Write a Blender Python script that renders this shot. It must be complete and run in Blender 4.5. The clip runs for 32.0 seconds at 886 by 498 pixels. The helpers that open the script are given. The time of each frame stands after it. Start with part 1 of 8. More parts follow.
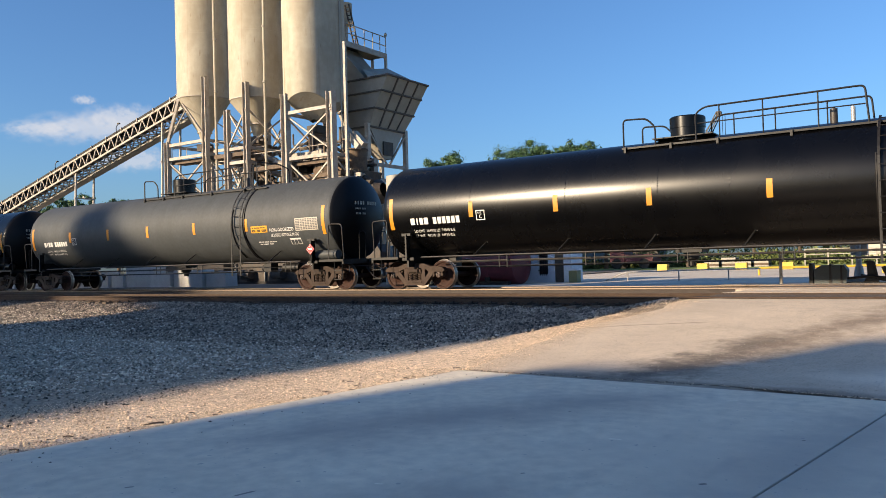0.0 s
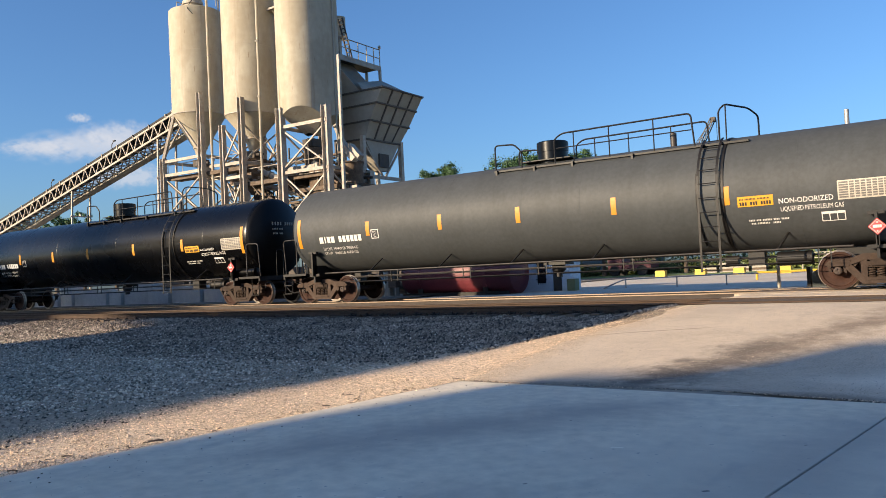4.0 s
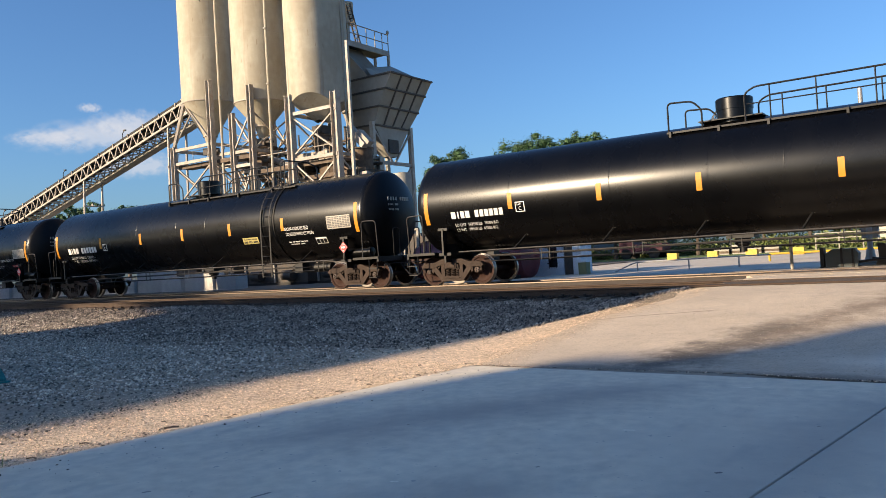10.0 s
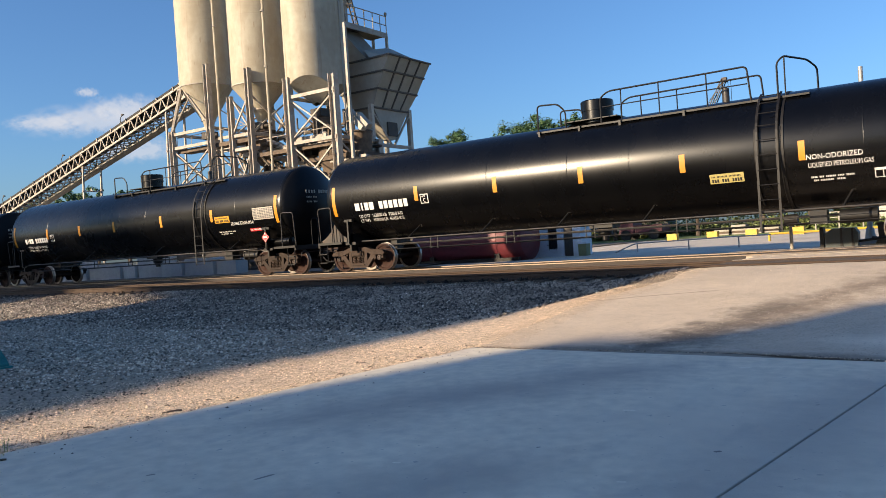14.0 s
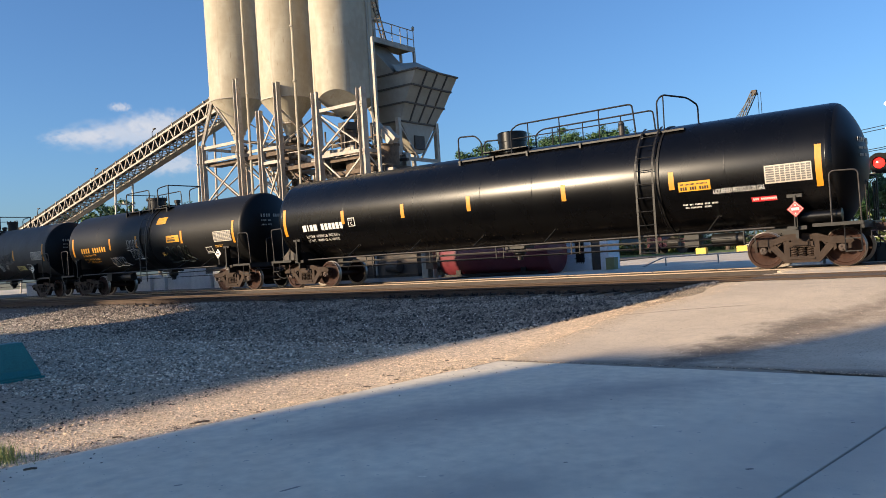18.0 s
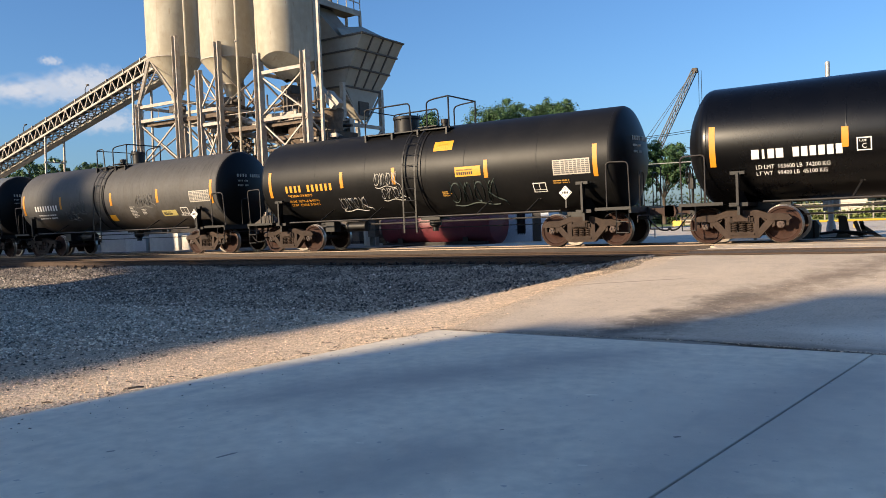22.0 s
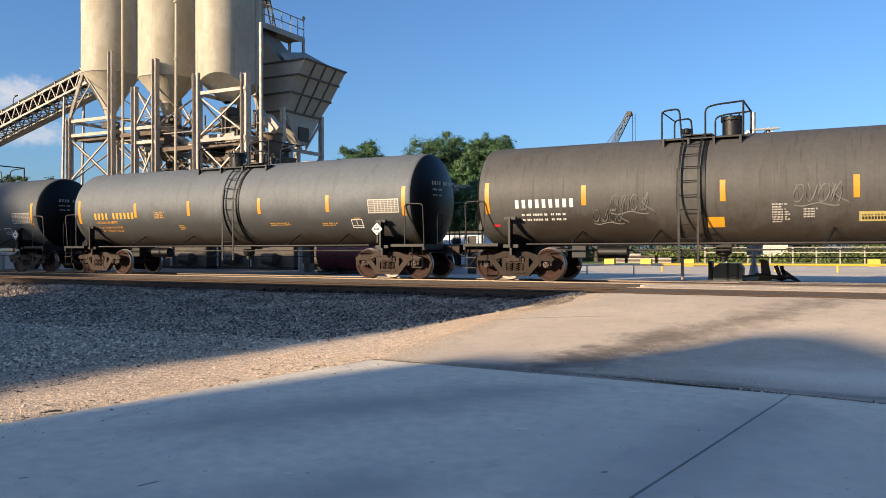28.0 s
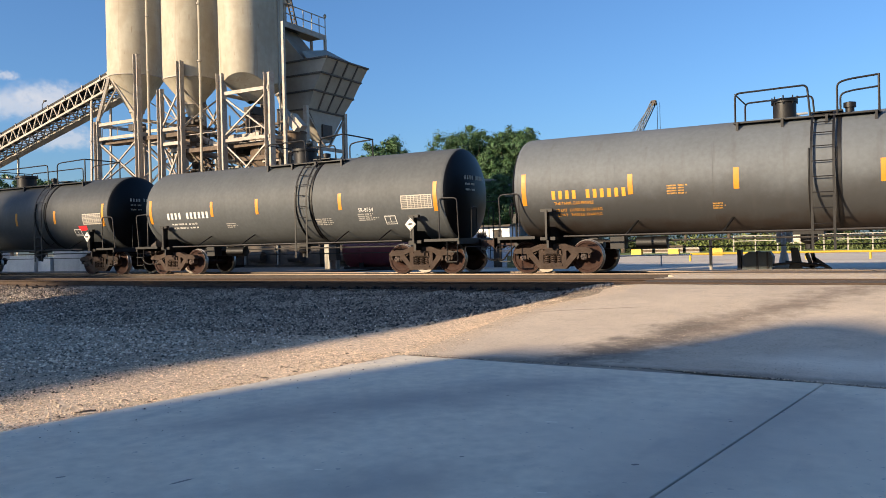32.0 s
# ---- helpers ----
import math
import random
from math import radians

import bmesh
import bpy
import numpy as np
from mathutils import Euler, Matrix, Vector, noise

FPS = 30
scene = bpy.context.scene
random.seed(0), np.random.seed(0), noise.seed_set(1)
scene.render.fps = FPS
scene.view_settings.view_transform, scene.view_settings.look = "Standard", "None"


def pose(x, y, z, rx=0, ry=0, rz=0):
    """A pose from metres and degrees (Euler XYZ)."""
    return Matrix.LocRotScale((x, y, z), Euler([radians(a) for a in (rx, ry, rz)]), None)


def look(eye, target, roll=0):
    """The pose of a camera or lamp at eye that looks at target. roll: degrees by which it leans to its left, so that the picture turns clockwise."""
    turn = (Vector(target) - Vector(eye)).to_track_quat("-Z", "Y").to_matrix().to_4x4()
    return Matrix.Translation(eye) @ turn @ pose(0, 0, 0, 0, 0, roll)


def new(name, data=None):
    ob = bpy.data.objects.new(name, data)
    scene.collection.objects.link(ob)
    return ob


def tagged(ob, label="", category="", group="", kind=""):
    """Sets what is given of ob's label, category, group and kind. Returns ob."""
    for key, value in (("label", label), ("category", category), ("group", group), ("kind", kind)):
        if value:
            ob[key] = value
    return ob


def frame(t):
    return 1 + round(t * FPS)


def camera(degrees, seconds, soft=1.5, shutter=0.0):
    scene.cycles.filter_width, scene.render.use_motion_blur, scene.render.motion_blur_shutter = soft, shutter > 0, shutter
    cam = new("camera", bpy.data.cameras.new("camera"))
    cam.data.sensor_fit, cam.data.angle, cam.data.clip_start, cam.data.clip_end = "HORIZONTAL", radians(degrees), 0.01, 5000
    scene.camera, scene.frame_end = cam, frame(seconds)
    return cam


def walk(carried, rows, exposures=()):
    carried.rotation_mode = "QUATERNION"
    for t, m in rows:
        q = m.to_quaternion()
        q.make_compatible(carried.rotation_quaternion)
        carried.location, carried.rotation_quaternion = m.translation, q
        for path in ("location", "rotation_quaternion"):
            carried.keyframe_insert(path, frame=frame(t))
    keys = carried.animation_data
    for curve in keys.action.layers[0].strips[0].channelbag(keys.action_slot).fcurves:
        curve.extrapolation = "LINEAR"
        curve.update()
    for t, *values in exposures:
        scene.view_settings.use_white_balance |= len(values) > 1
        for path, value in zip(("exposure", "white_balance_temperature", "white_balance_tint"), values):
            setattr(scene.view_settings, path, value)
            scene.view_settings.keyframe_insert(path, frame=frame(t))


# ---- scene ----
cam = camera(58.78, 32.0, soft=0.7)
PATH = (
    (0.0, -0.003, 0.004, 0.861, 33.658, 0.924, -1.637), (0.5, -0.003, 0.010, 0.862, 33.324, 1.768, -2.019),
    (1.0, -0.003, 0.012, 0.862, 33.331, 1.966, -2.178), (1.5, -0.003, 0.012, 0.861, 33.343, 2.057, -2.642),
    (2.0, -0.006, 0.017, 0.859, 33.097, 1.701, -2.744), (2.5, -0.007, 0.021, 0.860, 32.946, 2.122, -2.825),
    (3.0, -0.008, 0.020, 0.861, 33.039, 3.046, -2.758), (3.5, -0.005, 0.017, 0.863, 33.278, 2.633, -2.629),
    (4.0, -0.004, 0.014, 0.863, 33.460, 1.698, -2.777), (4.5, -0.005, 0.016, 0.863, 33.495, 0.911, -2.775),
    (6.5, 0.003, 0.003, 0.867, 33.366, 0.447, -3.480), (7.0, 0.003, 0.006, 0.865, 33.387, 0.395, -3.573),
    (7.5, 0.001, 0.008, 0.863, 33.415, 0.281, -3.715), (8.0, -0.000, 0.011, 0.861, 33.397, 0.333, -3.852),
    (8.5, 0.001, 0.012, 0.862, 33.420, 0.494, -3.811), (9.0, 0.003, 0.010, 0.865, 33.612, 0.767, -3.449),
    (9.5, 0.004, 0.009, 0.866, 34.162, 0.836, -3.362), (10.0, 0.003, 0.008, 0.864, 34.313, 0.663, -3.441),
    (10.5, 0.003, 0.008, 0.864, 34.295, 0.911, -3.186), (11.0, 0.003, 0.007, 0.864, 34.543, 1.041, -3.088),
    (11.5, 0.003, 0.007, 0.864, 34.651, 0.367, -3.392), (12.0, 0.002, 0.005, 0.863, 34.546, -0.332, -3.793),
    (12.5, 0.002, 0.004, 0.863, 34.389, -0.860, -3.900), (13.0, 0.004, -0.000, 0.864, 34.338, -0.588, -3.893),
    (13.5, 0.009, -0.003, 0.866, 34.338, -0.631, -3.937), (15.5, 0.005, 0.001, 0.866, 34.693, -0.575, -3.411),
    (16.0, 0.004, 0.001, 0.864, 34.961, -1.256, -3.300), (16.5, 0.003, 0.003, 0.863, 35.867, -1.626, -2.912),
    (17.0, 0.001, 0.003, 0.861, 36.308, -0.841, -3.315), (17.5, 0.001, 0.007, 0.862, 36.272, -0.046, -3.558),
    (18.0, -0.001, 0.008, 0.860, 36.250, 0.476, -3.686), (18.5, -0.002, 0.014, 0.860, 36.044, 1.301, -3.437),
    (19.0, -0.003, 0.010, 0.860, 35.116, 2.162, -3.206), (19.5, -0.002, 0.003, 0.862, 34.445, 1.246, -2.408),
    (20.0, 0.000, -0.002, 0.863, 34.165, -0.129, -1.508), (20.5, 0.001, -0.002, 0.863, 33.743, -0.784, -1.752),
    (21.0, 0.001, -0.002, 0.863, 33.011, -0.819, -1.861), (21.5, 0.003, -0.003, 0.863, 32.380, -0.588, -1.660),
    (22.0, 0.003, 0.003, 0.865, 32.161, -2.031, -2.354), (22.5, 0.003, 0.008, 0.867, 32.137, -3.284, -2.816),
    (23.0, 0.001, 0.005, 0.867, 30.802, -2.849, -2.015), (23.5, -0.001, -0.003, 0.866, 29.531, -2.673, -2.073),
    (24.0, -0.002, -0.006, 0.865, 28.955, -2.179, -2.023), (24.5, -0.004, -0.007, 0.865, 28.397, -2.255, -1.178),
    (26.5, -0.003, -0.026, 0.870, 27.064, -0.102, -0.465), (27.0, -0.001, -0.025, 0.870, 26.959, 0.004, -0.119),
    (27.5, 0.000, -0.025, 0.871, 27.183, 0.101, 0.029), (28.0, -0.001, -0.028, 0.870, 27.394, 0.073, -0.128),
    (28.5, -0.003, -0.027, 0.869, 27.214, 0.179, -0.579), (29.0, -0.002, -0.026, 0.869, 27.216, 0.177, -1.718),
    (29.5, 0.001, -0.023, 0.870, 27.475, 0.087, -1.908), (30.0, 0.001, -0.019, 0.871, 27.841, 0.395, -0.706),
    (30.5, -0.000, -0.020, 0.870, 28.189, 1.026, -0.177), (31.0, -0.001, -0.021, 0.870, 28.702, 1.074, -0.535),
    (31.5, -0.001, -0.023, 0.871, 29.161, 0.495, -0.940), (32.0, -0.001, -0.021, 0.873, 29.260, -0.313, -1.331),
)
walk(cam, [(t, pose(x, y, z, 0, 0, yaw) @ pose(0, 0, 0, 90 + pitch) @ pose(0, 0, 0, 0, 0, roll))
           for t, x, y, z, yaw, pitch, roll in PATH])

# ---- light ----
SUN_EL, SUN_AZ = radians(17.0), radians(28.0)      # the sun stands low, behind and to one side of the viewer
sun_from = Vector((-math.sin(SUN_AZ) * math.cos(SUN_EL), -math.cos(SUN_AZ) * math.cos(SUN_EL), math.sin(SUN_EL)))
sun = new("sun", bpy.data.lights.new("sun", "SUN"))
sun.data.energy, sun.data.angle, sun.data.color = 5.6, radians(1.5), (1.0, 0.79, 0.54)
sun.matrix_world = look((0, 0, 60), tuple(Vector((0, 0, 60)) - sun_from))
world = bpy.data.worlds.new("sky")
scene.world = world
world.use_nodes = True
wn, wl = world.node_tree.nodes, world.node_tree.links
sky = wn.new("ShaderNodeTexSky")
sky.sky_type, sky.sun_disc = "NISHITA", False
sky.sun_elevation, sky.sun_rotation = SUN_EL, math.pi + SUN_AZ
sky.air_density, sky.dust_density, sky.ozone_density = 1.0, 1.4, 6.5
wl.new(sky.outputs[0], wn["Background"].inputs[0])
wn["Background"].inputs[1].default_value = 0.12
scene.view_settings.exposure = 0.68

# ---- materials ----


def rgb(c):
    return (c, c, c, 1) if isinstance(c, (int, float)) else (*c, 1)


def material(name, base, rough=0.6, metal=0.0, second=None, scale=6.0, amount=0.5, fine=60.0, fine_amount=0.25,
             bump=0.0, bump_scale=40.0, stretch=(1, 1, 1), coat=0.0, per_object=0.0, per_island=0.0, glow=0.0, spec=0.5, wear=0.1):
    """A paint, metal or mineral with variation at two scales. stretch draws the stains out along an axis."""
    m = bpy.data.materials.new(name)
    m.use_nodes = True
    n, l = m.node_tree.nodes, m.node_tree.links
    b = n["Principled BSDF"]
    where = n.new("ShaderNodeTexCoord")
    mapping = n.new("ShaderNodeMapping")
    mapping.inputs["Scale"].default_value = stretch
    l.new(where.outputs["Object"], mapping.inputs[0])
    big = n.new("ShaderNodeTexNoise")
    big.inputs["Scale"].default_value, big.inputs["Detail"].default_value, big.inputs["Roughness"].default_value = scale, 6, 0.62
    l.new(mapping.outputs[0], big.inputs["Vector"])
    ramp = n.new("ShaderNodeMapRange")
    ramp.inputs[1].default_value, ramp.inputs[2].default_value, ramp.inputs[4].default_value = 0.35, 0.68, amount
    l.new(big.outputs[0], ramp.inputs[0])
    mix = n.new("ShaderNodeMix")
    mix.data_type = "RGBA"
    mix.inputs[6].default_value, mix.inputs[7].default_value = rgb(base), rgb(second if second is not None else base)
    l.new(ramp.outputs[0], mix.inputs[0])
    small = n.new("ShaderNodeTexNoise")
    small.inputs["Scale"].default_value, small.inputs["Detail"].default_value = fine, 3
    l.new(where.outputs["Object"], small.inputs["Vector"])
    value = n.new("ShaderNodeMapRange")
    value.inputs[3].default_value, value.inputs[4].default_value = 1 - fine_amount, 1 + fine_amount
    value.inputs[1].default_value, value.inputs[2].default_value = 0.3, 0.7
    l.new(small.outputs[0], value.inputs[0])
    last = value.outputs[0]
    for share, kind in ((per_object, "ShaderNodeObjectInfo"), (per_island, "ShaderNodeNewGeometry")):
        if share:
            info = n.new(kind)
            spread = n.new("ShaderNodeMapRange")
            spread.inputs[3].default_value, spread.inputs[4].default_value = 1 - share, 1 + share
            l.new(info.outputs["Random" if share == per_object and kind == "ShaderNodeObjectInfo" else "Random Per Island"], spread.inputs[0])
            times = n.new("ShaderNodeMath")
            times.operation = "MULTIPLY"
            l.new(last, times.inputs[0]), l.new(spread.outputs[0], times.inputs[1])
            last = times.outputs[0]
    tint = n.new("ShaderNodeVectorMath")
    tint.operation = "SCALE"
    l.new(mix.outputs[2], tint.inputs[0]), l.new(last, tint.inputs["Scale"])
    l.new(tint.outputs[0], b.inputs["Base Color"])
    gloss = n.new("ShaderNodeMapRange")
    gloss.inputs[3].default_value, gloss.inputs[4].default_value = max(0.03, rough - wear), min(1, rough + wear)
    l.new(big.outputs[0], gloss.inputs[0]), l.new(gloss.outputs[0], b.inputs["Roughness"])
    b.inputs["Metallic"].default_value, b.inputs["Coat Weight"].default_value = metal, coat
    b.inputs["Coat Roughness"].default_value, b.inputs["Specular IOR Level"].default_value = 0.12, spec
    if bump:
        relief = n.new("ShaderNodeTexNoise")
        relief.inputs["Scale"].default_value, relief.inputs["Detail"].default_value = bump_scale, 4
        l.new(where.outputs["Object"], relief.inputs["Vector"])
        node = n.new("ShaderNodeBump")
        node.inputs["Strength"].default_value, node.inputs["Distance"].default_value = bump, 0.02
        l.new(relief.outputs[0], node.inputs["Height"]), l.new(node.outputs[0], b.inputs["Normal"])
    if glow:
        b.inputs["Emission Color"].default_value, b.inputs["Emission Strength"].default_value = rgb(base), glow
    return m


BLACK_GLOSS = material("glossy black tank paint", (0.0013, 0.0014, 0.0019), 0.275, second=(0.0030, 0.0030, 0.0033), scale=0.8, amount=0.6, fine=9, fine_amount=0.12, stretch=(1.2, 1, 0.7), spec=0.28, wear=0.04)
HEAD_SHADE = material("tank end with shade painted black", (0.0032, 0.0034, 0.0042), 0.45, second=(0.008, 0.0075, 0.007), scale=1.2, amount=0.7, fine=9, fine_amount=0.15, spec=0.22, wear=0.03)
BLACK_DULL = material("dull black tank paint", (0.0062, 0.0062, 0.0066), 0.46, second=(0.011, 0.0105, 0.010), scale=0.9, amount=0.7, fine=9, fine_amount=0.15, stretch=(2, 1, 0.5), wear=0.04, spec=0.22)
GREY_TANK = material("weathered dark grey tank paint", (0.0570, 0.0620, 0.0650), 0.57, second=(0.0420, 0.0450, 0.0460), scale=0.8, amount=0.6, fine=9, fine_amount=0.10, stretch=(2, 1, 0.5), wear=0.04, spec=0.28)
GREY_STAINED = material("streaked grey tank paint", (0.0720, 0.0690, 0.0655), 0.6, second=(0.0560, 0.0525, 0.0485), scale=1.2, amount=0.6, fine=9, fine_amount=0.08, stretch=(2.0, 1, 0.5), wear=0.04, spec=0.3)
GREY_MID = material("dull grey tank paint", (0.0884, 0.0949, 0.0986), 0.6, second=(0.0689, 0.0733, 0.0754), scale=0.8, amount=0.6, fine=9, fine_amount=0.08, stretch=(2, 1, 0.5), wear=0.04, spec=0.25)
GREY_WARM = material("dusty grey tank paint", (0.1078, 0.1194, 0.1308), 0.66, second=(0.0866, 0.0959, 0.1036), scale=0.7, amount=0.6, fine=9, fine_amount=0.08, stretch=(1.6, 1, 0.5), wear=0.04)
FRAME_BLACK = material("grimy black steel", (0.0055, 0.0055, 0.006), 0.5, second=(0.014, 0.0115, 0.010), scale=3, amount=0.7, bump=0.05, spec=0.35)
PIPE_GREY = material("worn dark pipe", (0.022, 0.021, 0.021), 0.5, second=(0.05, 0.039, 0.031), scale=4, amount=0.6)
TRUCK_BROWN = material("rust-brown cast steel", (0.030, 0.0185, 0.0135), 0.7, second=(0.066, 0.046, 0.035), scale=5, amount=0.7, bump=0.18, per_object=0.4, spec=0.2)
WHEEL_RUST = material("rusty wheel", (0.042, 0.020, 0.0145), 0.7, second=(0.022, 0.012, 0.010), scale=6, amount=0.7, bump=0.2, spec=0.15)
WHEEL_RIM = material("polished wheel tread", (0.40, 0.36, 0.32), 0.32, 0.85, second=(0.24, 0.19, 0.15), scale=8)
CAP_STEEL = material("bearing cap", (0.046, 0.028, 0.022), 0.7, second=(0.080, 0.058, 0.046), scale=12, per_object=0.35)
COUPLER_RUST = material("rusty coupler", (0.040, 0.019, 0.013), 0.8, second=(0.018, 0.011, 0.009), scale=7, bump=0.4)
ORANGE = material("orange reflective tape", (0.56, 0.225, 0.006), 0.5, second=(0.46, 0.175, 0.006), scale=4, fine_amount=0.1)
YELLOW_LABEL = material("yellow label", (0.60, 0.29, 0.010), 0.5, second=(0.50, 0.24, 0.010), scale=5, fine_amount=0.1)
PANEL_WHITE = material("dusty off-white panel", (0.47, 0.43, 0.36), 0.6, second=(0.34, 0.30, 0.24), scale=5, fine_amount=0.15)
WHITE_PAINT = material("white lettering", (0.72, 0.70, 0.66), 0.55, second=(0.55, 0.52, 0.47), scale=9, fine_amount=0.1)
YELLOW_PAINT = material("yellow lettering", (0.70, 0.315, 0.022), 0.55, second=(0.55, 0.24, 0.022), scale=9, fine_amount=0.1)
LABEL_BLACK = material("black ink", 0.012, 0.6)
RED_LABEL = material("red placard", (0.55, 0.022, 0.030), 0.5, second=(0.45, 0.03, 0.03), scale=9)
GRAFFITI = material("pale spray paint", (0.34, 0.32, 0.28), 0.7, second=(0.20, 0.19, 0.17), scale=9)
GRAFFITI_GREEN = material("faint green spray paint", (0.019, 0.030, 0.023), 0.7)
CHALK = material("faint chalky spray paint", (0.125, 0.118, 0.108), 0.8, second=(0.085, 0.08, 0.075), scale=8)

SILO = material("cream silo paint", (0.44, 0.40, 0.315), 0.6, second=(0.35, 0.305, 0.225), scale=0.6, amount=0.7, fine=3.0, fine_amount=0.06, stretch=(1.2, 1.2, 0.3), bump=0.03, bump_scale=3, spec=0.15)
PLANT_STEEL = material("pale painted steel", (0.41, 0.375, 0.315), 0.6, second=(0.27, 0.20, 0.155), scale=2.5, amount=0.7, fine=6, fine_amount=0.08, per_object=0.12)
PLANT_GREY = material("grey plant steel", (0.35, 0.325, 0.275), 0.65, second=(0.28, 0.25, 0.20), scale=0.8, amount=0.7, fine=4, fine_amount=0.06)
PLANT_DARK = material("dark plant machinery", (0.040, 0.036, 0.033), 0.7, second=(0.095, 0.068, 0.048), scale=2.5, amount=0.8)
PLANT_RUST = material("dusty rusted machinery", (0.15, 0.105, 0.07), 0.8, second=(0.06, 0.042, 0.03), scale=3, amount=0.8)
# shadow lines of the hopper's ribs are painted in with the rust
RIB_DARK = material("dark weathered steel with rib shadow", (0.075, 0.068, 0.060), 0.75, second=(0.13, 0.105, 0.085), scale=4, amount=0.7)
BELT = material("conveyor belt rubber", (0.022, 0.021, 0.020), 0.8, fine_amount=0.3)
SAFETY_YELLOW = material("safety yellow paint", (0.58, 0.37, 0.03), 0.5, second=(0.42, 0.27, 0.05), scale=5)

CONCRETE = material("pale concrete slab", (0.80, 0.705, 0.55), 0.85, second=(0.72, 0.63, 0.49), scale=0.5, amount=0.85, fine=7, fine_amount=0.10, bump=0.15, bump_scale=60)
ASPHALT = material("dusty worn asphalt", (0.64, 0.525, 0.395), 0.9, second=(0.50, 0.41, 0.31), scale=0.9, amount=0.8, fine=40, fine_amount=0.22, bump=0.35, bump_scale=55)
JOINT = material("dark joint filler", (0.010, 0.010, 0.010), 0.95, fine_amount=0.3)
GRAVEL = material("ballast dust and gravel", (0.74, 0.585, 0.42), 0.95, second=(0.58, 0.455, 0.33), scale=0.6, amount=0.8, fine=16, fine_amount=0.4, bump=0.4, bump_scale=14)
STONES = material("pale gravel chips", (0.72, 0.565, 0.40), 0.9, second=(0.44, 0.335, 0.235), scale=2, amount=0.8, fine=30, per_island=0.6)
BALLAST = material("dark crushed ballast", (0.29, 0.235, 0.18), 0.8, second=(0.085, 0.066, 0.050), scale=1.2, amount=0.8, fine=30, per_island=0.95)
SLOPE_STONE = material("grey crushed stone", (0.60, 0.525, 0.42), 0.85, second=(0.29, 0.26, 0.21), scale=1.0, amount=0.8, fine=30, per_island=0.85)
AGGREGATE = material("stones in the asphalt", (0.52, 0.43, 0.335), 0.95, second=(0.34, 0.28, 0.215), scale=0.9, amount=0.8, fine=30, per_island=0.4)
EARTH = material("dry earth and grass", (0.20, 0.18, 0.12), 0.95, second=(0.09, 0.11, 0.04), scale=0.08, amount=0.9, fine=3, fine_amount=0.3, bump=0.5, bump_scale=6)
LOT = material("pale dusty yard", (0.60, 0.53, 0.43), 0.85, second=(0.46, 0.40, 0.32), scale=0.25, amount=0.8, fine=6, fine_amount=0.12)
RAIL_SIDE = material("dusty rusty rail", (0.062, 0.037, 0.022), 0.85, second=(0.036, 0.022, 0.015), scale=5, amount=0.7, bump=0.15)
RAIL_DARK = material("dark main-track rail", (0.032, 0.020, 0.014), 0.7, second=(0.018, 0.012, 0.010), scale=5, amount=0.7, bump=0.15)
SHADED_DIRT = material("dark plant dirt with shade painted in", (0.17, 0.15, 0.125), 0.95, second=(0.11, 0.098, 0.083), scale=0.4, amount=0.8, fine=5, fine_amount=0.25, bump=0.5, bump_scale=8)
RAIL_TOP = material("polished rail head", (0.24, 0.19, 0.15), 0.4, 0.8, second=(0.13, 0.09, 0.065), scale=2, amount=0.5, stretch=(0.1, 4, 1))
TIE = material("weathered timber", (0.085, 0.062, 0.045), 0.9, second=(0.14, 0.11, 0.085), scale=4, fine=40, stretch=(1, 0.2, 1), bump=0.4, per_island=0.3)


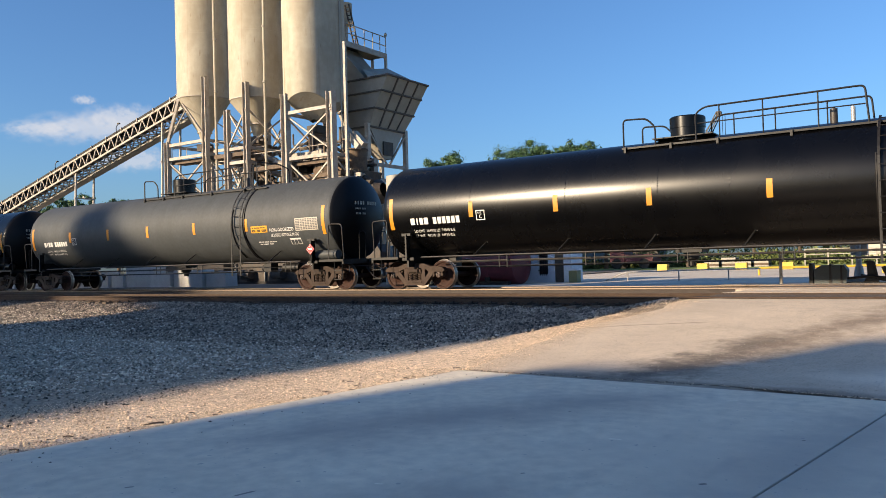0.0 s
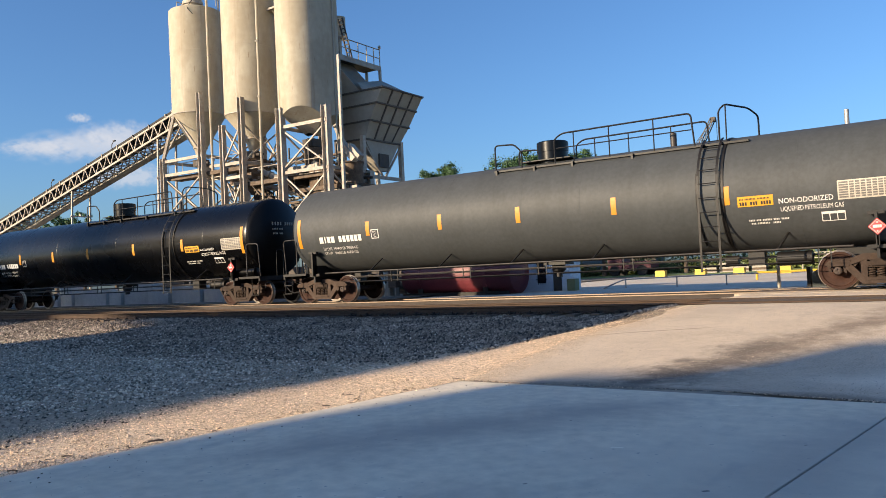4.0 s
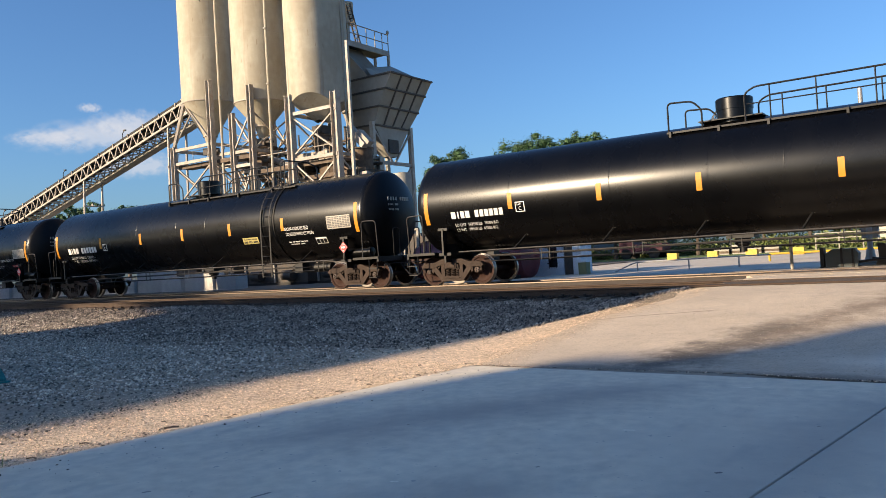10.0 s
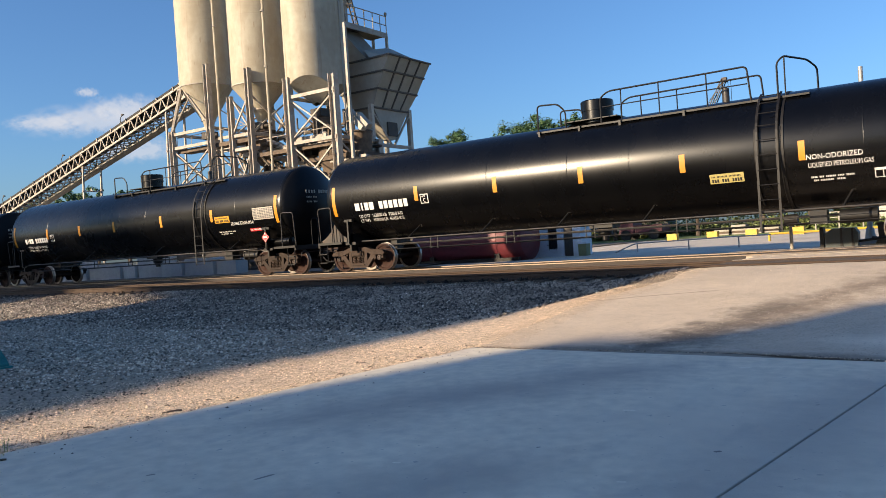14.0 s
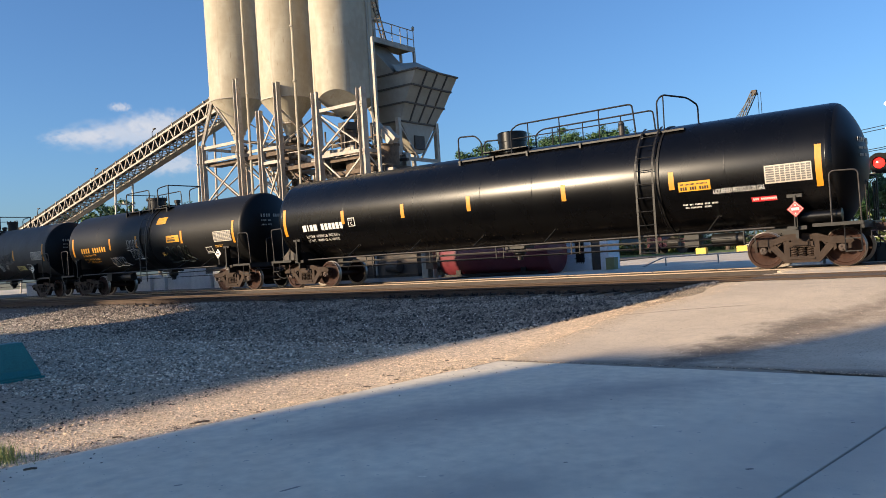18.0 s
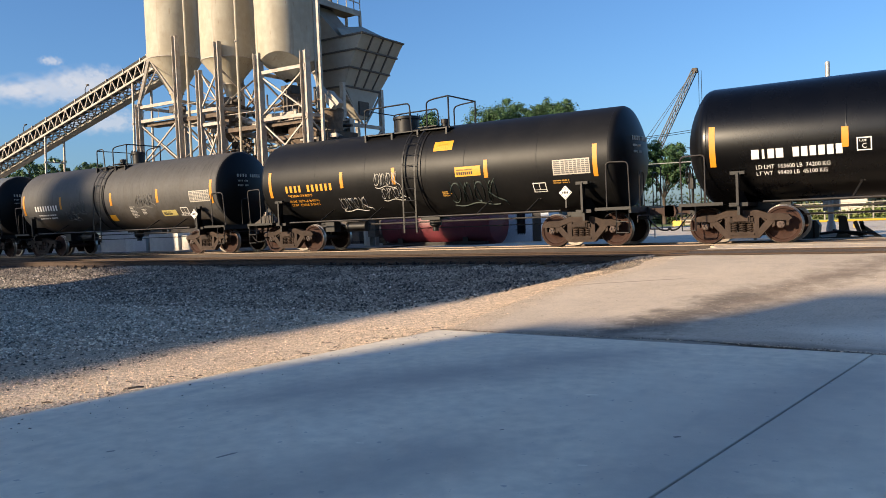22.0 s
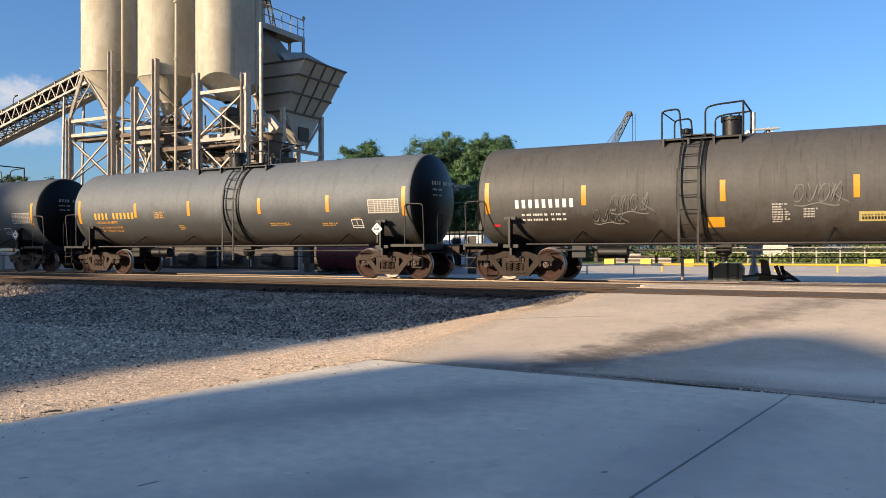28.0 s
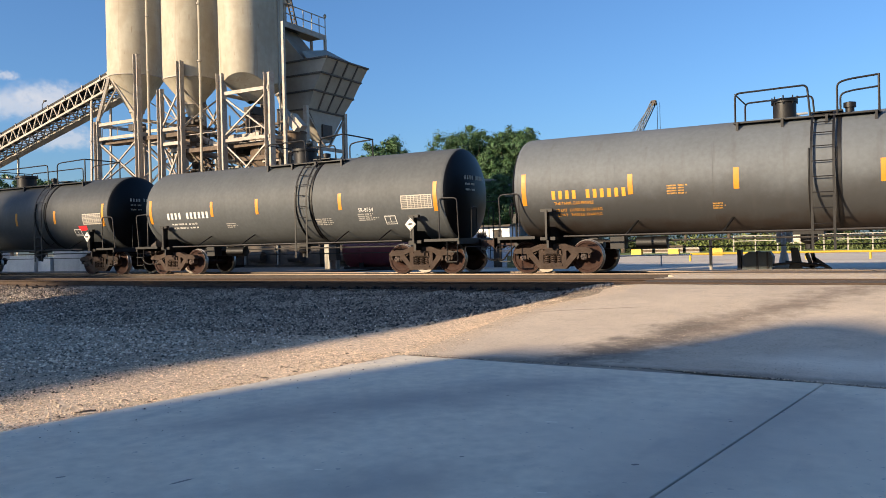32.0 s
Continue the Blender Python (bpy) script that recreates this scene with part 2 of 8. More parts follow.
def smear_colour(m, a, b, wide, colour, upright=False, ragged=1.6, rag_scale=1.3, core=0.25, rim=1.0):
    """Tints a ragged smear along the line from a to b: oil, grime, spalls or painted light and shade."""
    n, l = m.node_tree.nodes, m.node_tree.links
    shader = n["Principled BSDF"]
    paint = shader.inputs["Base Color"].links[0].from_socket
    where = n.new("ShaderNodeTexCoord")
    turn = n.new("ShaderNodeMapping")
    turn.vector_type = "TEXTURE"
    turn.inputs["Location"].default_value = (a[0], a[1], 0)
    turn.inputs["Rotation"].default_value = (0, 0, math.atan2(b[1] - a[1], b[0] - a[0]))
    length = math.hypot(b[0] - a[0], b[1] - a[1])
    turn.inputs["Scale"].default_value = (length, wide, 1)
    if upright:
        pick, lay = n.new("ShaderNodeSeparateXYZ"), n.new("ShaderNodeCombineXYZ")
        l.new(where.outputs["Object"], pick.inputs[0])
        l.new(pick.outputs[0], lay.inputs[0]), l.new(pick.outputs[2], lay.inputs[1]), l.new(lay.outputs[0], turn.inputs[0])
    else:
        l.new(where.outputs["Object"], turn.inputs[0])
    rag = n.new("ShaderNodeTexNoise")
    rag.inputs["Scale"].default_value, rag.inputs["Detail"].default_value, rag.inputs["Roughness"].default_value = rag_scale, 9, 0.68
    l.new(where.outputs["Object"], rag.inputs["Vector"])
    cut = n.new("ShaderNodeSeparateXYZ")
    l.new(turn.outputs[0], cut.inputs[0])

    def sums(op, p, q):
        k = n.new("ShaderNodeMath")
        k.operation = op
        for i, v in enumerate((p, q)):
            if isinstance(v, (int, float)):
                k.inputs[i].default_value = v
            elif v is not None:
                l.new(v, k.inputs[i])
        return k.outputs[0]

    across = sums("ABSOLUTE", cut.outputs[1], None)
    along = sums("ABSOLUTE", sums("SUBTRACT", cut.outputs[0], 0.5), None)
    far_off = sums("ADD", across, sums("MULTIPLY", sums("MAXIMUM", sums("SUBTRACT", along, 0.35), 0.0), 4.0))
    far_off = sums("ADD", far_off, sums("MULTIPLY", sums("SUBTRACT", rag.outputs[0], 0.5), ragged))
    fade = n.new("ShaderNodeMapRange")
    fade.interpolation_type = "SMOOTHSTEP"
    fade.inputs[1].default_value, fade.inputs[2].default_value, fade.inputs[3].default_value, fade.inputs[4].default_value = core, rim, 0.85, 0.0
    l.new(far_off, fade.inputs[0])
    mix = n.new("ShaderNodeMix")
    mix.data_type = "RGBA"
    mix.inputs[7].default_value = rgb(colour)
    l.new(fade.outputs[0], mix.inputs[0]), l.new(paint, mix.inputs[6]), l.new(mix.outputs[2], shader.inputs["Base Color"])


smear_colour(CONCRETE, (-3.96, 3.44), (-3.92, 3.60), 0.022, (0.17, 0.155, 0.14), ragged=0.6, rag_scale=14.0)
smear_colour(CONCRETE, (-4.78, 3.22), (-4.74, 3.27), 0.022, (0.22, 0.20, 0.175), ragged=0.6, rag_scale=14.0)
smear_colour(CONCRETE, (-5.2, 4.6), (-2.6, 8.2), 0.75, (0.40, 0.36, 0.31), ragged=2.4, rag_scale=0.9, core=-0.4, rim=1.5)
smear_colour(CONCRETE, (-3.9, 1.6), (-2.4, 4.6), 0.6, (0.44, 0.40, 0.34), ragged=2.4, rag_scale=0.9, core=-0.4, rim=1.5)
# wide faint tone painted in for dimmer light on the slab's right
smear_colour(CONCRETE, (-2.6, 5.6), (2.4, 6.6), 1.5, (0.68, 0.60, 0.48), ragged=1.6, rag_scale=0.6, core=-0.2, rim=1.5)
smear_colour(CONCRETE, (-1.4, 3.2), (-0.6, 8.2), 0.6, (0.46, 0.415, 0.355), ragged=2.6, rag_scale=1.1, core=-0.4, rim=1.5)
for x, y, q in ((-1.45, 5.08, 0.020), (-2.58, 4.78, 0.012), (-4.3, 5.6, 0.010), (-1.1, 6.6, 0.012), (-3.2, 6.9, 0.010)):      # dark spots
    smear_colour(CONCRETE, (x - q, y - q), (x + q, y + q), q * 1.2, (0.10, 0.095, 0.09), ragged=0.5, rag_scale=20.0)
for x, y, q in ((-2.40, 6.0, 0.055), (-1.78, 4.27, 0.03), (-2.0, 8.1, 0.06), (-3.3, 4.1, 0.03)):      # pale spalls
    smear_colour(CONCRETE, (x - q, y), (x + q, y + q * 0.6), q * 0.5, (0.95, 0.86, 0.70), ragged=1.6, rag_scale=18.0)
smear_colour(GREY_WARM, (-10, 1.3), (10, 1.3), 1.5, (0.030, 0.029, 0.028), True, 0.9, 0.9)      # soot and belly shade, both painted over the lower half
smear_colour(GREY_WARM, (-10, 1.0), (10, 1.0), 0.55, (0.030, 0.019, 0.013), True, 1.6, 1.6)      # rusty grime along the belly
smear_colour(GREY_STAINED, (-5.2, 1.5), (-1.5, 1.5), 0.6, (0.035, 0.030, 0.026), True, 2.4, 2.4)


def scuff(m, scale, low, high, amount, colour, stretch=(1, 1, 1)):
    """Scattered marks where a noise rises above a level."""
    n, l = m.node_tree.nodes, m.node_tree.links
    shader = n["Principled BSDF"]
    paint = shader.inputs["Base Color"].links[0].from_socket
    where, draw, marks, level, mix = n.new("ShaderNodeTexCoord"), n.new("ShaderNodeMapping"), n.new("ShaderNodeTexNoise"), n.new("ShaderNodeMapRange"), n.new("ShaderNodeMix")
    draw.inputs["Scale"].default_value = stretch
    marks.inputs["Scale"].default_value, marks.inputs["Detail"].default_value = scale, 4
    level.inputs[1].default_value, level.inputs[2].default_value, level.inputs[4].default_value = low, high, amount
    mix.data_type = "RGBA"
    mix.inputs[7].default_value = rgb(colour)
    l.new(where.outputs["Object"], draw.inputs[0]), l.new(draw.outputs[0], marks.inputs["Vector"]), l.new(marks.outputs[0], level.inputs[0])
    l.new(level.outputs[0], mix.inputs[0]), l.new(paint, mix.inputs[6]), l.new(mix.outputs[2], shader.inputs["Base Color"])


scuff(CONCRETE, 3.0, 0.57, 0.72, 0.25, (0.36, 0.34, 0.31), (1.0, 0.5, 1))
scuff(CONCRETE, 1.1, 0.54, 0.72, 0.2, (0.44, 0.42, 0.38))
scuff(CONCRETE, 14.0, 0.66, 0.72, 0.55, (0.30, 0.28, 0.26))
scuff(ASPHALT, 48.0, 0.54, 0.64, 0.45, (0.27, 0.225, 0.175))
scuff(ASPHALT, 44.0, 0.42, 0.34, 0.4, (0.72, 0.61, 0.47))
scuff(ASPHALT, 5.0, 0.52, 0.70, 0.3, (0.36, 0.30, 0.235))
scuff(ASPHALT, 1.4, 0.62, 0.78, 0.4, (0.34, 0.29, 0.235))
smear_colour(ASPHALT, (-3.6, 8.5), (-2.15, 12.3), 0.62, (0.070, 0.058, 0.047), ragged=3.0, rag_scale=2.6, core=-0.05, rim=1.3)
smear_colour(ASPHALT, (-2.6, 10.7), (0.1, 16.6), 0.62, (0.20, 0.150, 0.108), ragged=3.4, rag_scale=3.0, core=-0.35, rim=1.35)
smear_colour(ASPHALT, (-5.2, 9.05), (1.5, 8.75), 0.22, (0.17, 0.145, 0.12), ragged=2.2, rag_scale=2.2, core=-0.3, rim=1.3)
smear_colour(ASPHALT, (-5.6, 12.38), (-3.4, 13.2), 0.035, (0.24, 0.19, 0.145), ragged=1.2, rag_scale=6.0)
# paler patch painted where the asphalt is shaded, to lift its brightness
smear_colour(ASPHALT, (-1.4, 9.75), (5.0, 9.9), 1.0, (0.84, 0.74, 0.60), ragged=1.3, rag_scale=1.8, core=-0.1, rim=1.3)
scuff(ASPHALT, 40.0, 0.54, 0.62, 0.35, (0.36, 0.31, 0.25))
scuff(GRAVEL, 34.0, 0.54, 0.62, 0.5, (0.22, 0.17, 0.125))
scuff(GRAVEL, 9.0, 0.56, 0.68, 0.35, (0.40, 0.30, 0.21))
scuff(GREY_STAINED, 2.4, 0.57, 0.67, 0.45, (0.030, 0.026, 0.023), (4.5, 1, 0.16))
smear_colour(GREY_STAINED, (-6.5, 1.25), (6.5, 1.25), 0.75, (0.034, 0.024, 0.018), True, 2.6, 2.8, -0.3, 1.2)
scuff(GREY_STAINED, 0.9, 0.56, 0.74, 0.35, (0.060, 0.044, 0.033), (1.5, 1, 0.5))
scuff(GREY_WARM, 1.4, 0.56, 0.72, 0.3, (0.060, 0.058, 0.055), (3.0, 1, 0.3))
scuff(SILO, 1.5, 0.60, 0.72, 0.45, (0.22, 0.135, 0.075), (2.2, 2.2, 0.10))
scuff(SILO, 0.9, 0.50, 0.60, 0.32, (0.29, 0.235, 0.16), (1.0, 1.0, 0.45))
scuff(SILO, 5.0, 0.66, 0.74, 0.5, (0.20, 0.12, 0.07), (2.0, 2.0, 0.25))
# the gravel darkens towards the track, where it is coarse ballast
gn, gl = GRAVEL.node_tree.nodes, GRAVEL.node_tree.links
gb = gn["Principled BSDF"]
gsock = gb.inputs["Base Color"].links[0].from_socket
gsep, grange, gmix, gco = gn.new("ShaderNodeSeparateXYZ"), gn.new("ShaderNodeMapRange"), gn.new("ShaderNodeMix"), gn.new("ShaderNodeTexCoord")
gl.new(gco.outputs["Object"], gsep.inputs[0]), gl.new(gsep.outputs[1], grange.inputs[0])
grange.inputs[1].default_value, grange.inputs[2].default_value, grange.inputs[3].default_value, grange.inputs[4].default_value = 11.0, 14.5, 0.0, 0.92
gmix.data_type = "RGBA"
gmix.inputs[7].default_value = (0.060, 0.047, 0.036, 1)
# left of the pale strip, shade and gaps between stones are painted darker
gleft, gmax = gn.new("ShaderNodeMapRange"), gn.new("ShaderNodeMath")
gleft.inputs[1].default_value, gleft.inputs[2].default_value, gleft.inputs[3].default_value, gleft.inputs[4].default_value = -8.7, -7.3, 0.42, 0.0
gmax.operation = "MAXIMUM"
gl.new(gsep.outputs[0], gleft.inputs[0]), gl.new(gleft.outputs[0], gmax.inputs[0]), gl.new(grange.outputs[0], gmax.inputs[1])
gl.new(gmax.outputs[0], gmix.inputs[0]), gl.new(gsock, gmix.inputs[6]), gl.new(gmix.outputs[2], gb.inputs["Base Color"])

# ---- building tools ----


class Shape:
    """Collects vertices and faces for one mesh."""

    def __init__(self):
        self.v, self.f, self.m = [], [], []

    def add(self, verts, faces, slot=0):
        k = len(self.v)
        self.v.extend(tuple(p) for p in verts)
        self.f.extend(tuple(i + k for i in face) for face in faces)
        self.m.extend([slot] * len(faces))
        return self

    def box(self, x0, x1, y0, y1, z0, z1, slot=0, turn=None):
        v = [Vector((x, y, z)) for x in (x0, x1) for y in (y0, y1) for z in (z0, z1)]
        if turn is not None:
            v = [turn @ p for p in v]
        return self.add(v, ((0, 1, 3, 2), (4, 6, 7, 5), (0, 4, 5, 1), (2, 3, 7, 6), (0, 2, 6, 4), (1, 5, 7, 3)), slot)

    def beam(self, a, b, w, h=None, slot=0):
        """A rectangular bar from a to b."""
        a, b = Vector(a), Vector(b)
        h = w if h is None else h
        d = (b - a).normalized()
        side = d.cross(Vector((0, 0, 1)))
        side = Vector((1, 0, 0)) if side.length < 1e-4 else side.normalized()
        up = side.cross(d)
        v = [p + side * (w / 2 * i) + up * (h / 2 * j) for p in (a, b) for i, j in ((-1, -1), (1, -1), (1, 1), (-1, 1))]
        return self.add(v, ((0, 3, 2, 1), (4, 5, 6, 7), (0, 1, 5, 4), (1, 2, 6, 5), (2, 3, 7, 6), (3, 0, 4, 7)), slot)

    def tube(self, points, r, n=8, closed=False, slot=0, caps=True):
        """A round bar along a line of points."""
        pts = [Vector(p) for p in points]
        k, count = len(self.v), len(pts)
        side = None
        for i, p in enumerate(pts):
            before, after = pts[i - 1] if i or closed else pts[i], pts[(i + 1) % count] if i < count - 1 or closed else pts[i]
            d = (after - before).normalized()
            if side is None:
                side = d.cross(Vector((0, 0, 1)))
                side = d.cross(Vector((1, 0, 0))) if side.length < 1e-3 else side
            side = (side - d * side.dot(d)).normalized()
            up = d.cross(side)
            self.v.extend(tuple(p + (side * math.cos(2 * math.pi * j / n) + up * math.sin(2 * math.pi * j / n)) * r) for j in range(n))
        for i in range(count - (0 if closed else 1)):
            for j in range(n):
                a, b = i * n, ((i + 1) % count) * n
                self.f.append((k + a + j, k + a + (j + 1) % n, k + b + (j + 1) % n, k + b + j))
                self.m.append(slot)
        if caps and not closed:
            self.f.extend((tuple(k + j for j in reversed(range(n))), tuple(k + (count - 1) * n + j for j in range(n))))
            self.m.extend((slot, slot))
        return self

    def lathe(self, profile, centre, axis, n=32, slot=0):
        """Turns (along, radius) pairs round an axis through centre."""
        c, d = Vector(centre), Vector(axis).normalized()
        s = d.cross(Vector((0, 0, 1)))
        s = Vector((1, 0, 0)) if s.length < 1e-3 else s.normalized()
        u = d.cross(s)
        k = len(self.v)
        for along, r in profile:
            self.v.extend(tuple(c + d * along + (s * math.cos(2 * math.pi * j / n) + u * math.sin(2 * math.pi * j / n)) * r) for j in range(n))
        for i in range(len(profile) - 1):
            for j in range(n):
                self.f.append((k + i * n + j, k + i * n + (j + 1) % n, k + (i + 1) * n + (j + 1) % n, k + (i + 1) * n + j))
                self.m.append(slot)
        return self

    def prism(self, outline, y0, y1, slot=0, place=None):
        """A plate with an (x, z) outline, from y0 to y1; place moves it."""
        n = len(outline)
        v = [Vector((x, y, z)) for y in (y0, y1) for x, z in outline]
        if place is not None:
            v = [place @ p for p in v]
        faces = [tuple(range(n)), tuple(reversed(range(n, 2 * n)))]
        faces += [(i, i + n, (i + 1) % n + n, (i + 1) % n) for i in range(n)]
        return self.add(v, faces, slot)

    def strip(self, line, wide, y0, y1, slot=0):
        """A plate of even width that follows a line of (x, z) points."""
        pts = [Vector((x, 0, z)) for x, z in line]
        left, right = [], []
        for i, p in enumerate(pts):
            d = (pts[min(i + 1, len(pts) - 1)] - pts[max(i - 1, 0)]).normalized()
            nrm = Vector((-d.z, 0, d.x)) * wide / 2
            left.append((p + nrm)), right.append((p - nrm))
        for i in range(len(pts) - 1):
            q = [left[i], left[i + 1], right[i + 1], right[i]]
            self.prism([(a.x, a.z) for a in q], y0, y1, slot)
        return self


def mesh_of(name, shape, materials, smooth=False):
    me = bpy.data.meshes.new(name)
    me.from_pydata(shape.v, [], shape.f)
    for m in (materials if isinstance(materials, (list, tuple)) else [materials]):
        me.materials.append(m)
    me.polygons.foreach_set("material_index", shape.m)
    bm = bmesh.new()
    bm.from_mesh(me)
    bmesh.ops.recalc_face_normals(bm, faces=bm.faces)
    bm.to_mesh(me), bm.free()
    if smooth:
        me.polygons.foreach_set("use_smooth", [True] * len(me.polygons))
        me.set_sharp_from_angle(angle=radians(35))
    return me


def part(name, shape, materials, parent=None, label="", smooth=False, kind=""):
    """Links a shape, or a mesh made before, as one mesh object."""
    me = shape if isinstance(shape, bpy.types.Mesh) else mesh_of(name, shape, materials, smooth)
    ob = new(name, me)
    ob.parent = parent
    return tagged(ob, label, kind=kind)


def thing(name, label, category, group="", at=(0, 0, 0)):
    ob = new(name)
    ob.location = at
    ob.empty_display_size = 0.3
    return tagged(ob, label, category, group)


def bent(line, r=0.12, n=4):
    """Rounds the corners of a line of points."""
    pts = [Vector(p) for p in line]
    out = [pts[0]]
    for a, b, c in zip(pts, pts[1:], pts[2:]):
        d1, d2 = (a - b), (c - b)
        k = min(r, d1.length * 0.45, d2.length * 0.45)
        p, q = b + d1.normalized() * k, b + d2.normalized() * k
        for i in range(n + 1):
            s = i / n
            out.append(p * (1 - s) ** 2 + b * 2 * s * (1 - s) + q * s * s)
    return out + [pts[-1]]

# ---- ground, road and tracks ----
TRACK_Y, SIDING_Y, GAUGE = 21.45, 16.95, 1.435
PAVED = -0.60                                       # level of the forecourt; the rail heads are at 0
ROAD_X1 = 9.5


def smooth_step(a, b, v):
    k = min(1, max(0, (v - a) / (b - a)))
    return k * k * (3 - 2 * k)


def road_level(y):
    return PAVED + (0.57) * smooth_step(8.4, 16.6, y)


def bed_level(x, y):
    """Ballast and gravel beside the road."""
    base = PAVED - 0.02 + 0.14 * smooth_step(6.5, 12.5, y) + 0.26 * smooth_step(12.0, 16.0, y)
    base += 0.035 * noise.noise((x * 0.35, y * 0.35, 0)) + 0.012 * noise.noise((x * 1.7, y * 1.7, 3))
    if y > 8.5:                                     # shoulder level with the road's ragged side
        near = 1 - smooth_step(0.1, 1.5, road_edge(y) - x)
        base += (road_level(y) - 0.012 - base) * near * smooth_step(8.5, 9.3, y)
    return base


EDGE = ((8.5, -5.62), (9.2, -5.68), (10.5, -5.74), (12.0, -5.62), (12.9, -5.40), (13.6, -5.05), (14.5, -4.86), (16.2, -4.80))


def road_edge(y):
    """The ragged side of the road: it narrows towards the crossing."""
    for (a, p), (b, q) in zip(EDGE, EDGE[1:]):
        if y <= b:
            break
    return p + (q - p) * (y - a) / (b - a) + 0.05 * noise.noise((y * 2.3, 0.7, 0))


def sheet(xs, ys, level):
    s = Shape()
    w = len(xs)
    s.v = [(x, y, level(x, y)) for y in ys for x in xs]
    s.f = [(j * w + i, j * w + i + 1, (j + 1) * w + i + 1, (j + 1) * w + i) for j in range(len(ys) - 1) for i in range(w - 1)]
    s.m = [0] * len(s.f)
    return s


def spaced(a, b, step):
    n = max(1, round((b - a) / step))
    return [a + (b - a) * i / n for i in range(n + 1)]


# one sheet to the horizon, sunk below the paved and gravelled parts
far = [-2500, -900, -350, -160, -90, -60, -30, 0, 30, 60, 120, 350, 900, 2500]
tagged(part("ground", sheet(far, far, lambda x, y: -0.95 if y < 18 else -0.75), EARTH), "dry earth with thin grass reaching to the horizon", "ground", kind="structure")


def bed_beside(x, y):
    """The gravel dips away under the road and the slabs."""
    e = road_edge(y) if y > 8.9 else -7.0 + 0.141 * y
    return bed_level(x, y) - 0.25 * smooth_step(e, e + 0.45, x)


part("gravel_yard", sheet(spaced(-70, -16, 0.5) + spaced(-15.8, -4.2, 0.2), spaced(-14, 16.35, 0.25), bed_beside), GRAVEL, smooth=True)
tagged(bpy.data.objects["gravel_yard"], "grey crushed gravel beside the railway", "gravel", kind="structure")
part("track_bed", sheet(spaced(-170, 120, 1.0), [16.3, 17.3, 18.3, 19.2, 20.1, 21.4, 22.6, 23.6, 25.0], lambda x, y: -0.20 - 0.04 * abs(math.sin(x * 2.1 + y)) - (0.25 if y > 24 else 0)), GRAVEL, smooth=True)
tagged(bpy.data.objects["track_bed"], "dark ballast bed under two railway tracks", "track bed", kind="structure")

def slab_end(x):
    """Where the concrete ends and the road begins."""
    return 8.93 if x < -2.2 else 8.93 - 0.165 * (x + 2.2)


# the asphalt apron up to the rails
apron = Shape()
ys = spaced(7.0, 16.12, 0.18)
for y in ys:
    e = road_edge(max(y, 8.5)) + (0.9 if y < 8.9 else 0)
    for k in range(25):
        x = e + (ROAD_X1 - e) * k / 24
        drop = 0.014 if k == 0 else 0.0
        apron.v.append((x, y, road_level(y) - drop - (0.03 if y < slab_end(x) + 0.03 else 0) + 0.012 * noise.noise((x * 0.8, y * 0.8, 1))))
apron.f = [(j * 25 + i, j * 25 + i + 1, (j + 1) * 25 + i + 1, (j + 1) * 25 + i) for j in range(len(ys) - 1) for i in range(24)]
apron.m = [0] * len(apron.f)
tagged(part("road", apron, ASPHALT, smooth=True), "sun-bleached dusty asphalt road rising to the crossing", "road", kind="structure")

# the concrete forecourt: slabs parted by sawn joints
slabs = tagged(new("pavement"), "pale concrete forecourt with sawn joints", "pavement", kind="structure")


def slab_shape(corners):
    """A slab with eased edges on a four-cornered outline."""
    s = Shape()
    r, t = 0.005, 0.2
    mid = Vector((sum(p[0] for p in corners) / 4, sum(p[1] for p in corners) / 4, 0))
    s.v = [(x, y, z) for z in (-t, -r) for x, y in corners]
    s.v += [tuple(Vector((x, y, 0)) + (mid - Vector((x, y, 0))).normalized() * r * 1.4) for x, y in corners]
    s.f = [(0, 3, 2, 1), (8, 9, 10, 11)] + [(i, (i + 1) % 4, (i + 1) % 4 + 4, i + 4) for i in range(4)] + [(i + 4, (i + 1) % 4 + 4, (i + 1) % 4 + 8, i + 8) for i in range(4)]
    s.m = [0] * len(s.f)
    return s


def slab_line(i, y):
    """The joints run a few degrees off the road."""
    return ((-7.0, -1.87, 3.3, 8.4)[i]) + 0.153 * y * (0.92 if i == 0 else 1.0)


for i in range(3):
    for y0, y1 in ((-16.0, -8.1), (-8.085, 0.4), (0.415, None)):
        a0, a1 = slab_line(i, y0) + 0.009, slab_line(i + 1, y0) - 0.009
        if y1 is None:
            ends = []
            for line, gap in ((i + 1, -0.009), (i, 0.009)):
                yb = 8.9
                for _ in range(8):
                    yb = slab_end(slab_line(line, yb))
                ends.append((slab_line(line, yb) + gap, yb))
        else:
            ends = ((slab_line(i + 1, y1) - 0.009, y1), (slab_line(i, y1) + 0.009, y1))
        part("slab", slab_shape([(a0, y0), (a1, y0), *ends]), CONCRETE, slabs).location.z = PAVED
part("joint_filler", Shape().prism([(-6.0, -16.0), (8.0, -16.0), (8.8, 6.4), (-1.0, 8.6), (-5.4, 8.8)], 0.018, 0.25, 0, Matrix.Rotation(radians(-90), 4, "X")), JOINT, slabs).location.z = PAVED
tar = Shape()
ends = [(-5.72, 8.93), (-2.2, 8.93), (0.5, 8.48), (9.0, 7.08)]
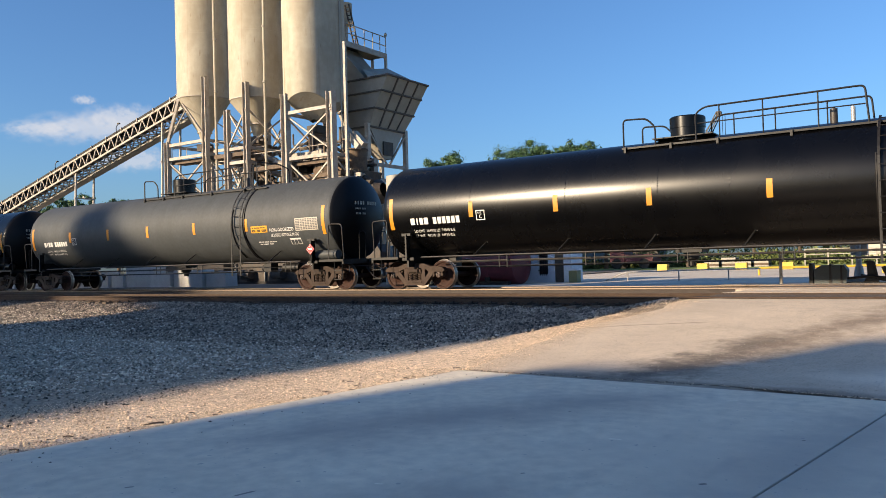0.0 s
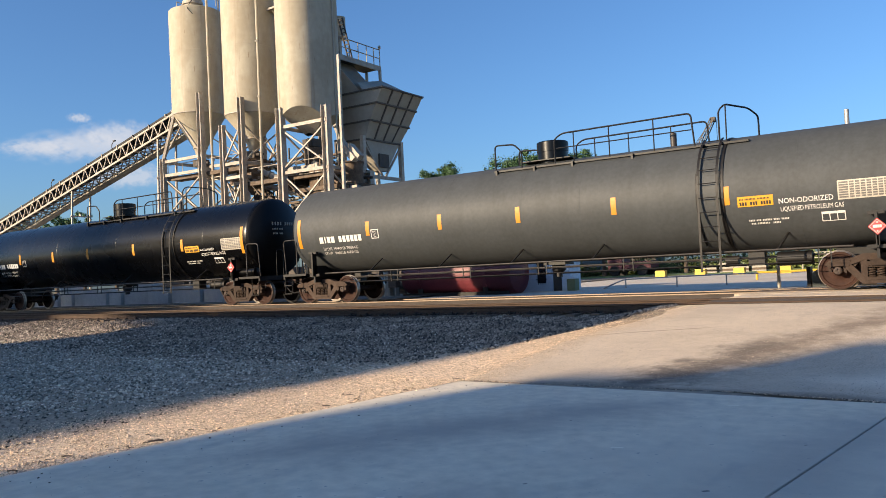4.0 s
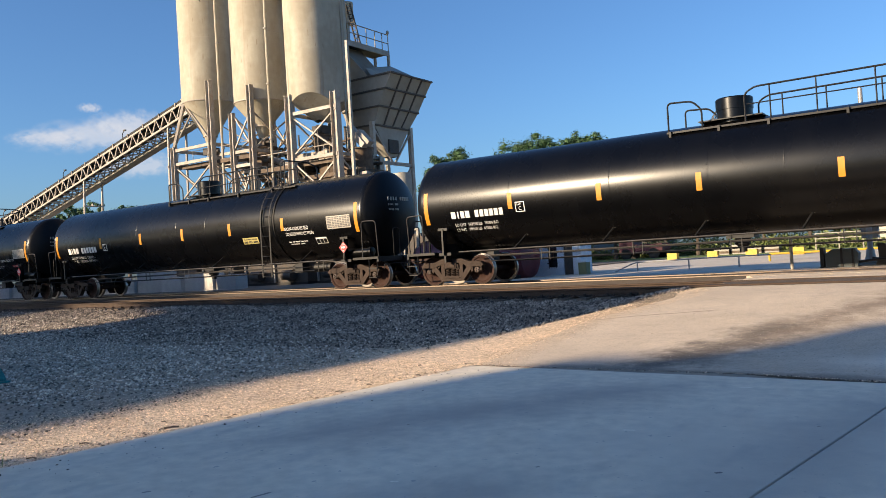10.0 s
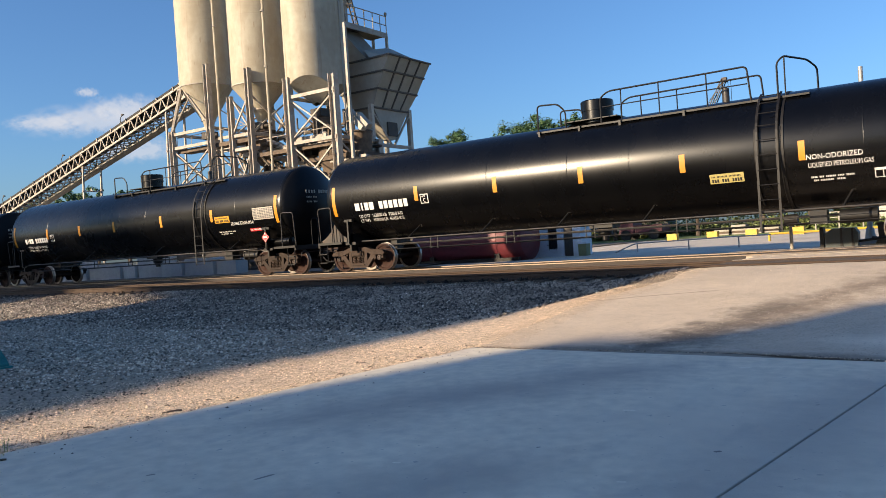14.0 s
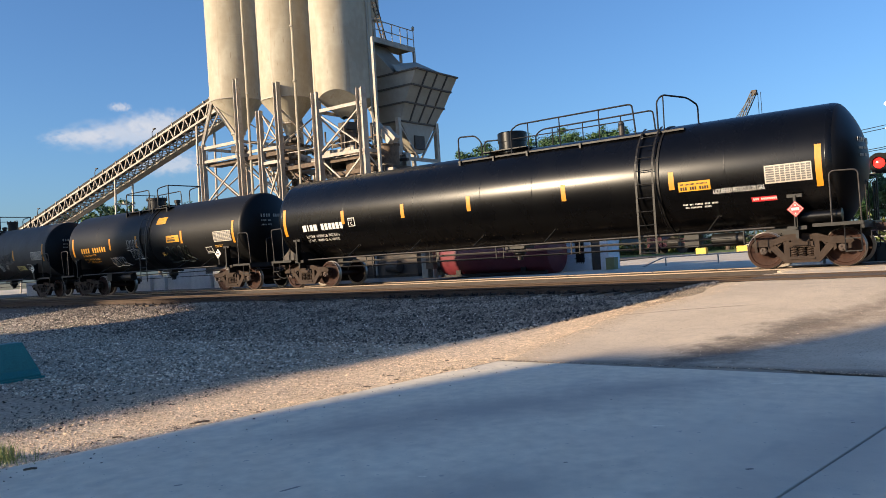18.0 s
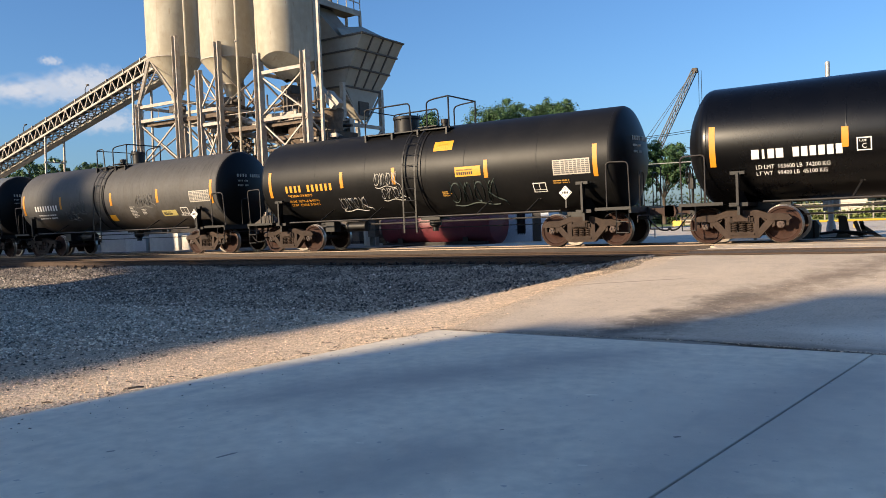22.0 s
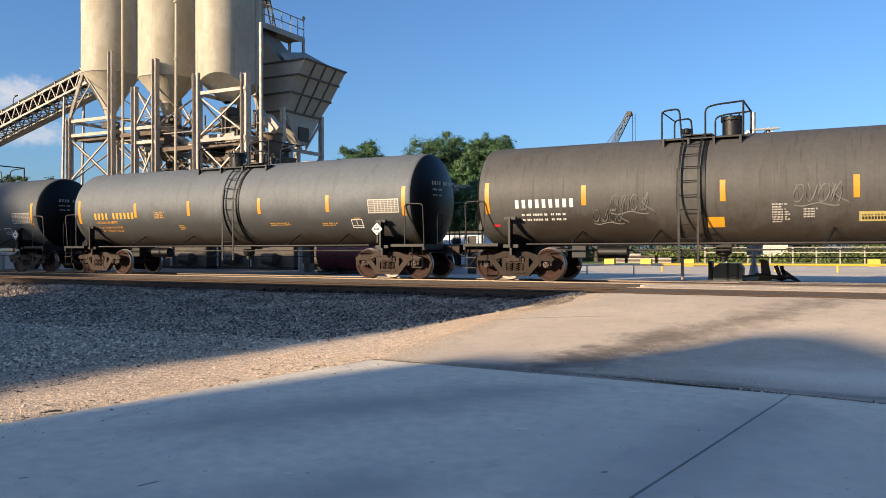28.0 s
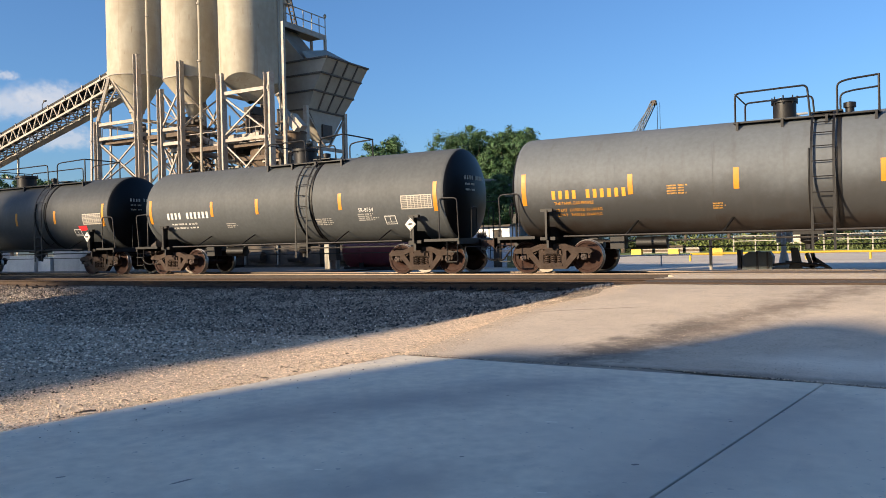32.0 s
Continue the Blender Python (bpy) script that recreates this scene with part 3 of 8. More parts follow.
for (xa, ya), (xb, yb) in zip(ends, ends[1:]):
    tar.add([(xa, ya, 0.004), (xb, yb, 0.004), (xb, yb + 0.026, 0.004), (xa, ya + 0.026, 0.004), (xa, ya, -0.1), (xb, yb, -0.1), (xb, yb + 0.026, -0.1), (xa, ya + 0.026, -0.1)],
            ((0, 1, 2, 3), (4, 7, 6, 5), (0, 4, 5, 1), (2, 6, 7, 3)))
part("joint_strip", tar, material("dirt and tar in the joint", (0.10, 0.088, 0.072), 0.9, second=(0.035, 0.031, 0.027), scale=5, amount=0.9, fine=40), slabs, "dark tar strip along the slab's end").location.z = PAVED

# rails
RAIL = ((-0.07, -0.172), (0.07, -0.172), (0.07, -0.160), (0.012, -0.140), (0.010, -0.045), (0.036, -0.034), (0.036, -0.008), (0.028, 0.0),
        (-0.028, 0.0), (-0.036, -0.008), (-0.036, -0.034), (-0.010, -0.045), (-0.012, -0.140), (-0.07, -0.160))


def rail_shape(x0, x1, y):
    s = Shape()
    n = len(RAIL)
    s.v = [(x, y + a, b) for x in (x0, x1) for a, b in RAIL]
    for i in range(n):
        s.f.append((i, (i + 1) % n, (i + 1) % n + n, i + n))
        s.m.append(1 if 5 <= i <= 9 else 0)
    s.f += [tuple(range(n)), tuple(range(2 * n - 1, n - 1, -1))]
    s.m += [0, 0]
    return s


for label, cy in (("main railway track under the train", TRACK_Y), ("empty siding track with rusty rails", SIDING_Y)):
    track = tagged(new("railway_track"), label, "railway track", "parallel railway tracks", kind="structure")
    for side in (-1, 1):
        part("rail", rail_shape(-170, 120, cy + side * (GAUGE / 2 + 0.036)), [RAIL_SIDE if cy == SIDING_Y else RAIL_DARK, RAIL_SIDE if cy == SIDING_Y else RAIL_TOP], track)
    ties = Shape()
    for i in range(270):
        x = -120 + i * 0.53 + random.uniform(-0.03, 0.03)
        ties.box(x - 0.11, x + 0.11, cy - 1.3 + random.uniform(-0.06, 0.06), cy + 1.3, -0.36, -0.178 + random.uniform(-0.012, 0.004))
    part("tie", ties, TIE, track, "weathered timber ties", kind="stuff")
    spikes = Shape()
    for i in range(150):
        x = -60 + i * 0.53
        for side in (-1, 1):
            yy = cy + side * (GAUGE / 2 + 0.036)
            for s2 in (-0.10, 0.10):
                spikes.box(x - 0.05, x + 0.05, yy + s2 - 0.06, yy + s2 + 0.06, -0.176, -0.158)
                spikes.box(x - 0.012, x + 0.012, yy + s2 - 0.02, yy + s2 + 0.02, -0.16, -0.130)
    part("spike", spikes, RAIL_SIDE, track, "rusty spikes and tie plates", kind="stuff")

# anchors clipped under the near rail where the ballast leaves them bare
for i in range(16):
    x, y = -13.6 + i * 0.53, SIDING_Y - GAUGE / 2 - 0.036
    s = Shape().box(x - 0.11, x + 0.05, y - 0.17, y - 0.05, -0.178, -0.135).box(x - 0.02, x + 0.02, y - 0.20, y - 0.14, -0.21, -0.10)
    s.tube([(x + 0.05, y - 0.10, -0.15), (x + 0.12, y - 0.15, -0.165), (x + 0.16, y - 0.15, -0.12)], 0.018, 6)
    part("rail_anchor", s, FRAME_BLACK, track)

# crossing panels between and beside the rails
crossing = tagged(new("level_crossing"), "worn timber and asphalt level crossing panels", "level crossing", kind="structure")
x0, x1 = -4.55, 8.8
bands = [(SIDING_Y - 0.62, SIDING_Y + 0.62), (SIDING_Y + 0.84, TRACK_Y - 0.84), (TRACK_Y - 0.62, TRACK_Y + 0.62)]
for y0, y1 in bands:
    count = 4 if y1 - y0 < 2 else 6
    for k in range(count):
        a, b = y0 + (y1 - y0) * k / count, y0 + (y1 - y0) * (k + 1) / count
        p = part("panel", Shape().box(x0 + random.uniform(-0.2, 0.2), x1, a + 0.012, b - 0.012, -0.16, -0.012 + random.uniform(-0.012, 0.004)), ASPHALT if count == 6 else TIE, crossing)
part("apron", sheet(spaced(-6.0, 10, 1), [TRACK_Y + 0.83, 23.2, 24.4, 26], lambda x, y: -0.02 - 0.06 * (y - 22.3) / 4), ASPHALT, crossing)

# loose ballast on the slope: small broken stones
STONE_FACES = ((0, 2, 4), (2, 1, 4), (1, 3, 4), (3, 0, 4), (2, 0, 5), (1, 2, 5), (3, 1, 5), (0, 3, 5))


def scatter(name, label, count, place, size, mat, seed):
    rnd = random.Random(seed)
    v, f = [], []
    for _ in range(count):
        x, y, z, k = place(rnd)
        s = size * (0.45 + rnd.random() ** 2 * 1.2) * k
        a = rnd.uniform(0, 6.28)
        c, d = math.cos(a), math.sin(a)
        n = len(v)
        for px, py, pz in ((-1, 0, 0.1), (1, 0, -0.1), (0, -0.8, 0), (0, 0.8, 0.1), (0.1, 0.1, 0.7), (0, 0, -0.6)):
            px, py, pz = px * rnd.uniform(0.6, 1.2), py * rnd.uniform(0.6, 1.2), pz * rnd.uniform(0.6, 1.2)
            v.append((x + (px * c - py * d) * s, y + (px * d + py * c) * s, z + pz * s))
        f.extend(tuple(n + i for i in t) for t in STONE_FACES)
    me = bpy.data.meshes.new(name)
    me.from_pydata(v, [], f)
    me.materials.append(mat)
    tagged(new(name, me), label, "gravel", kind="stuff")


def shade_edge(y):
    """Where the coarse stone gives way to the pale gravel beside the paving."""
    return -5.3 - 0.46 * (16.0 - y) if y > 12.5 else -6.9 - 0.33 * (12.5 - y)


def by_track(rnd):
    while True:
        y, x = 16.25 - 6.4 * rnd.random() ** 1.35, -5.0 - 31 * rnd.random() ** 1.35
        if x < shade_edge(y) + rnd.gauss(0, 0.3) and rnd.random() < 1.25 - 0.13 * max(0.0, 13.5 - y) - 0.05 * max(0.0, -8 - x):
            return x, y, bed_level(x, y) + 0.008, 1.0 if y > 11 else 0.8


def on_slope(rnd):
    while True:
        y, x = 14.6 - 9.6 * rnd.random() ** 0.9, -5.6 - 30 * rnd.random() ** 1.3
        if x < shade_edge(y) + rnd.gauss(0, 0.3) and rnd.random() < 0.15 + 0.11 * (14.6 - y) + 0.03 * (-8 - x):
            return x, y, bed_level(x, y) + 0.006, 0.9 if y > 11 else 0.75


def near_edge(rnd):
    y = rnd.uniform(2.2, 14.0)
    x = (-7.0 + 0.141 * y if y < 8.9 else road_edge(y)) + 0.05 - 2.6 * rnd.random() ** 1.2
    return x, y, bed_level(x, y) + 0.002, (0.30 if rnd.random() < 0.96 else 0.7) * (1 if y < 9 else 0.65)


def on_road_side(rnd):
    y = rnd.uniform(9.0, 16.0)
    x = road_edge(y) + rnd.gauss(-0.15, 0.28)
    z = road_level(y) if x > road_edge(y) else bed_level(x, y)
    return x, y, z + 0.003, 0.5


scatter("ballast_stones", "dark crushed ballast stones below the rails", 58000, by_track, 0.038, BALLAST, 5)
scatter("slope_stones", "grey crushed stones on the slope", 50000, on_slope, 0.031, SLOPE_STONE, 15)
scatter("gravel_chips", "pale gravel chips beside the concrete", 52000, near_edge, 0.028, STONES, 6)
def on_left(rnd):
    y = rnd.uniform(2.8, 10.0)
    x = -7.55 - 0.05 * y - 9 * rnd.random() ** 1.3
    return x, y, bed_level(x, y) + 0.004, 0.6


scatter("dark_chips", "dark crushed stone chips in the gravel", 6000, on_left, 0.030, BALLAST, 9)
def on_road(rnd):
    while True:
        x, y = -5.7 + 8.2 * rnd.random() ** 1.2, rnd.uniform(8.95, 16.0)
        if x > road_edge(y) + 0.05 and y > slab_end(x) + 0.05:
            return x, y, road_level(y) + 0.012 * noise.noise((x * 0.8, y * 0.8, 1)) - 0.0025, rnd.uniform(0.4, 1.0)


scatter("road_aggregate", "worn stones standing out of the asphalt", 60000, on_road, 0.0085, AGGREGATE, 17)
def on_joint(rnd):
    x = -5.6 + 10 * rnd.random() ** 1.2
    y = slab_end(x) + rnd.gauss(0.02, 0.022)
    return x, y, PAVED + 0.004, rnd.uniform(0.5, 1.1)


scatter("joint_grit", "dark grit packed in the joint by the slab", 3200, on_joint, 0.011, BALLAST, 18)
scatter("joint_crumbs", "pale concrete crumbs along the slab's end", 1500, on_joint, 0.010, STONES, 19)
scatter("road_chips", "loose chips along the road's edge", 8000, on_road_side, 0.013, STONES, 7)


def on_slab(rnd):
    y = rnd.uniform(2.0, 8.8)
    x = -7.0 + 0.141 * y + 0.05 + abs(rnd.gauss(0, 0.45))
    return x, y, PAVED + 0.003, rnd.uniform(0.22, 0.6)


scatter("debris", "dark grit and pebbles strewn on the concrete", 110, on_slab, 0.020, TIE, 8)


# twigs and bark along the edge of the slab
rnd = random.Random(31)
for i in range(26):
    y = rnd.uniform(3.2, 9.5)
    x = (-7.0 + 0.141 * y if y < 8.9 else road_edge(y)) - abs(rnd.gauss(0.02, 0.35))
    a, n = rnd.uniform(-0.6, 0.9), rnd.uniform(0.03, 0.11)
    z = bed_level(x, y) + 0.012
    twig = part("twig", Shape().tube([(x, y, z), (x + n * 0.5 * math.cos(a), y + n * 0.5 * math.sin(a) + 0.01, z + 0.004), (x + n * math.cos(a), y + n * math.sin(a), z)], rnd.uniform(0.003, 0.007), 5), TIE)
    tagged(twig, "dry dark twig on the gravel by the slab", "twig", "twigs by the slab")

for a, b in (((-6.5, 4.65), (-6.43, 4.77)), ((-6.34, 2.96), (-6.29, 3.04))):
    bark = part("bark_piece", Shape().tube([(a[0], a[1], PAVED + 0.006), ((a[0] + b[0]) / 2 + 0.01, (a[1] + b[1]) / 2, PAVED + 0.012), (b[0], b[1], PAVED + 0.005)], 0.009, 6), TIE)
    tagged(bark, "dark strip of bark on the slab's edge", "bark", "bark on the slab")

GRASS = material("dry green grass", (0.21, 0.27, 0.07), 0.7, second=(0.30, 0.29, 0.12), scale=20, amount=0.8, per_island=0.35)
s = Shape()
for gx, gy, count in ((-6.92, 3.02, 170), (-7.15, 2.92, 110), (-6.85, 2.75, 60), (-6.74, 3.12, 40)):
    for i in range(count):
        a, lean, h = rnd.uniform(0, 6.28), rnd.uniform(0.02, 0.10), rnd.uniform(0.05, 0.17)
        x, y = gx + rnd.gauss(0, 0.10), gy + rnd.gauss(0, 0.08)
        z, w = bed_level(x, y) - 0.005, 0.004
        dx, dy = math.cos(a), math.sin(a)
        s.add([(x - dy * w, y + dx * w, z), (x + dy * w, y - dx * w, z), (x + dx * lean * 0.4 + dy * w * 0.7, y + dy * lean * 0.4 - dx * w * 0.7, z + h * 0.65), (x + dx * lean * 0.4 - dy * w * 0.7, y + dy * lean * 0.4 + dx * w * 0.7, z + h * 0.65), (x + dx * lean, y + dy * lean, z + h)],
              ((0, 1, 2, 3), (3, 2, 4)))
tagged(part("grass", s, GRASS), "small tufts of dry green grass in the gravel", "grass", kind="stuff")

# ---- the train ----
WHEEL_R = 0.457
PANEL_INK = material("faded panel ink", (0.10, 0.095, 0.09), 0.6, second=(0.24, 0.22, 0.20), scale=14)
shared = {}


def once(key, make):
    """A mesh that is built a single time and shared by all that are alike."""
    if key not in shared:
        shared[key] = make()
    return shared[key]


def wheelset_mesh():
    s = Shape()
    for side in (-1, 1):
        y = side * 0.72
        d = (0, side, 0)
        # hub, dished web, rim, tread and flange
        s.lathe([(0.07, 0.0), (0.07, 0.12), (0.045, 0.15), (0.02, 0.30), (0.035, 0.365), (0.062, 0.385), (0.062, 0.445)], (0, y, 0), d, 32, 0)
        s.lathe([(0.062, 0.445), (0.058, 0.453), (-0.03, WHEEL_R), (-0.045, 0.482), (-0.07, 0.478), (-0.072, 0.40)], (0, y, 0), d, 32, 1)
        s.lathe([(-0.072, 0.40), (-0.05, 0.37), (-0.03, 0.15), (-0.09, 0.12)], (0, y, 0), d, 32, 0)
        s.lathe([(0.06, 0.095), (0.32, 0.095), (0.33, 0.075)], (0, y, 0), d, 16, 2)
        s.lathe([(0.33, 0.0), (0.345, 0.05), (0.335, 0.085), (0.30, 0.10)], (0, y, 0), d, 16, 2)
        for k in range(3):
            a = 2 * math.pi * k / 3
            s.box(-0.018, 0.018, -0.02, 0.02, -0.018, 0.018, 2, Matrix.Translation((0.045 * math.cos(a), y + side * 0.345, 0.045 * math.sin(a))))
    s.lathe([(-0.72, 0.085), (0.72, 0.085)], (0, 0, 0), (0, 1, 0), 14, 0)
    return mesh_of("wheelset", s, [WHEEL_RUST, WHEEL_RIM, CAP_STEEL], True)


def side_frame_mesh():
    s = Shape()
    z = -WHEEL_R + 0.0                                # the truck's own zero is at axle height
    top = [(-1.10, 0.10), (-1.04, 0.17), (-0.86, 0.20), (-0.62, 0.20), (-0.34, 0.30), (0.34, 0.30), (0.62, 0.20), (0.86, 0.20), (1.04, 0.17), (1.10, 0.10)]
    s.strip(top, 0.150, -0.10, 0.10)
    s.strip([(-0.70, 0.14), (-0.36, -0.245), (0.36, -0.245), (0.70, 0.14)], 0.165, -0.09, 0.09)
    for k in (-1, 1):
        s.strip([(k * 0.335, 0.28), (k * 0.335, -0.22)], 0.135, -0.085, 0.085)
        s.prism([(k * 0.60, 0.24), (k * 1.06, 0.20), (k * 1.06, 0.10), (k * 0.64, 0.10)], -0.105, 0.105)
        s.prism([(k * 0.36, 0.30), (k * 0.52, 0.26), (k * 0.38, 0.14)], -0.08, 0.08)
        # pedestal jaws round the bearing
        s.prism([(k * 0.70, 0.18), (k * 0.76, 0.18), (k * 0.765, -0.02), (k * 0.70, -0.07)], -0.08, 0.08)
        s.prism([(k * 1.02, 0.18), (k * 1.09, 0.14), (k * 1.075, -0.03), (k * 1.015, -0.03)], -0.08, 0.08)
        s.prism([(k * 0.76, 0.16), (k * 1.02, 0.16), (k * 1.00, 0.10), (k * 0.78, 0.10)], -0.10, 0.10)
        s.strip([(k * 0.44, 0.21), (k * 0.58, 0.06)], 0.05, -0.05, 0.05)
    s.box(-0.29, 0.29, -0.12, 0.12, -0.235, -0.20)
    return mesh_of("side_frame", s, TRUCK_BROWN)


def spring_mesh():
    s = Shape()
    s.tube([(0.072 * math.cos(a * 0.7), 0.072 * math.sin(a * 0.7), -0.195 + 0.0062 * a) for a in range(0, 41)], 0.024, 6)
    return mesh_of("spring", s, TRUCK_BROWN, True)


def seat_mesh():
    return mesh_of("spring_seat", Shape().box(-0.29, 0.29, -0.11, 0.11, 0.055, 0.085).box(-0.27, 0.27, -0.13, -0.11, 0.09, 0.19), TRUCK_BROWN)


def bolster_mesh():
    s = Shape()
    s.box(-0.20, 0.20, -1.16, 1.16, 0.085, 0.235)
    s.box(-0.17, 0.17, -1.19, -1.16, 0.10, 0.21)
    s.lathe([(0.235, 0.0), (0.235, 0.2), (0.30, 0.2), (0.30, 0.0)], (0, 0, 0), (0, 0, 1), 16)
    for k in (-1, 1):
        s.tube([(k * 0.36, -0.8, -0.02), (k * 0.36, 0.8, -0.02)], 0.045, 6)      # brake beams
        s.box(k * 0.40 - 0.03, k * 0.40 + 0.03, -0.80, -0.64, -0.12, 0.12)
        s.box(k * 0.40 - 0.03, k * 0.40 + 0.03, 0.64, 0.80, -0.12, 0.12)
    return mesh_of("bolster", s, TRUCK_BROWN)


def truck(parent, x):
    """A three-piece truck: bolster with two side frames, spring groups and turning wheelsets below it."""
    frame_ob = part("truck", once("bolster", bolster_mesh), None, parent, "rust-brown cast steel truck")
    frame_ob.location = (x, 0, WHEEL_R)
    for side in (-1, 1):
        f = part("side_frame", once("side", side_frame_mesh), None, frame_ob)
        f.location.y = side * 1.0
        part("spring_seat", once("seat", seat_mesh), None, frame_ob).location.y = side * 1.0
        for k in (-0.19, 0.0, 0.19):
            part("spring", once("spring", spring_mesh), None, frame_ob).location = (k, side * 1.0, 0)
    sets = []
    for k in (-1, 1):
        w = part("wheelset", once("wheelset", wheelset_mesh), None, frame_ob, "rusty wheels with polished treads on one axle")
        w.location.x = k * 0.889
        sets.append(w)
    return sets


def on_tank(u, v, zc, R, lift):
    """A point of the tank's near side: u along the car, v up from the tank's middle along its skin."""
    a = v / R
    return (u, -(R + lift) * math.cos(a), zc + (R + lift) * math.sin(a))


def patch(s, u0, u1, v0, v1, zc, R, lift=0.005, slot=0):
    """A thin label that follows the tank's skin."""
    n = max(1, int((v1 - v0) / 0.08))
    k = len(s.v)
    for i in range(n + 1):
        v = v0 + (v1 - v0) * i / n
        s.v += [on_tank(u0, v, zc, R, lift), on_tank(u1, v, zc, R, lift), on_tank(u0, v, zc, R, lift - 0.004), on_tank(u1, v, zc, R, lift - 0.004)]
    for i in range(n):
        a, b = k + 4 * i, k + 4 * i + 4
        s.f += [(a, a + 1, b + 1, b), (a + 2, a, b, b + 2), (a + 1, a + 3, b + 3, b + 1)]
        s.m += [slot] * 3
    e = k + 4 * n
    s.f += [(k, k + 2, k + 3, k + 1), (e, e + 1, e + 3, e + 2)]
    s.m += [slot] * 2
    return s


def bars(s, u, v, chars, high, zc, R, lift=0.006, wide=0.46, gap=0.78, slot=0):
    """Plain bars in place of writing: one for each character, blanks left open."""
    for i, c in enumerate(chars):
        if c != " ":
            patch(s, u + i * high * gap, u + i * high * gap + high * wide, v, v + high, zc, R, lift, slot)
    return s


def words(name, text, u, v, high, mat, zc, R, parent, wide=1.0, lift=0.006):
    """Lettering in the built-in font, laid on the tank's skin; each word is a part of its own."""
    if " " in text:
        for piece in text.split(" "):
            u = (words(name, piece, u, v, high, mat, zc, R, parent, wide, lift) if piece else u) + high * 0.40 * wide
        return u
    c = bpy.data.curves.new("letters", "FONT")
    c.body, c.size, c.resolution_u = text, high / 0.70, 2
    ob = bpy.data.objects.new("letters", c)
    scene.collection.objects.link(ob)
    me = bpy.data.meshes.new_from_object(ob.evaluated_get(bpy.context.evaluated_depsgraph_get()))
    bpy.data.objects.remove(ob)
    end = u + max(p.co.x for p in me.vertices) * wide
    for p in me.vertices:
        p.co = on_tank(u + p.co.x * wide, v + p.co.y, zc, R, lift)
    me.materials.clear()
    me.materials.append(mat)
    part(name, me, None, parent)
    return end


def tank_shell(parent, half, zc, R, mat, seams, knuckle, dish, longer=0.0):
    """A tank with dished heads: a tight knuckle, then a shallow dome."""
    c = math.sqrt((dish - knuckle) ** 2 - (R - knuckle) ** 2)
    bend = math.atan2(R - knuckle, c)
    arc = [(half + knuckle * math.cos(a), R - knuckle + knuckle * math.sin(a)) for a in [math.pi / 2 + (bend - math.pi / 2) * i / 6 for i in range(7)]]
    arc += [(half - c + dish * math.cos(a), dish * math.sin(a)) for a in [bend * (1 - i / 10) for i in range(1, 11)]]
    prof = [(-x, r) for x, r in reversed(arc)] + [(x + longer, r) for x, r in arc]
    ob = part("tank", Shape().lathe(prof, (0, 0, zc), (1, 0, 0), 72), mat, parent, smooth=True)
    ob.data.materials.append(HEAD_SHADE)             # shade on the dished ends, painted near-black
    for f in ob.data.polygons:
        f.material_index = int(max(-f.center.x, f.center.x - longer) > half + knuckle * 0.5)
    for x in (*seams, -half, half + longer):
        part("weld_seam", Shape().lathe([(x - 0.016, R - 0.002), (x - 0.006, R + 0.003), (x + 0.006, R + 0.003), (x + 0.016, R - 0.002)], (0, 0, zc), (1, 0, 0), 64), mat, ob, smooth=True)
    # small marks on the head that shows
    s = Shape()
    for row, (n, high) in enumerate(((10, 0.12), (8, 0.06), (8, 0.06))):
        for i in range(n):
            if i != 4:
                y, z = -0.62 + i * high * 0.95, zc + 0.42 - row * 0.17
                q = math.hypot(y, z - zc)
                x = half + longer - c + math.sqrt(dish * dish - q * q)
                s.box(x - 0.004, x + 0.012, y, y + high * 0.5, z, z + high)
    part("end_mark", s, PANEL_WHITE, ob, "faded white marks on the tank's end", kind="stuff")
    return ob


def hoop(parent, pts, r=0.024, mat=None, name="railing", label=""):
    return part(name, Shape().tube(bent(pts), r, 8), mat or FRAME_BLACK, parent, label, smooth=True)


def tank_ladder(parent, x, zc, R, top_a=1.15, low=0.55, standoff=0.11, mat=None):
    """A ladder that follows the tank down from the platform and hangs straight below its middle."""
    s = Shape()
    w = 0.23
    arc = [(zc + (R + standoff) * math.sin(a), -(R + standoff) * math.cos(a)) for a in [top_a * (1 - i / 8) for i in range(9)]]
    line = arc + [(zc - 0.5, -(R + standoff)), (low, -(R + standoff))]
    for k in (-w, w):
        pts = [Vector((x + k, y, z)) for z, y in line]
        for a, b in zip(pts, pts[1:]):
            s.beam(a, b, 0.055, 0.014)
        # the second stringer hugs the skin on its way under the tank
        s.tube([(x + k * 1.25, -(R + 0.03) * math.cos(a), zc + (R + 0.03) * math.sin(a)) for a in [0.35 - i * 0.17 for i in range(9)]], 0.022, 6)
    dist, acc, prev = 0.15, 0.0, Vector((0, line[0][1], line[0][0]))
    for z, y in line[1:]:
        p = Vector((0, y, z))
        seg = (p - prev).length
        while acc + seg >= dist:
            q = prev.lerp(p, (dist - acc) / seg)
            s.tube([(x - w, q.y, q.z), (x + w, q.y, q.z)], 0.013, 6)
            dist += 0.36
        acc, prev = acc + seg, p
    return part("ladder", s, mat or FRAME_BLACK, parent)


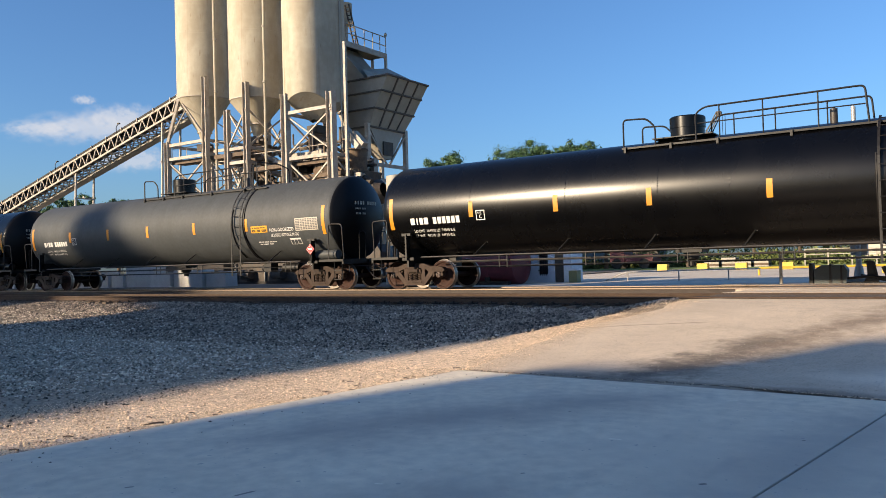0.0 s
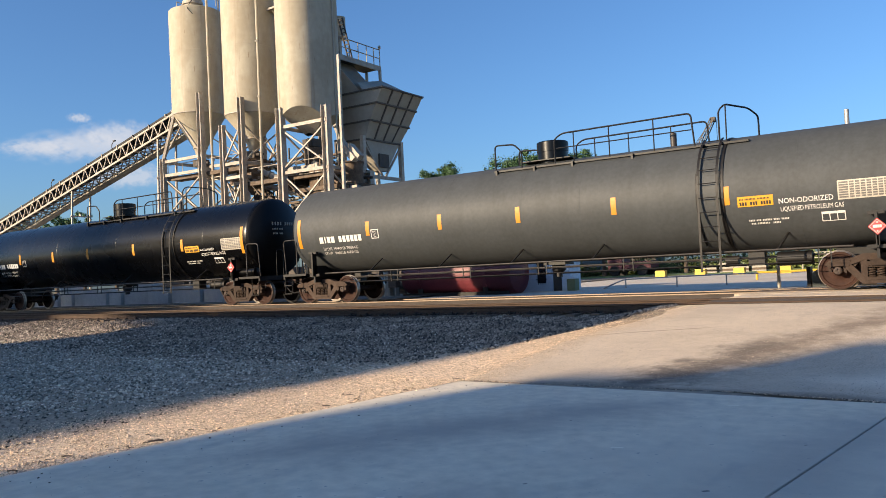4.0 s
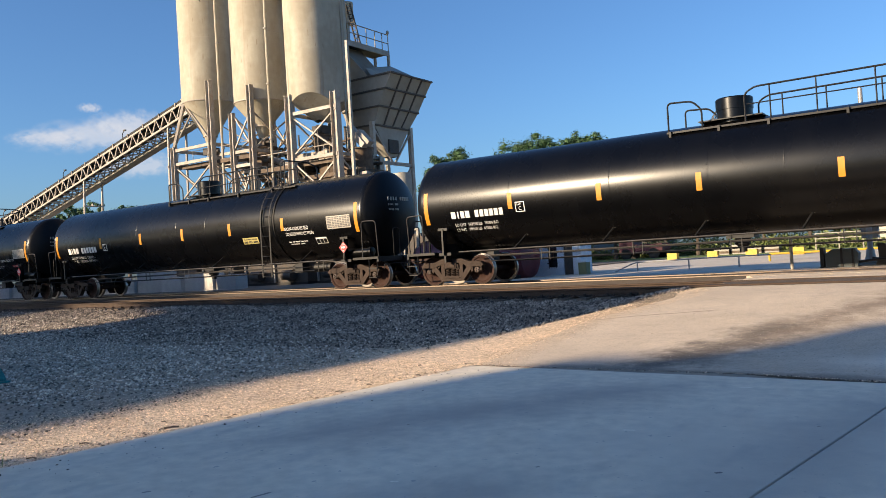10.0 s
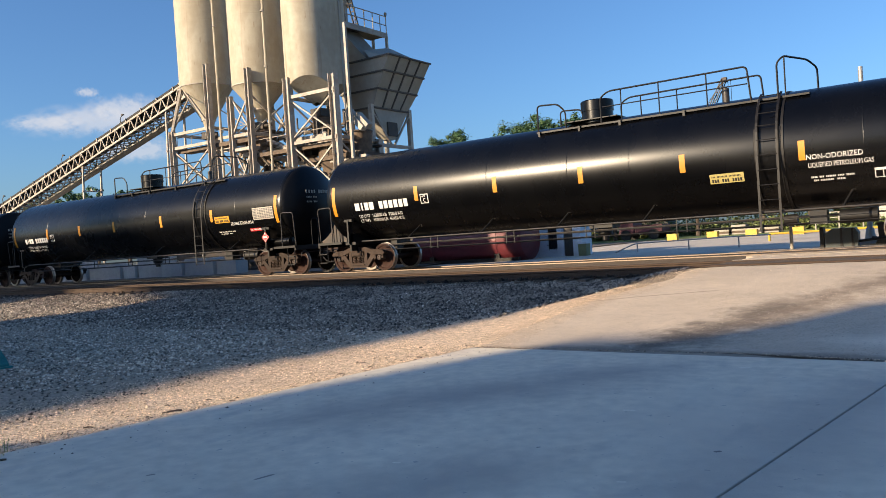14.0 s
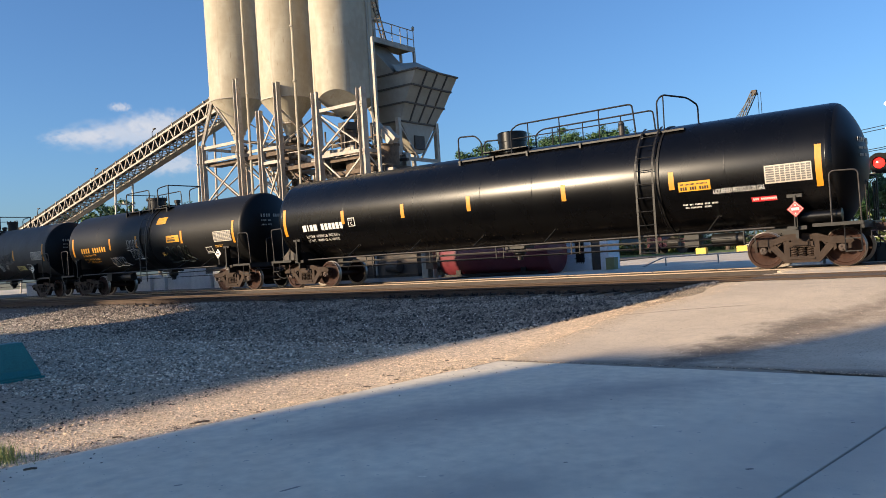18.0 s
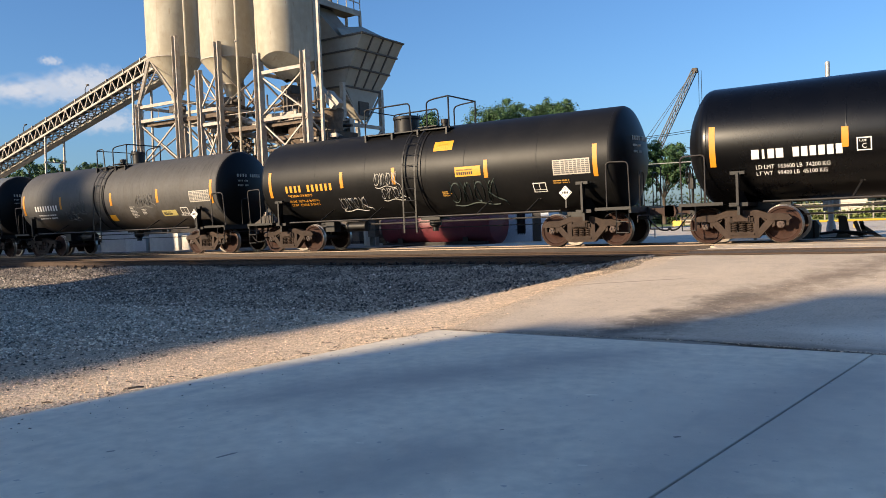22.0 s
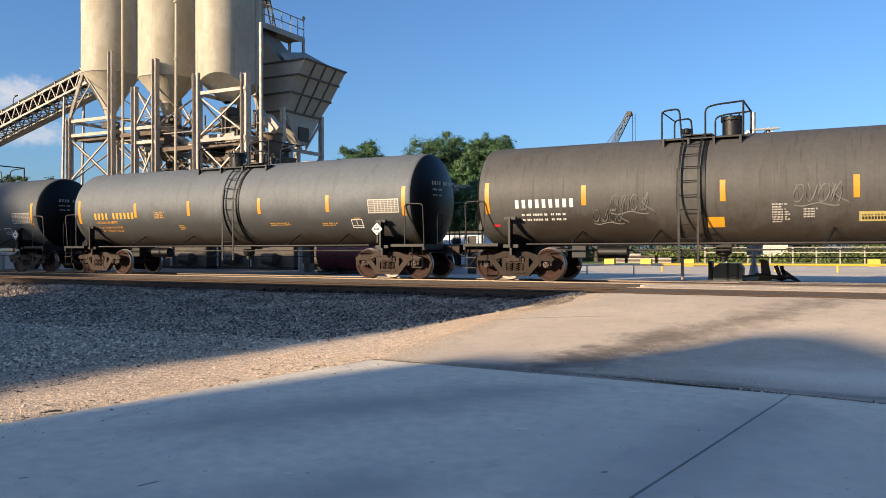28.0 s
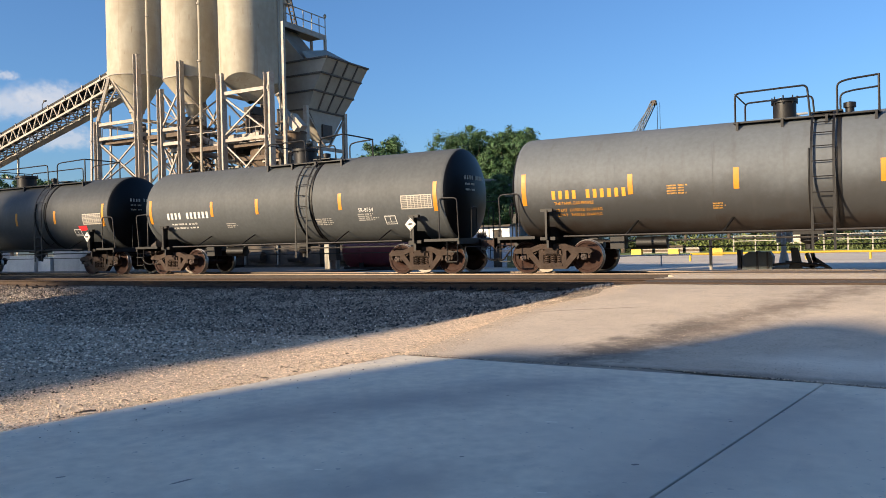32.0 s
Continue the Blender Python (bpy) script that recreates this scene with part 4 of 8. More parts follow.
def end_gear(parent, k, reach, tx, zc, R, half, brake=False):
    """What stands at one end of a car: sill, deck, grab irons, steps and coupler. k is the end, -1 or 1."""
    s = Shape()
    s.box(min(k * (tx - 1.0), k * (reach - 0.55)), max(k * (tx - 1.0), k * (reach - 0.55)), -0.17, 0.17, 0.68, 1.02)      # draft sill
    part("draft_sill", s, FRAME_BLACK, parent)
    s = Shape()
    a, b = sorted((k * (tx + 0.35), k * (reach - 0.62)))
    s.box(a, b, -1.46, 1.46, 0.985, 1.03)
    s.box(a, b, -1.48, -1.44, 0.97, 1.05)
    e = k * (reach - 0.64)
    s.box(e - 0.03, e + 0.03, -1.46, 1.46, 0.88, 1.05)
    part("end_deck", s, FRAME_BLACK, parent)
    # bolster webs that carry the tank over the truck
    s = Shape()
    for y in (-1, 1):
        s.prism([(-1.25 * 0 + k * tx - 0.03, 0.95), (k * tx + 0.03, 0.95), (k * tx + 0.03, 1.75), (k * tx - 0.03, 1.75)], y * 1.36 - 0.16, y * 1.36 + 0.05)
        s.box(k * tx - 0.17, k * tx + 0.17, y * 1.43 - 0.06, y * 1.43 + 0.06, 1.70, 1.78)
    s.box(k * tx - 0.03, k * tx + 0.03, -1.42, 1.42, 0.72, 1.30)
    s.box(k * tx - 0.22, k * tx + 0.22, -1.42, 1.42, 0.93, 1.02)
    part("body_bolster", s, FRAME_BLACK, parent)
    for y in (-1.45, 1.45):
        x = k * (reach - 0.85)
        hoop(parent, [(x - k * 0.42, y, 1.03), (x - k * 0.42, y, 2.24), (x + k * 0.18, y, 2.22), (x + k * 0.18, y * 0.94, 1.03)], 0.019, PIPE_GREY, "grab_iron")
        s = Shape()
        for q in (x - 0.17, x + 0.17):
            s.tube([(q, y, 1.0), (q, y, 0.36)], 0.015, 6)
        for z in (0.37, 0.66):
            s.box(x - 0.17, x + 0.17, y - 0.05, y + 0.05, z - 0.012, z + 0.012)
        part("sill_step", s, FRAME_BLACK, parent)
    x = k * (reach - 0.66)
    for y in (-0.55, 0.62):
        hoop(parent, [(x, y, 1.03), (x, y, 2.0), (x, y + 0.34, 2.0), (x, y + 0.34, 1.03)], 0.015, FRAME_BLACK, "end_railing")
    if brake:
        s = Shape()
        s.tube([(x, -0.25, 1.0), (x, -0.25, 1.85)], 0.035, 8)
        ring = [(x + k * 0.10, -0.25 + 0.25 * math.cos(q), 1.80 + 0.25 * math.sin(q)) for q in [2 * math.pi * i / 20 for i in range(20)]]
        s.tube(ring, 0.016, 6, closed=True)
        for i in range(3):
            q = 2 * math.pi * i / 3
            s.tube([(x + k * 0.10, -0.25, 1.80), (x + k * 0.10, -0.25 + 0.25 * math.cos(q), 1.80 + 0.25 * math.sin(q))], 0.012, 5)
        s.box(x - 0.09, x + 0.05, -0.38, -0.12, 1.45, 1.72)
        part("hand_brake", s, FRAME_BLACK, parent, smooth=True)
    s = Shape()
    c0, c1 = k * (reach - 0.62), k * (reach - 0.10)
    s.box(min(c0, c1), max(c0, c1), -0.085, 0.085, 0.78, 0.98)
    s.prism([(c1 - k * 0.02, 0.72), (c1 + k * 0.26, 0.74), (c1 + k * 0.30, 0.88), (c1 + k * 0.24, 1.03), (c1 - k * 0.02, 1.04)], -0.16, 0.02 if k > 0 else 0.10)
    s.prism([(c1 - k * 0.03, 0.75), (c1 + k * 0.12, 0.76), (c1 + k * 0.12, 1.02), (c1 - k * 0.03, 1.02)], 0.0, 0.18)
    part("coupler", s, COUPLER_RUST, parent, "rusty knuckle coupler")
    hose = [(c0, -0.30, 0.80), (c0 + k * 0.18, -0.32, 0.62), (c0 + k * 0.36, -0.28, 0.40), (c0 + k * 0.55, -0.20, 0.36), (c0 + k * 0.66, -0.14, 0.42)]
    part("air_hose", Shape().tube(bent(hose, 0.12), 0.024, 6), FRAME_BLACK, parent, smooth=True)
    lever = [(k * (reach - 0.5), -1.30, 0.62), (k * (reach - 0.5), -1.30, 0.80), (k * (reach - 0.5), -0.2, 0.80), (k * (reach - 0.28), -0.1, 0.72)]
    part("uncoupling_lever", Shape().tube(bent(lever), 0.014, 6), PIPE_GREY, parent, smooth=True)


def placard(parent, x, z, colour, ink, label):
    """A diamond placard on a holder over the truck."""
    p = part("placard_holder", Shape().box(x - 0.025, x + 0.025, -1.52, -1.49, z - 0.42, z + 0.1), FRAME_BLACK, parent)
    s = Shape()
    d = 0.19
    s.prism([(x - d, z), (x, z - d), (x + d, z), (x, z + d)], -1.545, -1.53, 0)
    s.prism([(x - d * 0.86, z), (x, z - d * 0.86), (x + d * 0.86, z), (x, z + d * 0.86)], -1.549, -1.545, 1)
    s.prism([(x - d * 0.80, z), (x, z - d * 0.80), (x + d * 0.80, z), (x, z + d * 0.80)], -1.553, -1.549, 0)
    for i in range(4):
        s.box(x - 0.085 + i * 0.045, x - 0.052 + i * 0.045, -1.557, -1.553, z - 0.03, z + 0.035, 1)
    s.box(x - 0.012, x + 0.012, -1.557, -1.553, z + 0.07, z + 0.115, 1)
    s.box(x - 0.012, x + 0.012, -1.557, -1.553, z - 0.12, z - 0.085, 1)
    part("placard", s, [colour, ink], p, label)


def strips_at(parent, places, zc, R, tall_ends, high=0.46, wide=0.145):
    for i, u in enumerate(places):
        ends = i in (0, len(places) - 1)
        v = tall_ends if ends else high / 2
        part("reflective_strip", patch(Shape(), u - wide / 2, u + wide / 2, -0.10 - v, -0.10 + v, zc, R, 0.006), ORANGE, parent, "orange reflective tape")


def data_panel(parent, u, v, zc, R, wide=1.0, high=0.52):
    """The white qualification panel, ruled and filled with unreadable rows."""
    s = Shape()
    patch(s, u, u + wide, v, v + high, zc, R, 0.005, 0)
    rows, cols = 7, 8
    for j in range(rows):
        vv = v + 0.035 + j * (high - 0.05) / rows
        for i in range(cols):
            a = u + 0.03 + (0 if i == 0 else 0.22 + (i - 1) * (wide - 0.25) / (cols - 1))
            b = a + (0.19 if i == 0 else (wide - 0.25) / (cols - 1) - 0.025)
            patch(s, a, b, vv, vv + (high - 0.05) / rows * 0.72, zc, R, 0.008, 1)
    part("data_panel", s, [PANEL_WHITE, PANEL_INK], parent, "white qualification panel with small unreadable rows")


def running_gear(parent, half, zc, R, tx, reach, at):
    """Brake gear and piping under the tank."""
    s = Shape()
    s.lathe([(-0.42, 0.0), (-0.40, 0.17), (0.40, 0.17), (0.42, 0.0)], (at, -0.45, 0.80), (1, 0, 0), 16)
    part("air_reservoir", s, FRAME_BLACK, parent, smooth=True)
    s = Shape()
    part("control_valve", Shape().box(at - 1.0, at - 0.62, -0.95, -0.60, 0.66, 0.98), FRAME_BLACK, parent)
    s.lathe([(0, 0.0), (0, 0.13), (0.32, 0.13), (0.32, 0.0)], (at - 1.7, -0.25, 0.80), (1, 0, 0), 12)
    part("brake_cylinder", s, FRAME_BLACK, parent)
    part("brake_pipe", Shape().tube([(-tx + 0.6, -0.35, 0.86), (tx - 0.6, -0.35, 0.86)], 0.025, 6), PIPE_GREY, parent, smooth=True)
    part("brake_rod", Shape().tube([(-tx + 0.6, 0.25, 0.66), (tx - 0.6, 0.25, 0.66)], 0.018, 6), PIPE_GREY, parent, smooth=True)
    s = Shape()
    s.lathe([(0, 0.0), (0, 0.20), (0.22, 0.20), (0.30, 0.10), (0.42, 0.10), (0.42, 0.0)], (0, 0, 0.98), (0, 0, -1), 14)
    s.box(-0.35, 0.35, -0.3, 0.3, 0.92, 1.02)
    part("outlet_valve", s, FRAME_BLACK, parent)


def side_rail(parent, x0, x1, double, props, zc, R):
    """The pipe rail that runs along the car below the tank, with its props."""
    s = Shape().tube([(x0, -1.50, 1.02), (x1, -1.50, 1.02)], 0.024, 8)
    part("side_rail", s, PIPE_GREY, parent, smooth=True)
    part("side_rail", Shape().tube([(x0, 1.50, 1.02), (x1, 1.50, 1.02)], 0.024, 8), PIPE_GREY, parent, smooth=True)
    if double:
        part("lower_rail", Shape().tube([(x0 + 0.9, -1.50, 0.70), (x1 - 0.9, -1.50, 0.70)], 0.014, 6), FRAME_BLACK, parent, smooth=True)
        part("lower_rail", Shape().tube([(x0 + 0.9, -1.50, 0.83), (x1 - 0.9, -1.50, 0.83)], 0.010, 6), FRAME_BLACK, parent, smooth=True)
    for x in props:
        s = Shape()
        a = -0.86
        foot = (x, -(R + 0.005) * math.cos(a), zc + R * math.sin(a))
        s.beam((x - 0.20, -1.49, 1.03), (x - 0.02, foot[1] - 0.03, foot[2] + 0.06), 0.05, 0.03)
        s.box(x - 0.07, x + 0.03, foot[1] - 0.05, foot[1] + 0.03, foot[2] + 0.03, foot[2] + 0.10)
        if double:
            for q in (-0.13, 0.13):
                part("rail_hanger", Shape().beam((x + 0.8 + q, -1.50, 1.02), (x + 0.8 + q, -1.50, 0.66), 0.022), FRAME_BLACK, parent)
        part("rail_prop", s, FRAME_BLACK, parent)


def gas_car(label, centre, mat, variant):
    """A long pressure tank car with a bonnet and a railed platform on top."""
    zc, R, half, tx, reach = 2.50, 1.49, 9.20, 8.48, 10.52
    car = thing("tank_car", label, "tank car", "cars of the freight train", (centre, TRACK_Y, 0))
    tank_shell(car, half, zc, R, mat, (-6.1, -3.0, -0.4, 1.4, 6.9), 0.30, 2.3)
    strips_at(car, (-9.05, *variant.get("strips", (-6.07, -3.3, -0.63, 2.32, 5.3)), 9.05), zc, R, 0.50)
    # platform on top with two rows of railing
    deck = part("platform", Shape().box(-1.55, 5.75, -0.86, -0.58, zc + R + 0.0 - 0.22, zc + R - 0.17).box(-1.55, 5.75, 0.45, 0.75, zc + R - 0.18, zc + R - 0.13).box(-0.8, 0.8, -0.58, 0.45, zc + R + 0.01, zc + R + 0.04), FRAME_BLACK, car)
    d = zc + R - 0.19
    for x in (-1.45, -0.2, 1.0, 2.75, 4.6):
        part("platform_bracket", Shape().box(x - 0.03, x + 0.03, -0.92, -0.80, d - 0.20, d + 0.02), FRAME_BLACK, deck)
    for y, low in ((-0.84, 0), (0.70, 0.02)):
        hoop(deck, [(-1.5, y, d), (-1.5, y, d + 0.78), (-0.85, y, d + 0.74), (-0.62, y, d + 0.5), (-0.62, y, d)])
        hoop(deck, [(0.45, y, d), (0.45, y, d + 0.72), (0.7, y, d + 0.86), (4.35, y, d + 0.88), (4.42, y, d)])
        if y < 0:
            hoop(deck, [(0.5, y, d + 0.45), (4.35, y, d + 0.45)], 0.016)
        for x in (1.05, 2.1, 3.35):
            hoop(deck, [(x, y, d), (x, y, d + 0.87)], 0.018, name="railing_post")
    hoop(deck, [(5.05, -0.84, d), (5.05, -0.84, d + 0.84), (5.20, -0.80, d + 0.99), (5.62, -0.10, d + 0.93), (5.78, 0.30, d + 0.76), (5.78, 0.30, d + 0.08)])
    hoop(deck, [(5.22, -0.84, d), (5.22, -0.80, d + 0.97)], 0.018, name="railing_post")
    t = zc + R - 0.05
    part("bonnet", Shape().lathe([(0, 0.45), (0.34, 0.45), (0.34, 0.47), (0.62, 0.47), (0.65, 0.44), (0.65, 0.0)], (0.0, 0, t), (0, 0, 1), 28), BLACK_GLOSS, car, "round valve bonnet", smooth=True)
    part("relief_valve", Shape().lathe([(0, 0.09), (0.45, 0.09), (0.48, 0.0)], (3.55, 0.25, t), (0, 0, 1), 12), PIPE_GREY, car, smooth=True)
    tank_ladder(car, 4.86, zc, R)
    band = Shape()
    band.lathe([(5.16, R + 0.002), (5.16, R + 0.03), (5.22, R + 0.03), (5.22, R + 0.002)], (0, 0, zc), (1, 0, 0), 64)
    part("ladder_band", band, FRAME_BLACK, car)
    for k in (-1, 1):
        end_gear(car, k, reach, tx, zc, R, half, brake=(k < 0))
    side_rail(car, -7.9, 8.0, True, (-5.8, -3.1, -0.6, 1.9, 6.6), zc, R)
    part("end_tank", Shape().lathe([(-0.5, 0.0), (-0.48, 0.16), (0.48, 0.16), (0.5, 0.0)], (8.95, -1.15, 1.22), (1, 0, 0), 16), mat, car, smooth=True)
    u = variant.get("mark", -8.15)
    big = variant.get("size", 1.0)
    for a, b in [(0, 0.16), (0.225, 0.275), (0.34, 0.47), (0.51, 0.66)] + [(0.85 + i * 0.168, 0.975 + i * 0.168) for i in range(6)]:
        part("reporting_mark", patch(Shape(), u + a * big, u + b * big, -0.47, -0.47 + 0.21 * big, zc, R, 0.006), WHITE_PAINT, car, "white car marking")
    limit, tare = variant["weights"]
    words("load_limit", "LD LMT  %s LB  %s KG" % limit, u + 0.07, -0.73, 0.098 * big, WHITE_PAINT, zc, R, car, 0.84)
    words("light_weight", "LT WT   %s LB  %s KG" % tare, u + 0.07, -0.90, 0.098 * big, WHITE_PAINT, zc, R, car, 0.84)
    s = Shape()
    k = variant.get("plate", -5.9)
    patch(s, k, k + 0.30, -0.44, -0.14, zc, R, 0.005, 0)
    patch(s, k + 0.025, k + 0.275, -0.415, -0.165, zc, R, 0.008, 1)
    box = part("class_box", s, [WHITE_PAINT, mat], car)
    words("lettering", "PLATE", k + 0.05, -0.24, 0.05, WHITE_PAINT, zc, R, box, 0.75, 0.011)
    words("lettering", "C", k + 0.10, -0.385, 0.11, WHITE_PAINT, zc, R, box, 0.9, 0.011)
    data_panel(car, variant.get("panel", 7.74), -0.42, zc, R, 1.06, 0.44)
    u0, v0, m = variant["label"]
    s = Shape()
    patch(s, u0, u0 + 0.82, v0, v0 + 0.25, zc, R, 0.005, 0)
    bars(s, u0 + 0.05, v0 + 0.03, "iii iii iiii", 0.085, zc, R, 0.008, slot=1, gap=0.72, wide=0.5)
    bars(s, u0 + 0.05, v0 + 0.16, "FOR CHEMICAL EMERGENCY", 0.04, zc, R, 0.008, slot=1, gap=0.80, wide=0.5)
    part("emergency_label", s, [m, LABEL_BLACK], car, "yellow emergency label")
    tu, tv = variant["text"]
    if variant.get("warning"):
        words("commodity", "LIQUEFIED PETROLEUM GAS", tu, tv, 0.125, WHITE_PAINT, zc, R, car, 0.555)
        s = Shape()
        patch(s, 7.46, 8.05, -0.86, -0.73, zc, R, 0.005, 0)
        bars(s, 7.50, -0.82, "NON ODORIZED", 0.06, zc, R, 0.008, slot=1, gap=0.78, wide=0.5)
        part("warning_label", s, [RED_LABEL, WHITE_PAINT], car, "red warning label")
    else:
        words("commodity", "NON-ODORIZED", tu, tv, variant.get("head", 0.125), WHITE_PAINT, zc, R, car, 0.85)
        words("commodity", "LIQUEFIED PETROLEUM GAS", tu + 0.03, tv - 0.19, 0.115, WHITE_PAINT, zc, R, car, 0.66)
    s = Shape()
    bars(s, 5.75, -0.80, "MUST NOT EXCEED LOAD LIMIT", 0.045, zc, R)
    bars(s, 5.80, -0.89, "DOT 112J340W  BUILT", 0.045, zc, R)
    part("small_print", s, WHITE_PAINT, car, "rows of small white print", kind="stuff")
    u1 = variant.get("box", 7.36)
    if u1 is not None:
        s = Shape()
        patch(s, u1, u1 + 0.50, -0.93, -0.68, zc, R, 0.005, 0)
        for q in (0.02, 0.18, 0.34):
            patch(s, u1 + q, u1 + q + 0.14, -0.91, -0.74, zc, R, 0.008, 1)
        part("test_box", s, [WHITE_PAINT, mat], car)
    placard(car, 8.50, 1.42, RED_LABEL, WHITE_PAINT, "red diamond placard")
    running_gear(car, half, zc, R, tx, reach, 6.6)
    return car, truck(car, -tx) + truck(car, tx)


def short_car(label, centre, mat, half, tx, reach, zc, R, places, look_of):
    """A shorter general tank car: manway and platform at the middle."""
    car = thing("tank_car", label, "tank car", "cars of the freight train", (centre, TRACK_Y, 0))
    tank_shell(car, half, zc, R, mat, tuple(half * k for k in (-0.62, -0.28, 0.1, 0.32, 0.7)), 0.20, 2.6, look_of.get("longer", 0.0))
    lad = look_of.get("ladder", 0.12)
    p0, p1 = look_of.get("deck", (-1.75, 1.6))
    strips_at(car, places, zc, R, 0.44, 0.52, 0.13)
    d = zc + R - 0.12
    deck = part("platform", Shape().box(p0, p1, -0.85, -0.45, d - 0.03, d).box(p0, p1, 0.45, 0.85, d - 0.03, d).box(lad - 0.3, lad + 0.4, -0.45, 0.45, d + 0.12, d + 0.15), FRAME_BLACK, car)
    for x in (p0 + 0.1, p0 + (p1 - p0) * 0.35, p0 + (p1 - p0) * 0.65, p1 - 0.1):
        part("platform_bracket", Shape().box(x - 0.03, x + 0.03, -0.92, -0.80, d - 0.25, d), FRAME_BLACK, deck)
    up = look_of.get("up", 0.82)
    for y in (-0.83, 0.83):
        hoop(deck, [(p0 + 0.05, y, d), (p0 + 0.05, y, d + up), (lad - 0.34, y, d + up + 0.03), (lad - 0.28, y, d)])
        hoop(deck, [(lad + 0.3, y, d), (lad + 0.3, y, d + up), (lad + 0.55, y, d + up + 0.06), (p1 - 0.04, y, d + up + 0.10)])
        hoop(deck, [(p1 - 0.04, y, d - 0.05), (p1 - 0.04, y, d + up + 0.12)], 0.026, name="railing_post")
    hoop(deck, [(p1 - 0.04, -0.83, d + up + 0.10), (p1 - 0.04, 0.83, d + up + 0.10)], 0.024)
    hoop(deck, [(p0 + 0.05, -0.83, d + up - 0.02), (p0 + 0.05, 0.83, d + up - 0.02)], 0.018)
    t = zc + R - 0.05
    mx, mr = look_of.get("manway", -0.85), look_of.get("manway_size", 1.0)
    part("manway", Shape().lathe([(0, 0.40 * mr), (0.42, 0.40 * mr), (0.42, 0.46 * mr), (0.50, 0.46 * mr), (0.52, 0.40 * mr), (0.56, 0.0)], (mx, 0, t), (0, 0, 1), 24), FRAME_BLACK, car, "bolted manway dome", smooth=True)
    for i in range(8):
        a = 2 * math.pi * i / 8
        part("eye_bolt", Shape().tube([(mx + 0.43 * mr * math.cos(a), 0.43 * mr * math.sin(a), t + 0.38), (mx + 0.43 * mr * math.cos(a), 0.43 * mr * math.sin(a), t + 0.58)], 0.018, 6), FRAME_BLACK, car)
    part("relief_valve", Shape().lathe([(0, 0.10), (0.18, 0.10), (0.18, 0.14), (0.30, 0.14), (0.33, 0.0)], (look_of.get("valve", 0.95), 0.1, t), (0, 0, 1), 16), FRAME_BLACK, car, smooth=True)
    tank_ladder(car, lad, zc, R)
    part("ladder_band", Shape().lathe([(lad + 0.30, R + 0.002), (lad + 0.30, R + 0.025), (lad + 0.38, R + 0.025), (lad + 0.38, R + 0.002)], (0, 0, zc), (1, 0, 0), 64), FRAME_BLACK, car)
    for k in (-1, 1):
        more = look_of.get("longer", 0.0) if k > 0 else 0.0
        end_gear(car, k, reach, tx + more, zc, R, half + more, brake=(k < 0))
    side_rail(car, -tx + 0.5, tx - 0.4, False, tuple(half * k for k in (-0.55, -0.22, 0.42, 0.68)), zc, R)
    ink = look_of["ink"]
    u = -half + 1.0
    for i, c in enumerate(look_of["mark"]):
        if c != " ":
            part("reporting_mark", bars(Shape(), u + i * 0.23 * 0.84, -0.40, "A", 0.23, zc, R, wide=0.42), ink, car, "painted car marking")
    if "weights" in look_of:
        words("owner_line", "THE TANK CAR PEOPLE", u + 0.04, -0.56, 0.085, ink, zc, R, car, 0.86)
        for v, line in zip((-0.76, -0.91), look_of["weights"]):
            words("weight_stencil", line, u + 0.06, v, 0.085, ink, zc, R, car, 0.82)
    else:
        s = Shape()
        for v in (-0.62, -0.77):
            bars(s, u + 0.16, v, "LD LMT 215900 LB  98 600 KG", 0.06, zc, R, wide=0.5)
        part("weight_stencil", s, ink, car, "rows of small painted weights", kind="stuff")
    for text, a, b, high in look_of.get("words", ()):
        words("lettering", text, a, b, high, ink, zc, R, car, 0.9)
    data_panel(car, half - 1.36, -0.44, zc, R, 1.08, 0.42)
    s = Shape()
    patch(s, half - 2.04, half - 1.64, -0.92, -0.62, zc, R, 0.005, 0)
    for q in (0.025, 0.21):
        patch(s, half - 2.04 + q, half - 2.04 + q + 0.165, -0.83, -0.645, zc, R, 0.008, 1)
    patch(s, half - 2.015, half - 1.665, -0.895, -0.85, zc, R, 0.008, 1)
    part("test_box", s, [WHITE_PAINT, mat], car)
    for (a, b, wide, high, kind) in look_of.get("labels", ()):
        s = Shape()
        if kind == "print":
            rnd = random.Random(int(a * 100 + 900))
            for k in range(int(high / 0.066) + 1):
                line = ("APPROVED LINES OF PRINT ON A TANK")[: int(wide * rnd.uniform(0.55, 1.0) / 0.030)]
                bars(s, a, b + k * 0.066, line, 0.036, zc, R, gap=0.84, wide=0.56)
            part("small_print", s, FADED_INK[ink.name], car, "rows of small faded print", kind="stuff")
        elif kind in ("yellow", "faded"):
            patch(s, a, a + wide, b, b + high, zc, R, 0.005, 0)
            bars(s, a + 0.06, b + 0.05, "iiiiiiii"[: int(wide / 0.085)], high * 0.3, zc, R, 0.008, slot=1, gap=0.8, wide=0.55)
            bars(s, a + 0.06, b + high * 0.6, "CHEMICAL EMERGENCY"[: int(wide / 0.05)], high * 0.14, zc, R, 0.008, slot=1)
            part("emergency_label", s, [FADED_YELLOW if kind == "faded" else YELLOW_LABEL, LABEL_BLACK if wide > 0.8 else YELLOW_PAINT], car, kind + " yellow label" if kind == "faded" else "yellow label")
        else:
            patch(s, a, a + wide, b, b + high, zc, R, 0.005, 0)
            part("paint_patch", s, RED_LABEL, car, "small red paint patch")
